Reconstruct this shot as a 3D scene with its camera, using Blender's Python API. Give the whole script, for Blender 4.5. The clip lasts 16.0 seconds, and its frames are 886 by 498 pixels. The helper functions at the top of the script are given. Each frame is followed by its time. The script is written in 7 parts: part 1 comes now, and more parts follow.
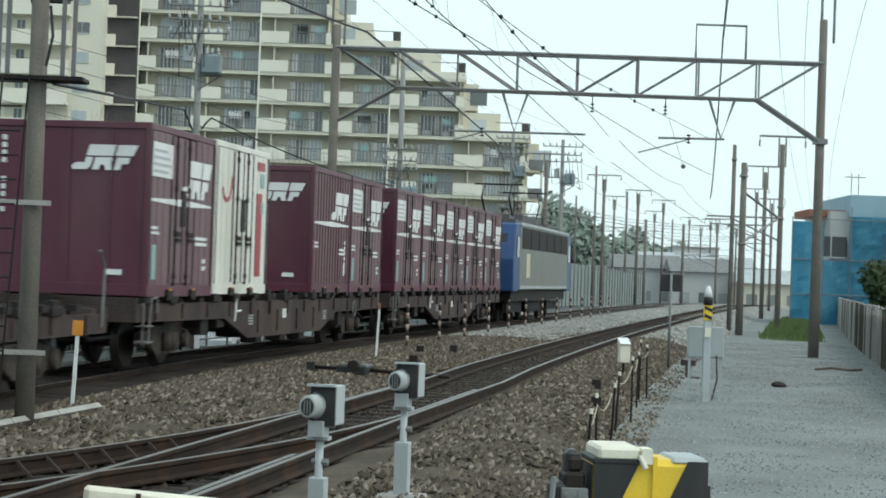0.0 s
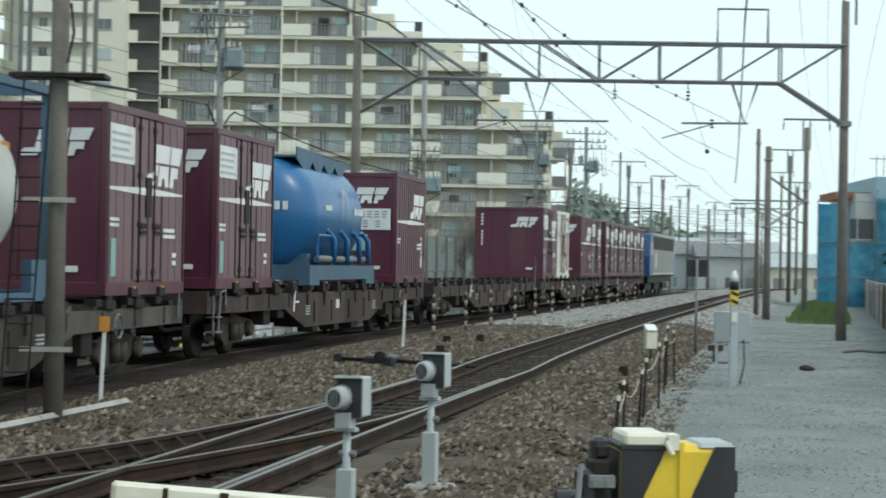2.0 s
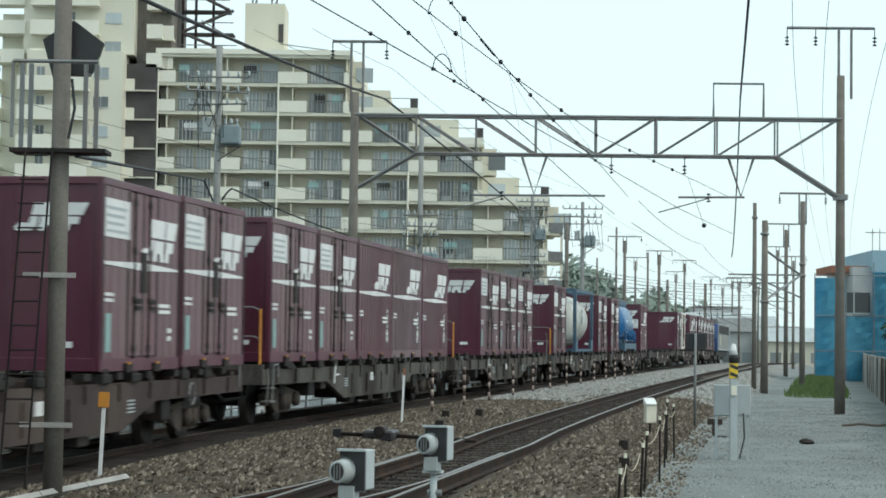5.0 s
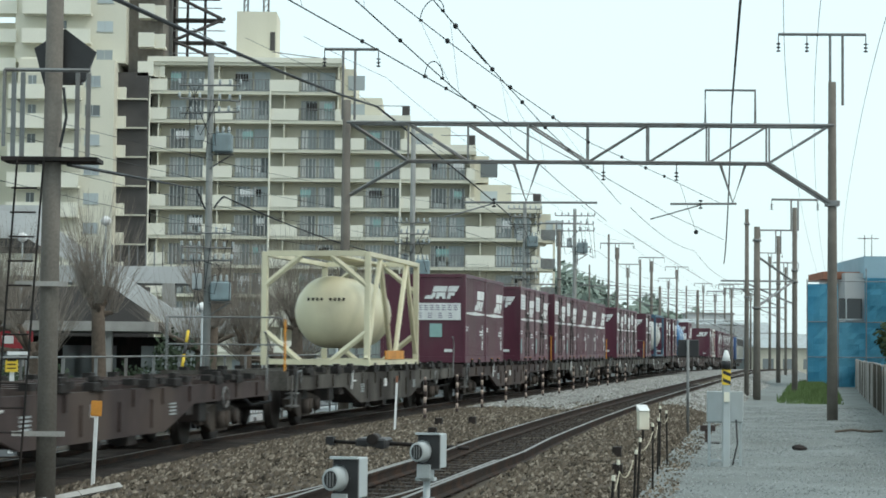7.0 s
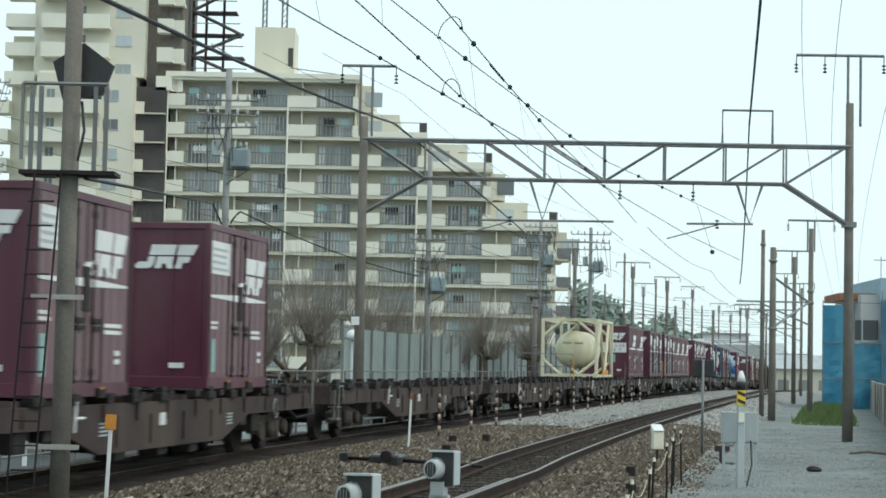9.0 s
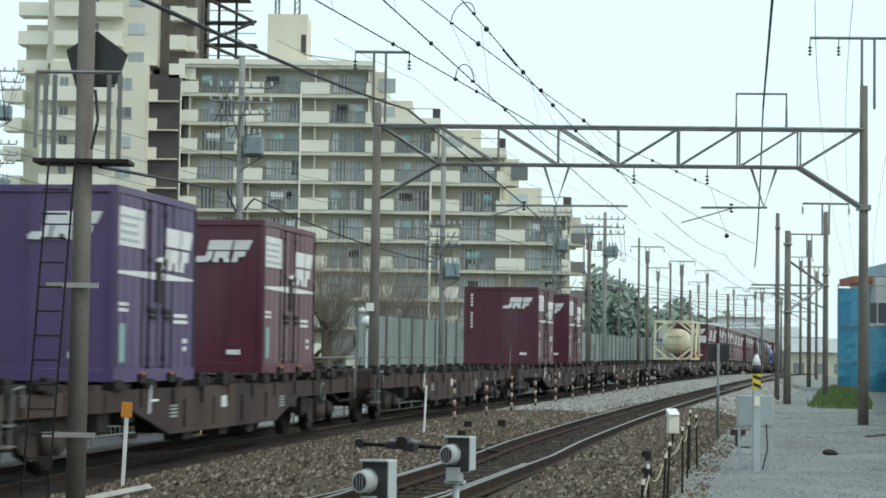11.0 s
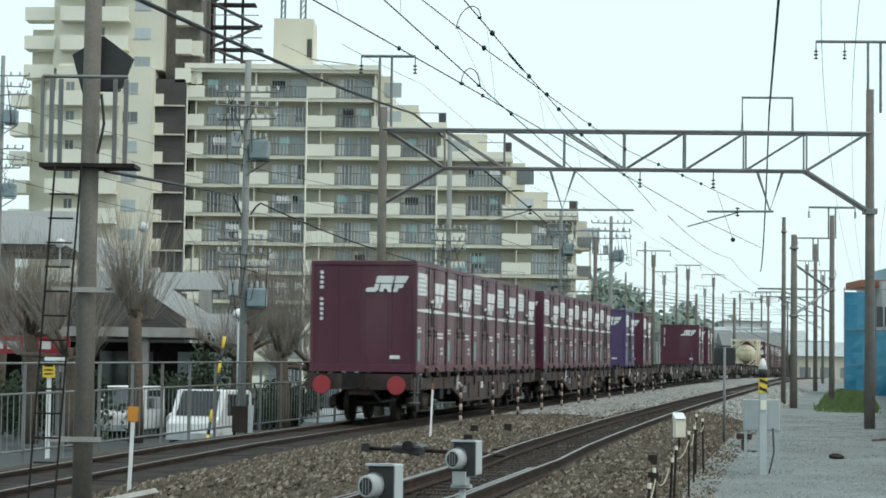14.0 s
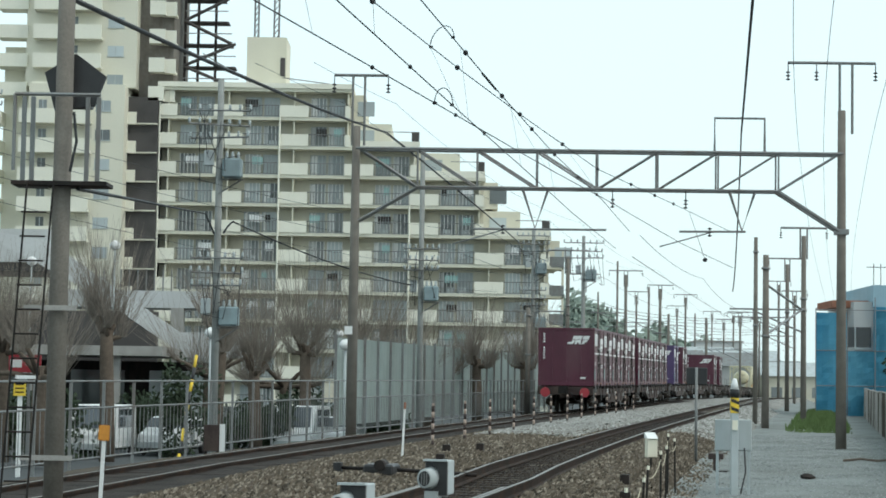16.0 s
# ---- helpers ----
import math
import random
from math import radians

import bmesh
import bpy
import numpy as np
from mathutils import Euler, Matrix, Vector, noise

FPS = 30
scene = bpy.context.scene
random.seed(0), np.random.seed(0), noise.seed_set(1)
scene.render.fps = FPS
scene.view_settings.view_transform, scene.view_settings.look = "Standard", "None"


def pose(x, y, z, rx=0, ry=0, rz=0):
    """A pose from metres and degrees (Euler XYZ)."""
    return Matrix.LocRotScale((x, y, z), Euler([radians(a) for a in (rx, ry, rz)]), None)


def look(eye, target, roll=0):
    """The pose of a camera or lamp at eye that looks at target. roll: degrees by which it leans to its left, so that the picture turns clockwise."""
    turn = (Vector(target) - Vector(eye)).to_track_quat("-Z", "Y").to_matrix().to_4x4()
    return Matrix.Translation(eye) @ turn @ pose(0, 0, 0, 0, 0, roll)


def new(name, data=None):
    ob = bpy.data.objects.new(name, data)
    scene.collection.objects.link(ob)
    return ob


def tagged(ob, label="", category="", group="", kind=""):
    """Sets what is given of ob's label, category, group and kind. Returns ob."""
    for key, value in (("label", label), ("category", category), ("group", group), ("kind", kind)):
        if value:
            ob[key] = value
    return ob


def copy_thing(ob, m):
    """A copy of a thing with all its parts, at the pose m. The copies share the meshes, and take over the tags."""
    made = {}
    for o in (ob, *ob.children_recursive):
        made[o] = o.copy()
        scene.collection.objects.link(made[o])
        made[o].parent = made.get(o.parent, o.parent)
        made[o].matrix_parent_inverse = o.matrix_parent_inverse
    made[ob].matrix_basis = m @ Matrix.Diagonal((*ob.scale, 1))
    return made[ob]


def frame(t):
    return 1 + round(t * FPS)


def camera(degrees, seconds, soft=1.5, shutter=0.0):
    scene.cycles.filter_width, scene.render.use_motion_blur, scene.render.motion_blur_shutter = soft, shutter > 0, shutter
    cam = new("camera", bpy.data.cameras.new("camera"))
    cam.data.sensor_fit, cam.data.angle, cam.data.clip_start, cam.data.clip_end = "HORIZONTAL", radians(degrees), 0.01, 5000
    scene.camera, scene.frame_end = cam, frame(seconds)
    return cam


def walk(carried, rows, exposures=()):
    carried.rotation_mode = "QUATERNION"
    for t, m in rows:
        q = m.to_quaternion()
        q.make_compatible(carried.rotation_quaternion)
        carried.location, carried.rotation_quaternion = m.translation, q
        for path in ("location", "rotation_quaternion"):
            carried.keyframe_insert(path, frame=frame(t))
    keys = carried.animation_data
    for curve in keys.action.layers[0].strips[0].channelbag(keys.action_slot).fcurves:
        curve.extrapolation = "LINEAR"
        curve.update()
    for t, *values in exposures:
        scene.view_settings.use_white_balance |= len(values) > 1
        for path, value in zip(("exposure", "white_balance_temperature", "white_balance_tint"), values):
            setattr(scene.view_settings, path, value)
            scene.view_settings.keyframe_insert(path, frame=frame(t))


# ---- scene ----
F_DEG = 24.57
PATH = [  # seconds, yaw, pitch, roll in degrees, sway in x and z in metres
    (0.0, 0.676, 1.184, 2.081, 0.031, 0.026),
    (0.5, 1.256, 0.576, 1.144, 0.015, 0.028),
    (1.0, -0.948, 0.641, 1.131, 0.020, 0.018),
    (1.5, -3.877, 0.744, 1.022, 0.056, 0.018),
    (2.0, -0.036, 0.877, 1.037, 0.044, 0.026),
    (2.5, 1.828, 1.647, 0.237, 0.019, 0.015),
    (3.0, 2.102, 1.683, -0.081, 0.012, 0.008),
    (3.5, 1.475, 1.716, 0.180, 0.018, 0.000),
    (4.0, 0.542, 2.420, 0.121, 0.022, 0.001),
    (4.5, -0.113, 2.877, 0.428, 0.017, -0.002),
    (4.7, 0.032, 2.949, 0.781, 0.000, 0.000),
    (7.0, 0.257, 3.229, 0.568, 0.000, 0.000),
    (7.5, -0.033, 3.411, 0.887, 0.000, 0.000),
    (8.0, -0.230, 3.652, 0.969, 0.000, 0.000),
    (8.5, -0.335, 3.897, 1.093, 0.000, 0.000),
    (9.0, -0.197, 3.709, 1.184, 0.000, 0.000),
    (11.5, -0.650, 3.296, 0.783, 0.000, 0.000),
    (12.0, -0.722, 3.363, 1.021, 0.000, 0.000),
    (12.5, -0.872, 3.393, 0.912, 0.000, 0.000),
    (13.0, -0.541, 3.373, 0.775, 0.000, 0.000),
    (13.5, -0.707, 3.357, 0.752, 0.000, 0.000),
    (14.0, -0.764, 3.414, 0.776, 0.000, 0.000),
    (14.5, -0.752, 3.668, 0.819, 0.000, 0.000),
    (15.0, -0.599, 3.808, 0.854, 0.000, 0.000),
    (15.5, -0.295, 3.874, 0.780, 0.000, 0.000),
    (16.0, 0.000, 3.967, 0.915, 0.000, 0.000),
]
EYE = 1.236


def aim(yaw, pitch, roll, dx, dz):
    a, b = radians(yaw), radians(pitch)
    way = Vector((math.sin(a) * math.cos(b), math.cos(a) * math.cos(b), math.sin(b)))
    eye = Vector((dx, 0, EYE + dz))
    return look(eye, eye + 10 * way, roll)


cam = camera(F_DEG, 16.0, soft=1.7, shutter=0.25)
walk(cam, [(t, aim(*r)) for t, *r in PATH], exposures=[(0.0, 0.04, 6280, 8), (16.0, 0.04, 6280, 8)])

# ---- sky and sun: a bright overcast spring day ----
world = bpy.data.worlds.new("sky")
scene.world = world
world.use_nodes = True
wn, wl = world.node_tree.nodes, world.node_tree.links
sky = wn.new("ShaderNodeTexSky")
sky.sky_type, sky.sun_disc = "NISHITA", False
sky.sun_elevation, sky.sun_rotation = radians(48), radians(115)
sky.air_density, sky.dust_density = 1.0, 4.0
cloud = wn.new("ShaderNodeMix")
cloud.data_type = "RGBA"
cloud.inputs[0].default_value = 0.6
cloud.inputs[7].default_value = (12.2, 14.6, 14.4, 1)
wl.new(sky.outputs[0], cloud.inputs[6])
wl.new(cloud.outputs[2], wn["Background"].inputs[0])
wn["Background"].inputs[1].default_value = 0.105
sun = new("sun", bpy.data.lights.new("sun", "SUN"))
sun.data.energy, sun.data.angle, sun.data.color = 0.9, radians(14), (1.0, 0.95, 0.87)
sun.matrix_world = look((60, -35, 80), (0, 0, 0))

# ---- materials ----


def mat(name, col, rough=0.7, metal=0.0, var=0.25, scale=6.0, fine=60.0, bump=0.15, dirt=None, dirt_amount=0.35, per_object=0.0):
    """A worn surface: two scales of noise on the colour, stains of a second colour, fine relief."""
    m = bpy.data.materials.new(name)
    m.use_nodes = True
    n, l = m.node_tree.nodes, m.node_tree.links
    b = n["Principled BSDF"]
    b.inputs["Metallic"].default_value = metal
    b.inputs["Specular IOR Level"].default_value = 0.5 if rough < 0.6 else 0.18
    co = n.new("ShaderNodeTexCoord")
    big, small = n.new("ShaderNodeTexNoise"), n.new("ShaderNodeTexNoise")
    for q, s, d in ((big, scale, 5), (small, fine, 3)):
        q.inputs["Scale"].default_value, q.inputs["Detail"].default_value = s, d
        l.new(co.outputs["Object"], q.inputs["Vector"])
    mix = n.new("ShaderNodeMix")
    mix.data_type = "RGBA"
    lo = tuple(max(0, c * (1 - var)) for c in col) + (1,)
    hi = tuple(min(1, c * (1 + var)) for c in col) + (1,)
    mix.inputs[6].default_value, mix.inputs[7].default_value = lo, hi
    add = n.new("ShaderNodeMath")
    add.operation = "MULTIPLY_ADD"
    add.inputs[1].default_value, add.inputs[2].default_value = 0.5, 0.0
    s2 = n.new("ShaderNodeMath")
    s2.operation = "ADD"
    l.new(big.outputs["Fac"], s2.inputs[0])
    l.new(small.outputs["Fac"], s2.inputs[1])
    l.new(s2.outputs[0], add.inputs[0])
    src = add.outputs[0]
    if per_object:
        info = n.new("ShaderNodeObjectInfo")
        k = n.new("ShaderNodeMath")
        k.operation = "MULTIPLY_ADD"
        k.inputs[1].default_value = per_object
        l.new(info.outputs["Random"], k.inputs[0])
        l.new(src, k.inputs[2])
        src = k.outputs[0]
    ramp = n.new("ShaderNodeMapRange")
    ramp.inputs[1].default_value, ramp.inputs[2].default_value = 0.3, 0.7
    l.new(src, ramp.inputs[0])
    l.new(ramp.outputs[0], mix.inputs[0])
    out = mix.outputs[2]
    if dirt:
        st = n.new("ShaderNodeTexNoise")
        st.inputs["Scale"].default_value, st.inputs["Detail"].default_value = scale * 0.35, 8
        mp = n.new("ShaderNodeMapping")
        mp.inputs["Scale"].default_value = (1.6, 1.6, 0.45)
        l.new(co.outputs["Object"], mp.inputs[0])
        l.new(mp.outputs[0], st.inputs["Vector"])
        rr = n.new("ShaderNodeMapRange")
        rr.inputs[1].default_value, rr.inputs[2].default_value, rr.inputs[4].default_value = 0.45, 0.72, dirt_amount * 2
        l.new(st.outputs["Fac"], rr.inputs[0])
        m2 = n.new("ShaderNodeMix")
        m2.data_type = "RGBA"
        m2.inputs[7].default_value = (*dirt, 1)
        l.new(rr.outputs[0], m2.inputs[0])
        l.new(out, m2.inputs[6])
        out = m2.outputs[2]
    l.new(out, b.inputs["Base Color"])
    ro = n.new("ShaderNodeMapRange")
    ro.inputs[3].default_value, ro.inputs[4].default_value = max(0.05, rough - 0.12), min(1, rough + 0.12)
    l.new(small.outputs["Fac"], ro.inputs[0])
    l.new(ro.outputs[0], b.inputs["Roughness"])
    if bump:
        bp = n.new("ShaderNodeBump")
        bp.inputs["Strength"].default_value, bp.inputs["Distance"].default_value = bump, 0.02
        l.new(s2.outputs[0], bp.inputs["Height"])
        l.new(bp.outputs[0], b.inputs["Normal"])
    return m


def glass(name, col=(0.34, 0.38, 0.39), rough=0.08):
    m = bpy.data.materials.new(name)
    m.use_nodes = True
    n, l = m.node_tree.nodes, m.node_tree.links
    b = n["Principled BSDF"]
    info = n.new("ShaderNodeObjectInfo")
    mx = n.new("ShaderNodeMix")
    mx.data_type = "RGBA"
    mx.inputs[6].default_value = (*[c * 0.25 for c in col], 1)
    mx.inputs[7].default_value = (*[c * 1.5 for c in col], 1)
    l.new(info.outputs["Random"], mx.inputs[0])
    l.new(mx.outputs[2], b.inputs["Base Color"])
    b.inputs["Roughness"].default_value = rough
    return m


GRIME = (0.05, 0.045, 0.04)
RUST = (0.16, 0.075, 0.04)
M = dict(
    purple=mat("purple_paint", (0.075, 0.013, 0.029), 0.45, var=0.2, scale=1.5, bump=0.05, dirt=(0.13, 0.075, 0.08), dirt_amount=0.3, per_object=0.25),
    faded=mat("faded_paint", (0.2, 0.15, 0.165), 0.6, var=0.2, scale=1.5, bump=0.05, dirt=(0.12, 0.08, 0.07)),
    violet=mat("violet_paint", (0.07, 0.042, 0.13), 0.45, var=0.25, scale=1.3, bump=0.05, dirt=(0.14, 0.1, 0.16), dirt_amount=0.3),
    white=mat("white_marking", (0.72, 0.73, 0.72), 0.5, var=0.1, scale=4, bump=0.0, dirt=(0.4, 0.36, 0.36), dirt_amount=0.2),
    whitebox=mat("white_container_paint", (0.72, 0.72, 0.66), 0.45, var=0.08, scale=2, bump=0.03, dirt=(0.42, 0.38, 0.3), dirt_amount=0.25),
    red=mat("red_paint", (0.33, 0.03, 0.04), 0.4, var=0.12, scale=3, bump=0.03),
    dark=mat("dark_steel", (0.017, 0.015, 0.014), 0.6, var=0.4, scale=5, bump=0.1, dirt=(0.05, 0.035, 0.03)),
    brown=mat("brown_wagon_paint", (0.05, 0.036, 0.034), 0.65, var=0.5, scale=2.2, fine=25, bump=0.15, dirt=(0.1, 0.075, 0.06), dirt_amount=0.35),
    greywagon=mat("grey_wagon_paint", (0.088, 0.08, 0.07), 0.65, var=0.5, scale=2.2, fine=25, bump=0.15, dirt=(0.03, 0.024, 0.02), dirt_amount=0.7),
    bogie=mat("dusty_bogie_steel", (0.05, 0.042, 0.037), 0.8, var=0.45, scale=4, bump=0.2, dirt=(0.1, 0.08, 0.065), dirt_amount=0.4),
    wheel=mat("wheel_steel", (0.035, 0.03, 0.027), 0.5, metal=0.6, var=0.4, scale=6),
    blue=mat("blue_tank_paint", (0.015, 0.115, 0.29), 0.3, var=0.12, scale=1.5, bump=0.02, dirt=(0.03, 0.12, 0.25), dirt_amount=0.3),
    blueframe=mat("blue_grey_frame", (0.05, 0.11, 0.17), 0.5, var=0.2, scale=3, dirt=GRIME, dirt_amount=0.2),
    tankwhite=mat("stained_white_tank", (0.6, 0.61, 0.57), 0.35, var=0.1, scale=1.5, bump=0.02, dirt=(0.25, 0.24, 0.2), dirt_amount=0.4),
    cream=mat("cream_tank_paint", (0.66, 0.62, 0.44), 0.42, var=0.08, scale=2, bump=0.02, dirt=(0.35, 0.3, 0.2), dirt_amount=0.25),
    pink=mat("faded_pink_paint", (0.42, 0.33, 0.28), 0.6, var=0.2, scale=9, dirt=(0.4, 0.3, 0.22)),
    # container sides: real grime, plus the sky's reflection put into the colour
    weathered=mat("weathered_purple_sky_sheen", (0.13, 0.062, 0.076), 0.5, var=0.22, scale=1.2, bump=0.05, dirt=(0.17, 0.125, 0.12), dirt_amount=0.38, per_object=0.3),
    gearblue=mat("grey_blue_gear_paint", (0.22, 0.29, 0.31), 0.55, var=0.15, scale=4, bump=0.03, dirt=(0.14, 0.15, 0.15), dirt_amount=0.3),
    streetpole=mat("grey_street_pole", (0.27, 0.28, 0.27), 0.85, var=0.2, scale=3, fine=40, bump=0.15, dirt=(0.17, 0.17, 0.16)),
    rope=mat("dirty_rope", (0.4, 0.36, 0.27), 0.9, var=0.2, scale=20, bump=0),
    orange=mat("orange_paint", (0.62, 0.26, 0.03), 0.5, var=0.2, scale=6, dirt=RUST),
    teal=mat("teal_label", (0.26, 0.42, 0.4), 0.5, var=0.15, scale=8, bump=0),
    locogrey=mat("loco_grey_paint", (0.17, 0.185, 0.165), 0.45, var=0.12, scale=1.5, dirt=(0.16, 0.14, 0.11), dirt_amount=0.3),
    locoblue=mat("loco_blue_paint", (0.022, 0.07, 0.2), 0.4, var=0.15, scale=2, dirt=GRIME, dirt_amount=0.2),
    locoroof=mat("loco_roof", (0.1, 0.1, 0.1), 0.6, var=0.3, scale=3),
    rail=mat("rusty_rail_side", (0.026, 0.018, 0.014), 0.75, var=0.35, scale=5, dirt=(0.07, 0.035, 0.02)),
    railtop=mat("worn_rail_head", (0.19, 0.175, 0.16), 0.42, metal=0.7, var=0.15, scale=9, bump=0.03),
    sleeper=mat("sleeper_wood", (0.028, 0.023, 0.02), 0.85, var=0.4, scale=4, bump=0.4, per_object=0.4),
    ballast=mat("brown_ballast", (0.083, 0.067, 0.051), 0.95, var=0.5, scale=0.9, fine=22, bump=0.9, dirt=(0.06, 0.048, 0.038), dirt_amount=0.45),
    ballastgrey=mat("grey_ballast", (0.21, 0.205, 0.19), 0.95, var=0.5, scale=1.0, fine=22, bump=0.9),
    path=mat("grey_gravel_path", (0.192, 0.208, 0.202), 0.95, var=0.3, scale=0.6, fine=70, bump=0.12, dirt=(0.12, 0.125, 0.115), dirt_amount=0.4),
    asphalt=mat("asphalt", (0.075, 0.08, 0.083), 0.9, var=0.2, scale=0.6, fine=40, bump=0.2),
    concrete=mat("concrete", (0.36, 0.35, 0.33), 0.85, var=0.18, scale=2, fine=50, bump=0.2, dirt=(0.2, 0.19, 0.17)),
    pole=mat("weathered_concrete_pole", (0.18, 0.165, 0.145), 0.85, var=0.25, scale=3, fine=40, bump=0.15, dirt=(0.11, 0.095, 0.08)),
    steel=mat("galvanised_steel", (0.2, 0.21, 0.21), 0.55, metal=0.3, var=0.2, scale=4, dirt=(0.15, 0.12, 0.1)),
    wire=mat("dark_wire", (0.035, 0.037, 0.04), 0.6, var=0.2, bump=0),
    greybox=mat("grey_cabinet_paint", (0.4, 0.44, 0.45), 0.5, var=0.1, scale=3, bump=0.03, dirt=(0.26, 0.26, 0.24), dirt_amount=0.3),
    black=mat("black_paint", (0.018, 0.018, 0.02), 0.45, var=0.3, scale=5, bump=0.03, dirt=(0.07, 0.065, 0.06), dirt_amount=0.2),
    yellow=mat("yellow_paint", (0.75, 0.52, 0.035), 0.45, var=0.1, scale=3, bump=0.03, dirt=(0.45, 0.3, 0.06), dirt_amount=0.2),
    ivory=mat("ivory_paint", (0.72, 0.7, 0.58), 0.5, var=0.07, scale=3, bump=0.03, dirt=(0.4, 0.2, 0.1), dirt_amount=0.25),
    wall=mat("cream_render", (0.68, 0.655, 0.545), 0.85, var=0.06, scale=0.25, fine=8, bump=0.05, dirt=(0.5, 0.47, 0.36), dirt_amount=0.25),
    # the cream render again, darkened for the shade behind balconies
    wallshade=mat("shaded_cream_render", (0.56, 0.54, 0.45), 0.85, var=0.08, scale=0.25, fine=8, bump=0.05, dirt=(0.36, 0.33, 0.25), dirt_amount=0.3),
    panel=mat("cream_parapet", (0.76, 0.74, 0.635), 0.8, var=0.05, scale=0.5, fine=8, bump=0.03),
    # steel stair, and shade of stairwell and deck as colour, lifted for haze
    stair=mat("dark_stair_and_shade", (0.08, 0.075, 0.073), 0.8, var=0.35, scale=0.5),
    glass=glass("window_glass"),
    bark=mat("bark", (0.12, 0.095, 0.075), 0.9, var=0.35, scale=6, bump=0.6),
    twig=mat("twig", (0.23, 0.2, 0.17), 0.9, var=0.3, scale=6, bump=0),
    leaf=mat("dark_foliage", (0.04, 0.06, 0.025), 0.7, var=0.4, scale=2, bump=0),
    grass=mat("grass", (0.1, 0.15, 0.055), 0.8, var=0.4, scale=2, bump=0),
    hedge=mat("hedge_foliage", (0.035, 0.05, 0.03), 0.8, var=0.4, scale=2, bump=0),
    sheet=mat("blue_scaffold_sheet", (0.095, 0.34, 0.49), 0.7, var=0.2, scale=0.9, fine=30, bump=0.3, dirt=(0.17, 0.43, 0.56), dirt_amount=0.4),
    sheetgrey=mat("blue_grey_sheet", (0.27, 0.4, 0.47), 0.6, var=0.16, scale=0.8, bump=0.2),
    tile=mat("brown_roof_tile", (0.28, 0.13, 0.085), 0.8, var=0.25, scale=3),
    wood=mat("weathered_fence_wood", (0.065, 0.06, 0.05), 0.9, var=0.35, scale=4, bump=0.4, per_object=0.4),
    carwhite=mat("white_car_paint", (0.75, 0.76, 0.76), 0.3, var=0.03, bump=0),
    carglass=glass("car_glass", (0.06, 0.07, 0.08)),
    fencegreen=mat("faded_green_panel", (0.4, 0.455, 0.44), 0.7, var=0.15, scale=1.2, dirt=(0.3, 0.34, 0.32), dirt_amount=0.35, per_object=0.12),
    # wall colour paled by the haze of distance
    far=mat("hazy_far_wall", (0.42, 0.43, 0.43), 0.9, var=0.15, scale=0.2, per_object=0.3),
    pale=mat("pale_grey_concrete", (0.52, 0.53, 0.53), 0.85, var=0.1, scale=0.6, fine=10, bump=0.05, dirt=(0.32, 0.32, 0.31), dirt_amount=0.35),
    oily=mat("oil_stained_ballast", (0.022, 0.017, 0.014), 0.85, var=0.6, scale=1.6, fine=24, bump=0.9, dirt=(0.05, 0.038, 0.03), dirt_amount=0.4),
    # foliage green greyed with distance haze, mixed into the colour
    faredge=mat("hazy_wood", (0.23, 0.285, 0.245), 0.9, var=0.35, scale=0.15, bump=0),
)

# ---- mesh helpers ----


def box(bm, x0, x1, y0, y1, z0, z1, m=None):
    vs = [bm.verts.new((x, y, z)) for x in (x0, x1) for y in (y0, y1) for z in (z0, z1)]
    if m is not None:
        for v in vs:
            v.co = m @ v.co
    for a in ((0, 1, 3, 2), (4, 6, 7, 5), (0, 4, 5, 1), (2, 3, 7, 6), (0, 2, 6, 4), (1, 5, 7, 3)):
        bm.faces.new([vs[i] for i in a])


def prism(bm, pts, x0, x1):
    """A plate with the outline pts in (y, z), from x0 to x1."""
    a = [bm.verts.new((x0, y, z)) for y, z in pts]
    b = [bm.verts.new((x1, y, z)) for y, z in pts]
    bm.faces.new(a)
    bm.faces.new(b[::-1])
    for i in range(len(pts)):
        j = (i + 1) % len(pts)
        bm.faces.new((a[j], a[i], b[i], b[j]))


def tube(bm, pts, r, seg=6, taper=None, caps=True):
    """A round bar through the points."""
    pts = [Vector(q) for q in pts]
    rings = []
    for i, q in enumerate(pts):
        way = (pts[min(i + 1, len(pts) - 1)] - pts[max(i - 1, 0)]).normalized()
        side = way.cross(Vector((0, 0, 1)) if abs(way.z) < 0.95 else Vector((1, 0, 0))).normalized()
        up = side.cross(way)
        rr = r if taper is None else r + (taper - r) * i / (len(pts) - 1)
        rings.append([bm.verts.new(q + rr * (math.cos(a) * side + math.sin(a) * up)) for a in (2 * math.pi * k / seg for k in range(seg))])
    for a, b in zip(rings, rings[1:]):
        for k in range(seg):
            f = bm.faces.new((a[k], a[(k + 1) % seg], b[(k + 1) % seg], b[k]))
            f.smooth = seg > 6
    if caps:
        bm.faces.new(rings[0][::-1])
        bm.faces.new(rings[-1])


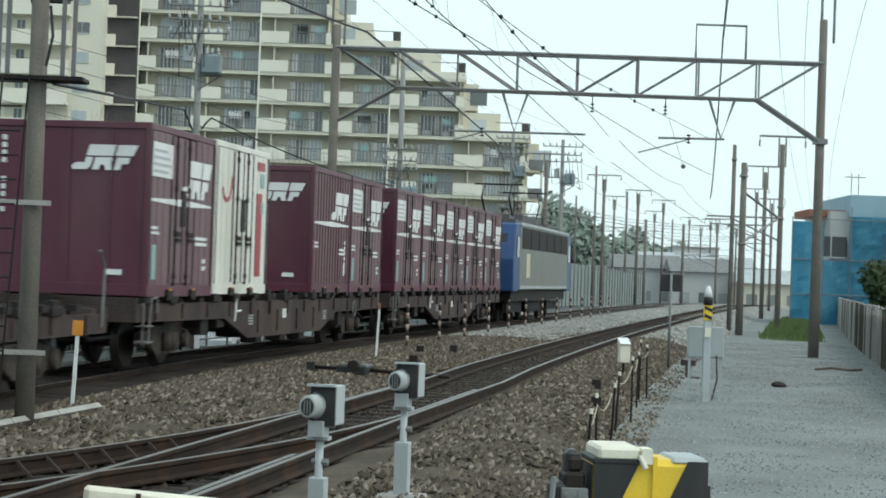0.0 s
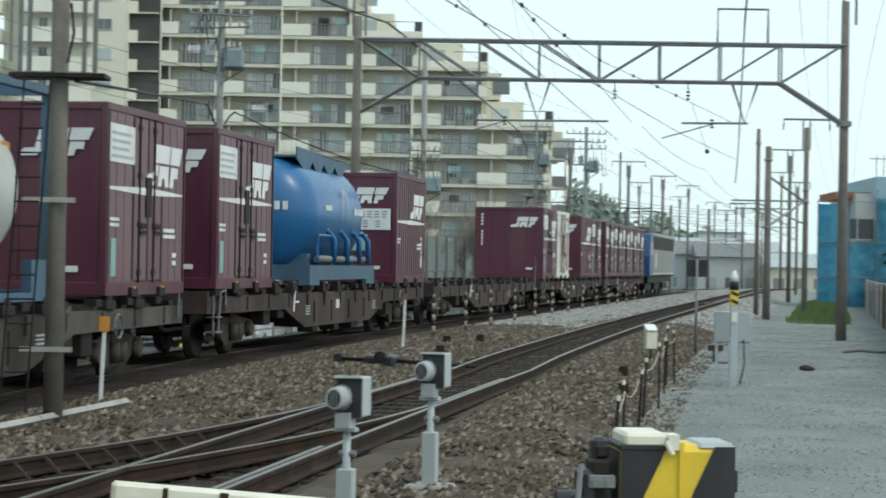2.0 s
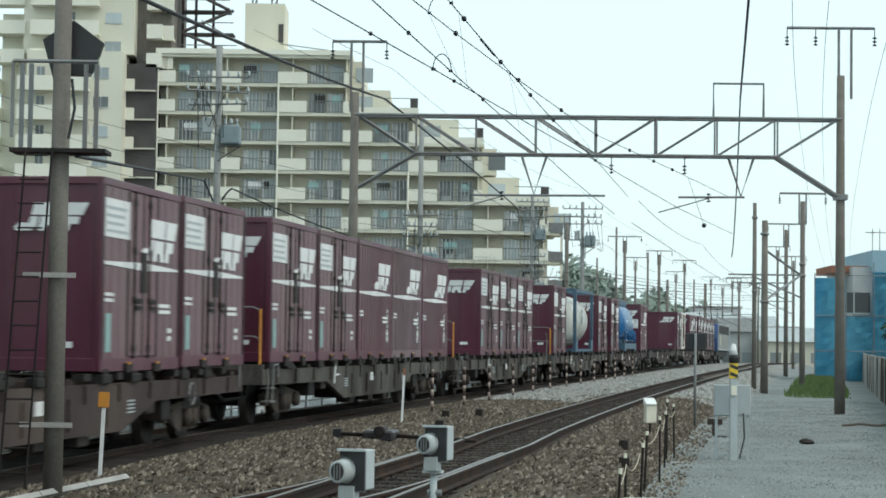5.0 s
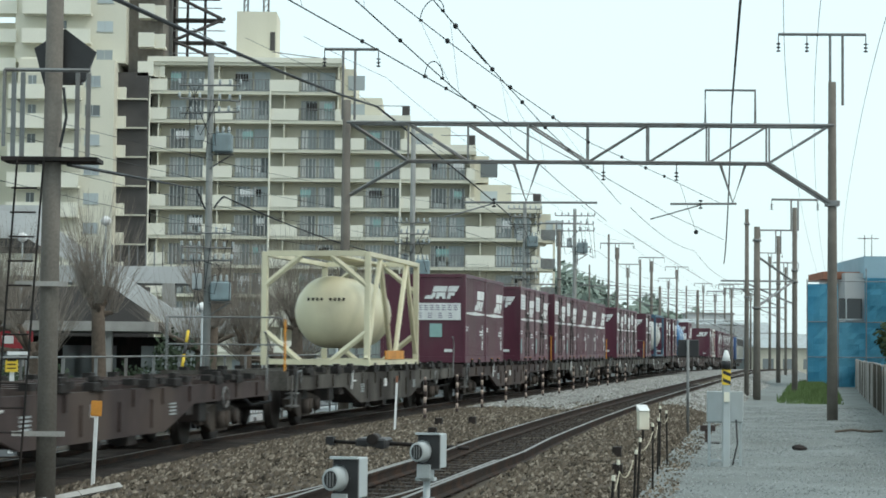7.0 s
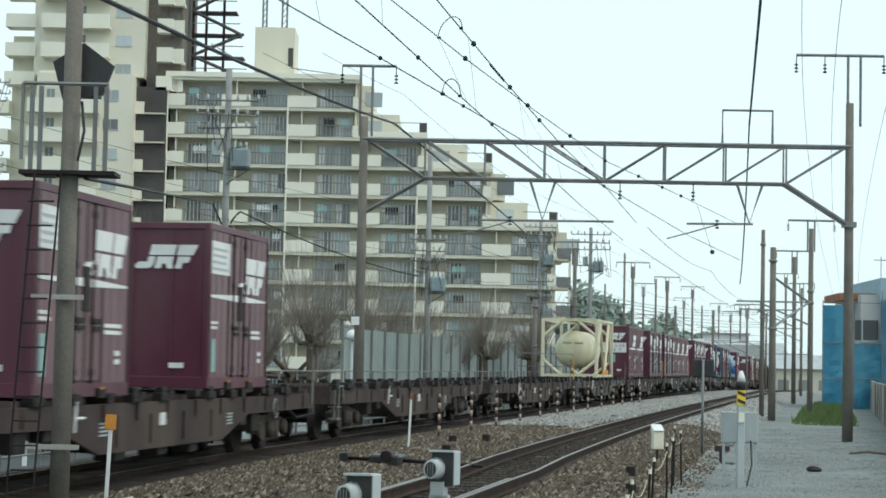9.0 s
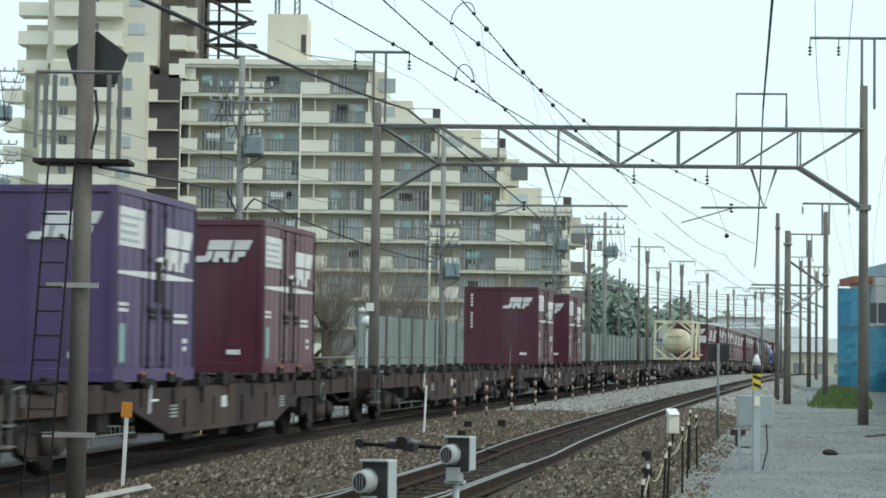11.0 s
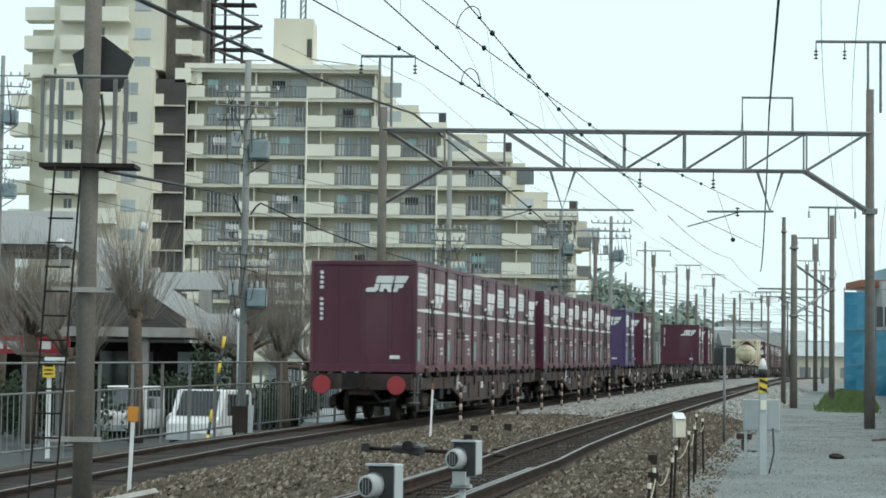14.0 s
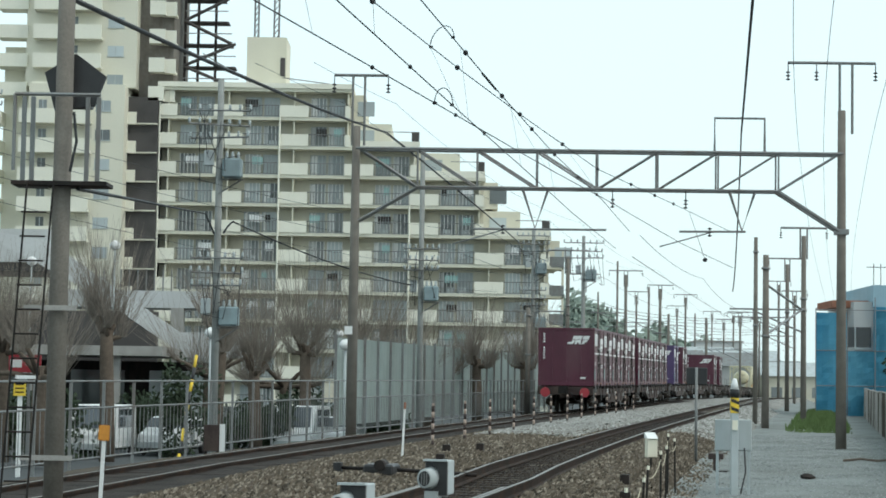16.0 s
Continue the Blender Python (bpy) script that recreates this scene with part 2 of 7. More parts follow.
def lathe(bm, prof, axis="y", seg=24, at=(0, 0, 0)):
    """A turned form: prof lists (along, radius)."""
    rings = []
    for l_, r in prof:
        ring = []
        for k in range(seg):
            a = 2 * math.pi * k / seg
            c, s = r * math.cos(a), r * math.sin(a)
            q = {"x": (l_, c, s), "y": (c, l_, s), "z": (c, s, l_)}[axis]
            ring.append(bm.verts.new(Vector(q) + Vector(at)))
        rings.append(ring)
    for a, b in zip(rings, rings[1:]):
        for k in range(seg):
            f = bm.faces.new((a[k], a[(k + 1) % seg], b[(k + 1) % seg], b[k]))
            f.smooth = True
    bm.faces.new(rings[0][::-1])
    bm.faces.new(rings[-1])


def mesh(name, bm, material, bevel=0.0):
    if bevel:
        bmesh.ops.bevel(bm, geom=bm.edges[:], offset=bevel, segments=1, affect="EDGES")
    bmesh.ops.recalc_face_normals(bm, faces=bm.faces[:])
    me = bpy.data.meshes.new(name)
    bm.to_mesh(me)
    bm.free()
    me.materials.append(material)
    return me


def pieces(name, bm, *rest, **more):
    """Each loose piece of a mesh as a part of its own."""
    left, groups = set(bm.verts), []
    for v in list(bm.verts):
        if v not in left:
            continue
        left.discard(v)
        todo, isle = [v], []
        while todo:
            q = todo.pop()
            isle.append(q)
            for e in q.link_edges:
                w = e.other_vert(q)
                if w in left:
                    left.discard(w)
                    todo.append(w)
        groups.append(isle)
    obs = []
    for isle in groups:
        one, ids = bmesh.new(), {}
        for v in isle:
            ids[v] = one.verts.new(v.co)
        for f in {f for v in isle for f in v.link_faces}:
            one.faces.new([ids[v] for v in f.verts])
        one.normal_update()
        obs.append(part(name, one, *rest, **more))
    bm.free()
    return obs[0]


def part(name, bm, material, parent, label="", bevel=0.0):
    ob = new(name, mesh(name, bm, material, bevel))
    ob.parent = parent
    return tagged(ob, label) if label else ob


def thing(name, label, category, m=None, group="", kind=""):
    ob = new(name)
    if m is not None:
        ob.matrix_world = m
    return tagged(ob, label, category, group, kind)


def boxes(rows):
    bm = bmesh.new()
    for r in rows:
        box(bm, *r)
    return bm


def tubes(rows, r, seg=6):
    bm = bmesh.new()
    for q in rows:
        tube(bm, q, r, seg)
    return bm


def poly(pts3):
    bm = bmesh.new()
    bm.faces.new([bm.verts.new(q) for q in pts3])
    return bm


# ---- the line: far track's centre, by the length s along it ----
STEP = 0.5
S0, S1 = -320.0, 700.0
NS = int((S1 - S0) / STEP) + 1
LS = np.linspace(S0, S1, NS)
KAPPA = np.where(LS > 150, 0.0, np.maximum(0.0011694 - 0.000018584 * np.clip(LS, 0, 200), 0.00012))
HEAD = np.cumsum(KAPPA) * STEP
I0 = int(round(-S0 / STEP))
HEAD = HEAD - HEAD[I0] + 0.15133
LX = np.cumsum(np.sin(HEAD)) * STEP
LY = np.cumsum(np.cos(HEAD)) * STEP
LX, LY = LX - LX[I0] - 5.102, LY - LY[I0] + 28.309
GRADE = 0.00779


def rise(s):
    return GRADE * max(-60.0, min(s, 130.0)) - 0.007 * max(0.0, 6.0 - max(s, -60.0))


def at(s, off=0.0, z=0.0):
    h = float(np.interp(s, LS, HEAD))
    return Vector((float(np.interp(s, LS, LX)) + off * math.cos(h), float(np.interp(s, LS, LY)) - off * math.sin(h), z + rise(s)))


def along(s, off=0.0, z=0.0, turn=0.0):
    """The pose of a thing on the line: its y looks along the track."""
    q = at(s, off, z)
    slope = math.degrees(math.atan(GRADE)) if -60 < s < 130 else 0.0
    return pose(q.x, q.y, q.z, slope, 0, -math.degrees(float(np.interp(s, LS, HEAD))) + turn)


def upright(s, off=0.0, z=0.0, turn=0.0):
    q = at(s, off, z)
    return pose(q.x, q.y, q.z, 0, 0, -math.degrees(float(np.interp(s, LS, HEAD))) + turn)


# ---- ground: one sheet to the horizon, in strips across the line ----
PROFILE = [(-900, -2.2), (-60, -1.9), (-20, -1.75), (-7.3, -1.7), (-4.8, -0.6), (-3.3, -0.5), (-2.3, -0.36), (-1.7, -0.23), (-1.2, -0.2), (1.2, -0.2), (1.7, -0.14), (2.4, -0.06), (3.6, -0.04), (4.3, -0.1),
           (6.9, -0.1), (7.3, -0.14), (8.2, -0.46), (8.6, -0.5), (13.5, -0.5), (60, -0.6), (900, -0.6)]


def ground_z(off):
    for (a, za), (b, zb) in zip(PROFILE, PROFILE[1:]):
        if a <= off <= b:
            return za + (zb - za) * (off - a) / (b - a)
    return -0.6


NEAR = 5.62


def near_off(s):
    """The near track draws in towards the other one before the crossing."""
    return NEAR - 0.04 * max(0.0, 2.0 - s)


def throw(s):
    """How far the diverging rails have left the near track."""
    return 0.016 * max(0.0, -4.0 - s) ** 2


def bed_edges(s):
    """The two sides of the sunken bed of the near track and its turnout."""
    return near_off(s) - 0.8 - (throw(s) if s > -20 else throw(-20)), near_off(s) + 0.8


def bed_drop(s, o):
    """How far the ballast lies lower between the rails of the near track."""
    a, b = bed_edges(s)
    return max(0.0, min(1.0, (o - a) / 0.15, (b - o) / 0.15))


def strip(name, label, o0, o1, s0, s1, ds, material, lift=0.0, n=1, rough=0.0, kind="structure", category="ground"):
    offs = [o for o, _ in PROFILE if o0 < o < o1] + [o0 + (o1 - o0) * i / n for i in range(n + 1)]
    offs = sorted(set(offs))
    ss = list(np.arange(s0, s1 + 0.01, ds))
    verts = []
    for s in ss:
        for o in offs:
            k = bed_drop(s, o) if 1.5 < o < 7 and s < 200 else 0.0
            q = at(s, o, ground_z(o) * (1 - k) - 0.2 * k + lift - (0.3 if name == "ground" and -3 < o < 8 else 0.0))
            if rough:
                q.z += rough * noise.noise(Vector((q.x * 0.9, q.y * 0.9, 0))) + 0.5 * rough * noise.noise(Vector((q.x * 3, q.y * 3, 5)))
            verts.append(q)
    w = len(offs)
    faces = [(i * w + j, i * w + j + 1, (i + 1) * w + j + 1, (i + 1) * w + j) for i in range(len(ss) - 1) for j in range(w - 1)]
    me = bpy.data.meshes.new(name)
    me.from_pydata(verts, [], faces)
    me.materials.append(material)
    return tagged(new(name, me), label, category, "", kind)


strip("ground", "flat grey open ground reaching to the horizon", -500, 500, -200, 690, 10, M["asphalt"], lift=-0.06)
strip("ballast_bed", "brown stained ballast between and beside the tracks", -3.1, 8.25, -60, 60, 0.35, M["ballast"], lift=0.0, n=40, rough=0.05)
strip("ballast_bed", "clean grey ballast where the tracks curve away", -3.1, 8.25, 60, 300, 1.0, M["ballastgrey"], lift=0.0, n=24, rough=0.04)
strip("ballast_shoulder", "fresh grey ballast heap between the two tracks", 2.0, 4.2, 24, 60, 0.4, M["ballastgrey"], lift=0.05, n=8, rough=0.05)
strip("path", "grey gravel service path beside the tracks", 8.0, 13.2, -60, 200, 0.7, M["path"], lift=0.03, n=14, rough=0.022, category="path")


def stones(name, label, o0, o1, s0, s1, count, size, material, seed):
    rng = np.random.default_rng(seed)
    base = np.array([(1, 0, 0), (-1, 0, 0), (0, 1, 0), (0, -1, 0), (0, 0, 1), (0, 0, -1)], float)
    tri = np.array([(0, 2, 4), (2, 1, 4), (1, 3, 4), (3, 0, 4), (2, 0, 5), (1, 2, 5), (3, 1, 5), (0, 3, 5)])
    s = rng.uniform(s0, s1, count)
    o = rng.uniform(o0, o1, count)
    h = np.interp(s, LS, HEAD)
    if material is not DARKSTONE:
        keep = np.array([bed_drop(x, y) < 0.4 for x, y in zip(s, o)])
        s, o = s[keep], o[keep]
    else:
        o = np.array([bed_edges(x)[0] + 0.12 + (y - o0) / (o1 - o0) * (bed_edges(x)[1] - bed_edges(x)[0] - 0.24) for x, y in zip(s, o)])
    count = len(s)
    h = np.interp(s, LS, HEAD)
    z = (-0.195 if material is DARKSTONE else np.interp(o, [a for a, _ in PROFILE], [b for _, b in PROFILE])) + GRADE * np.clip(s, -60, 130) - 0.007 * np.clip(6 - s, 0, 66) + (0.034 if material is PATHSTONE else 0.012)
    c = np.stack([np.interp(s, LS, LX) + o * np.cos(h), np.interp(s, LS, LY) - o * np.sin(h), z], 1)
    r = size * rng.uniform(0.5, 1.4, (count, 1, 1)) * rng.uniform(0.6, 1.3, (count, 6, 3))
    a = rng.uniform(0, 6.28, count)
    b = base[None] * r
    v = np.stack([b[..., 0] * np.cos(a)[:, None] - b[..., 1] * np.sin(a)[:, None] + b[..., 2] * 0.4, b[..., 0] * np.sin(a)[:, None] + b[..., 1] * np.cos(a)[:, None], b[..., 2] + b[..., 0] * 0.3], -1) + c[:, None]
    f = tri[None] + 6 * np.arange(count)[:, None, None]
    me = bpy.data.meshes.new(name)
    me.from_pydata(v.reshape(-1, 3).tolist(), [], f.reshape(-1, 3).tolist())
    me.materials.append(material)
    return tagged(new(name, me), label, "ballast", "", "stuff")


def island_mat(name, cols, rough=0.9):
    m = bpy.data.materials.new(name)
    m.use_nodes = True
    n, l = m.node_tree.nodes, m.node_tree.links
    g_ = n.new("ShaderNodeNewGeometry")
    cr = n.new("ShaderNodeValToRGB")
    while len(cr.color_ramp.elements) < len(cols):
        cr.color_ramp.elements.new(0.5)
    for i, (e, c) in enumerate(zip(cr.color_ramp.elements, cols)):
        e.position, e.color = i / (len(cols) - 1), (*c, 1)
    l.new(g_.outputs["Random Per Island"], cr.inputs[0])
    l.new(cr.outputs[0], n["Principled BSDF"].inputs["Base Color"])
    n["Principled BSDF"].inputs["Roughness"].default_value = rough
    n["Principled BSDF"].inputs["Specular IOR Level"].default_value = 0.2
    return m


STONE = island_mat("brown_stones", [(0.03, 0.025, 0.019), (0.118, 0.097, 0.072), (0.07, 0.057, 0.043), (0.29, 0.25, 0.2), (0.045, 0.036, 0.027), (0.155, 0.128, 0.097), (0.085, 0.066, 0.049)])
DARKSTONE = island_mat("oily_stones", [(0.018, 0.015, 0.012), (0.035, 0.028, 0.022), (0.075, 0.058, 0.045), (0.022, 0.018, 0.015)], 0.85)
PATHSTONE = island_mat("path_gravel", [(0.17, 0.184, 0.18), (0.25, 0.268, 0.264), (0.38, 0.4, 0.395), (0.2, 0.216, 0.212)])
STONEGREY = island_mat("grey_stones", [(0.13, 0.125, 0.115), (0.3, 0.3, 0.28), (0.44, 0.44, 0.42), (0.2, 0.19, 0.17)])
stones("ballast_stones", "loose brown ballast stones", 1.3, 4.7, -16, 32, 26000, 0.035, STONE, 1)
stones("ballast_stones", "loose brown ballast stones on the slope", 6.3, 8.4, -16, 34, 16000, 0.035, STONE, 2)
stones("ballast_stones", "fresh pale grey ballast stones", 2.0, 4.6, 24, 90, 14000, 0.05, STONEGREY, 3)
stones("ballast_stones", "pale grey ballast stones beside the path", 6.5, 8.3, 30, 90, 9000, 0.05, STONEGREY, 4)
stones("gravel", "loose grey gravel on the path", 8.25, 12.8, -12, 44, 30000, 0.012, PATHSTONE, 5)

for s0, s1, label in ((-30, 4, "dark oil-stained bed round the turnout"), (4, 120, "dark stained bed between the rails of the near track")):
    ss = np.arange(s0, s1 + 0.01, 0.5)
    vs, fs = [], []
    for s in ss:
        a, b = bed_edges(s)
        for k in range(13):
            o = a + 0.1 + (b - a - 0.2) * k / 12
            q = at(s, o, -0.185)
            q.z += 0.03 * noise.noise(Vector((q.x * 1.3, q.y * 1.3, 2))) + 0.015 * noise.noise(Vector((q.x * 5, q.y * 5, 7)))
            vs.append(q)
    fs = [(i * 13 + k, i * 13 + k + 1, i * 13 + k + 14, i * 13 + k + 13) for i in range(len(ss) - 1) for k in range(12)]
    me = bpy.data.meshes.new("oily_bed")
    me.from_pydata(vs, [], fs)
    me.materials.append(M["oily"] if s0 < 0 else M["ballast"])
    tagged(new("oily_bed", me), label, "ground", "", "structure")
strip("oily_bed", "dark rusty bed under the train's track", -1.25, 1.3, -60, 120, 0.5, M["oily"], lift=0.02, n=8, rough=0.03)
stones("ballast_stones", "dark oily ballast stones between the rails", 4.6, 6.7, -16, 36, 10000, 0.03, DARKSTONE, 6)

# ---- tracks ----
RAILPROFILE = [(-0.0635, -0.15), (0.0635, -0.15), (0.0635, -0.135), (0.012, -0.115), (0.012, -0.045), (0.033, -0.035), (0.033, -0.006), (0.026, 0.0), (-0.026, 0.0), (-0.033, -0.006), (-0.033, -0.035), (-0.012, -0.045), (-0.012, -0.115), (-0.0635, -0.135)]


def sweep(name, parent, offset, s0, s1, ds, label="", dz=0.0):
    """A rail along the line; offset is a number or a function of s."""
    ss = list(np.arange(s0, s1 + 0.01, ds))
    w = len(RAILPROFILE)
    verts = [at(s, (offset(s) if callable(offset) else offset) + a, b + dz) for s in ss for a, b in RAILPROFILE]
    faces, top = [], []
    for i in range(len(ss) - 1):
        for j in range(w):
            k = (j + 1) % w
            faces.append((i * w + j, i * w + k, (i + 1) * w + k, (i + 1) * w + j))
            top.append(1 if j == 7 else 0)
    me = bpy.data.meshes.new(name)
    me.from_pydata(verts, [], faces)
    me.materials.append(M["rail"])
    me.materials.append(M["railtop"])
    me.polygons.foreach_set("material_index", top)
    ob = new(name, me)
    ob.parent = parent
    return tagged(ob, label) if label else ob


far_track = thing("railway_track", "narrow gauge track with rusty rails on ballast, used by the train", "railway track", kind="structure")
near_track = thing("railway_track", "narrow gauge track with dark rails and a turnout, empty", "railway track", kind="structure")
for o in (-0.566, 0.566):
    sweep("rail", far_track, o - 0.1, -80, 400, 2.0, dz=-0.1)
    sweep("rail", near_track, lambda s: near_off(s) + o, -26, 400, 1.0)
# turnout: switch blades and a stock rail that leave the near track
sweep("switch_rail", near_track, lambda s: near_off(s) - 0.62 - throw(s), -17, 0, 0.5, "dark switch rail")
sweep("switch_rail", near_track, lambda s: near_off(s) + 0.5 - throw(s), -17, 0, 0.5, "polished switch rail")
sweep("guard_rail", near_track, lambda s: near_off(s) + 0.49, -14.5, -10, 0.5, "short check rail")
sleeper_bm = bmesh.new()
box(sleeper_bm, -1.05, 1.05, -0.11, 0.11, -0.3, -0.152)
sleeper_me = mesh("sleeper", sleeper_bm, M["sleeper"], 0.012)
for parent_, base, a, b, st in ((far_track, lambda s: 0.0, -14, 60, 0.62), (near_track, near_off, -22, 70, 0.6), (near_track, lambda s: near_off(s) - 0.3 - throw(s), -16, -5, 0.6)):
    for s in np.arange(a, b, st):
        q = new("sleeper", sleeper_me)
        q.parent = parent_
        q.matrix_world = along(s, base(s) + random.uniform(-0.03, 0.03), -0.03 if parent_ is far_track else -0.012)
# slanting rail braces on the outer stock rail of the turnout
brace_bm = bmesh.new()
prism(brace_bm, [(-0.012, -0.15), (0.012, -0.15), (0.012, -0.02), (-0.012, -0.02)], 0.0, 0.03)
for v in brace_bm.verts:
    v.co.x += 0.13 * (-0.02 - v.co.z) / 0.13
brace_me = mesh("rail_brace", brace_bm, M["brown"])
for s in np.arange(-15.2, -8.6, 0.42):
    q = new("rail_brace", brace_me)
    q.parent = near_track
    q.matrix_world = along(s, near_off(s) - 0.62 - throw(s) + 0.03, 0)

# ---- the goods train ----
SPEED = 21.587
TRACK_Z = -0.1  # its rails lie lower than those of the empty track
TRACK_X = -0.1  # centre of the train's track beside the line
UNIT = 3.62  # so that dark gaps stand between neighbours
MOVERS = []  # thing, length coordinate of its middle at 0 s


def quad_yz(x, y0, y1, z0, z1, slant=0.0):
    return [(x, y0, z0), (x, y1, z0), (x, y1 + slant, z1), (x, y0 + slant, z1)]


def plates(rows, thick=0.004):
    """Thin plates with the outlines given, on the +x side."""
    bm = bmesh.new()
    for pts in rows:
        a = [bm.verts.new(q) for q in pts]
        b = [bm.verts.new((q[0] - thick * 2, q[1], q[2])) for q in pts]
        bm.faces.new(a)
        for i in range(len(a)):
            j = (i + 1) % len(a)
            bm.faces.new((a[j], a[i], b[i], b[j]))
    return bm


def plates_end(rows, y, thick=0.008):
    """Thin plates on the rear end; outlines in (x, z)."""
    bm = bmesh.new()
    for pts in rows:
        a = [bm.verts.new((q[0], y, q[1])) for q in pts]
        b = [bm.verts.new((q[0], y + thick, q[1])) for q in pts]
        bm.faces.new(a)
        for i in range(len(a)):
            j = (i + 1) % len(a)
            bm.faces.new((a[j], a[i], b[i], b[j]))
    return bm


def mark_shapes(u0, v0, w, h):
    """Plain slanted shapes in the place of the carrier's mark; (u, v) outlines."""
    k = 0.28 * h
    def lean(*q):
        return [(u0 + u * w + k * v, v0 + v * h) for u, v in q]
    return [lean((-0.05, 0.0), (0.2, 0.0), (0.27, 0.14), (0.27, 0.5), (0.14, 0.5), (0.14, 0.28), (-0.02, 0.28), (-0.08, 0.14)),
            lean((0.31, 0.0), (0.43, 0.0), (0.43, 0.2), (0.5, 0.2), (0.55, 0.0), (0.66, 0.0), (0.62, 0.26), (0.62, 0.5), (0.31, 0.5)),
            lean((0.7, 0.0), (0.82, 0.0), (0.82, 0.24), (0.94, 0.24), (0.94, 0.5), (0.7, 0.5)),
            lean((0.14, 0.56), (0.62, 0.56), (0.62, 1.0), (0.14, 1.0)),
            lean((0.66, 0.56), (0.98, 0.56), (1.02, 1.0), (0.66, 1.0))]


SHARED = {}


def piece(name, key, rows, material, parent, bevel=0.0, label=""):
    """A part whose mesh is shared by all alike ones."""
    if key not in SHARED:
        SHARED[key] = mesh(name, boxes(rows), material, bevel)
    ob = new(name, SHARED[key])
    ob.parent = parent
    return tagged(ob, label) if label else ob


def hull(c, L, ribbed, paint):
    """Container body: walls set back inside posts and rails, on its base frame."""
    w, h, a = 1.225, 2.5, L / 2
    e = 0.03
    part("wall", boxes([(-w + e, w - e, -a + e, a - e, 0.12, h - 0.03)]), paint, c)
    for x in (-w, w - 0.09):
        for y in (-a, a - 0.09):
            part("corner_post", boxes([(x, x + 0.09, y, y + 0.09, 0.0, h)]), paint, c, bevel=0.008)
        part("top_rail", boxes([(x, x + 0.09, -a + 0.09, a - 0.09, h - 0.1, h)]), paint, c, bevel=0.008)
        bm = bmesh.new()
        prism(bm, [(-a + 0.09, 0.0), (-0.85, 0.0), (-0.85, 0.1), (-0.45, 0.1), (-0.45, 0.0), (0.45, 0.0), (0.45, 0.1), (0.85, 0.1), (0.85, 0.0), (a - 0.09, 0.0), (a - 0.09, 0.17), (-a + 0.09, 0.17)], x, x + 0.09)
        part("base_rail", bm, paint, c)
    for y in (-a, a - 0.09):
        part("end_rail", boxes([(-w + 0.09, w - 0.09, y, y + 0.09, h - 0.1, h)]), paint, c, bevel=0.008)
        part("end_rail", boxes([(-w + 0.09, w - 0.09, y, y + 0.09, 0.0, 0.17)]), paint, c, bevel=0.008)
    if ribbed:
        n = 13
        for i in range(n):
            y = -a + 0.22 + i * (L - 0.44) / (n - 1)
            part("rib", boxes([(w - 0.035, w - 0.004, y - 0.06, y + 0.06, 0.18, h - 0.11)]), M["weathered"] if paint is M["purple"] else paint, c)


# shown sides get the grimy purple with sky sheen painted in
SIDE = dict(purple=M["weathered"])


def label_bars(x, y0, y1, z0, z1, rows=3):
    out = []
    dz = (z1 - z0) / rows
    for i in range(rows):
        out.append(quad_yz(x, y0, y1 - random.uniform(0, 0.25) * (y1 - y0), z0 + i * dz, z0 + i * dz + 0.6 * dz))
    return out


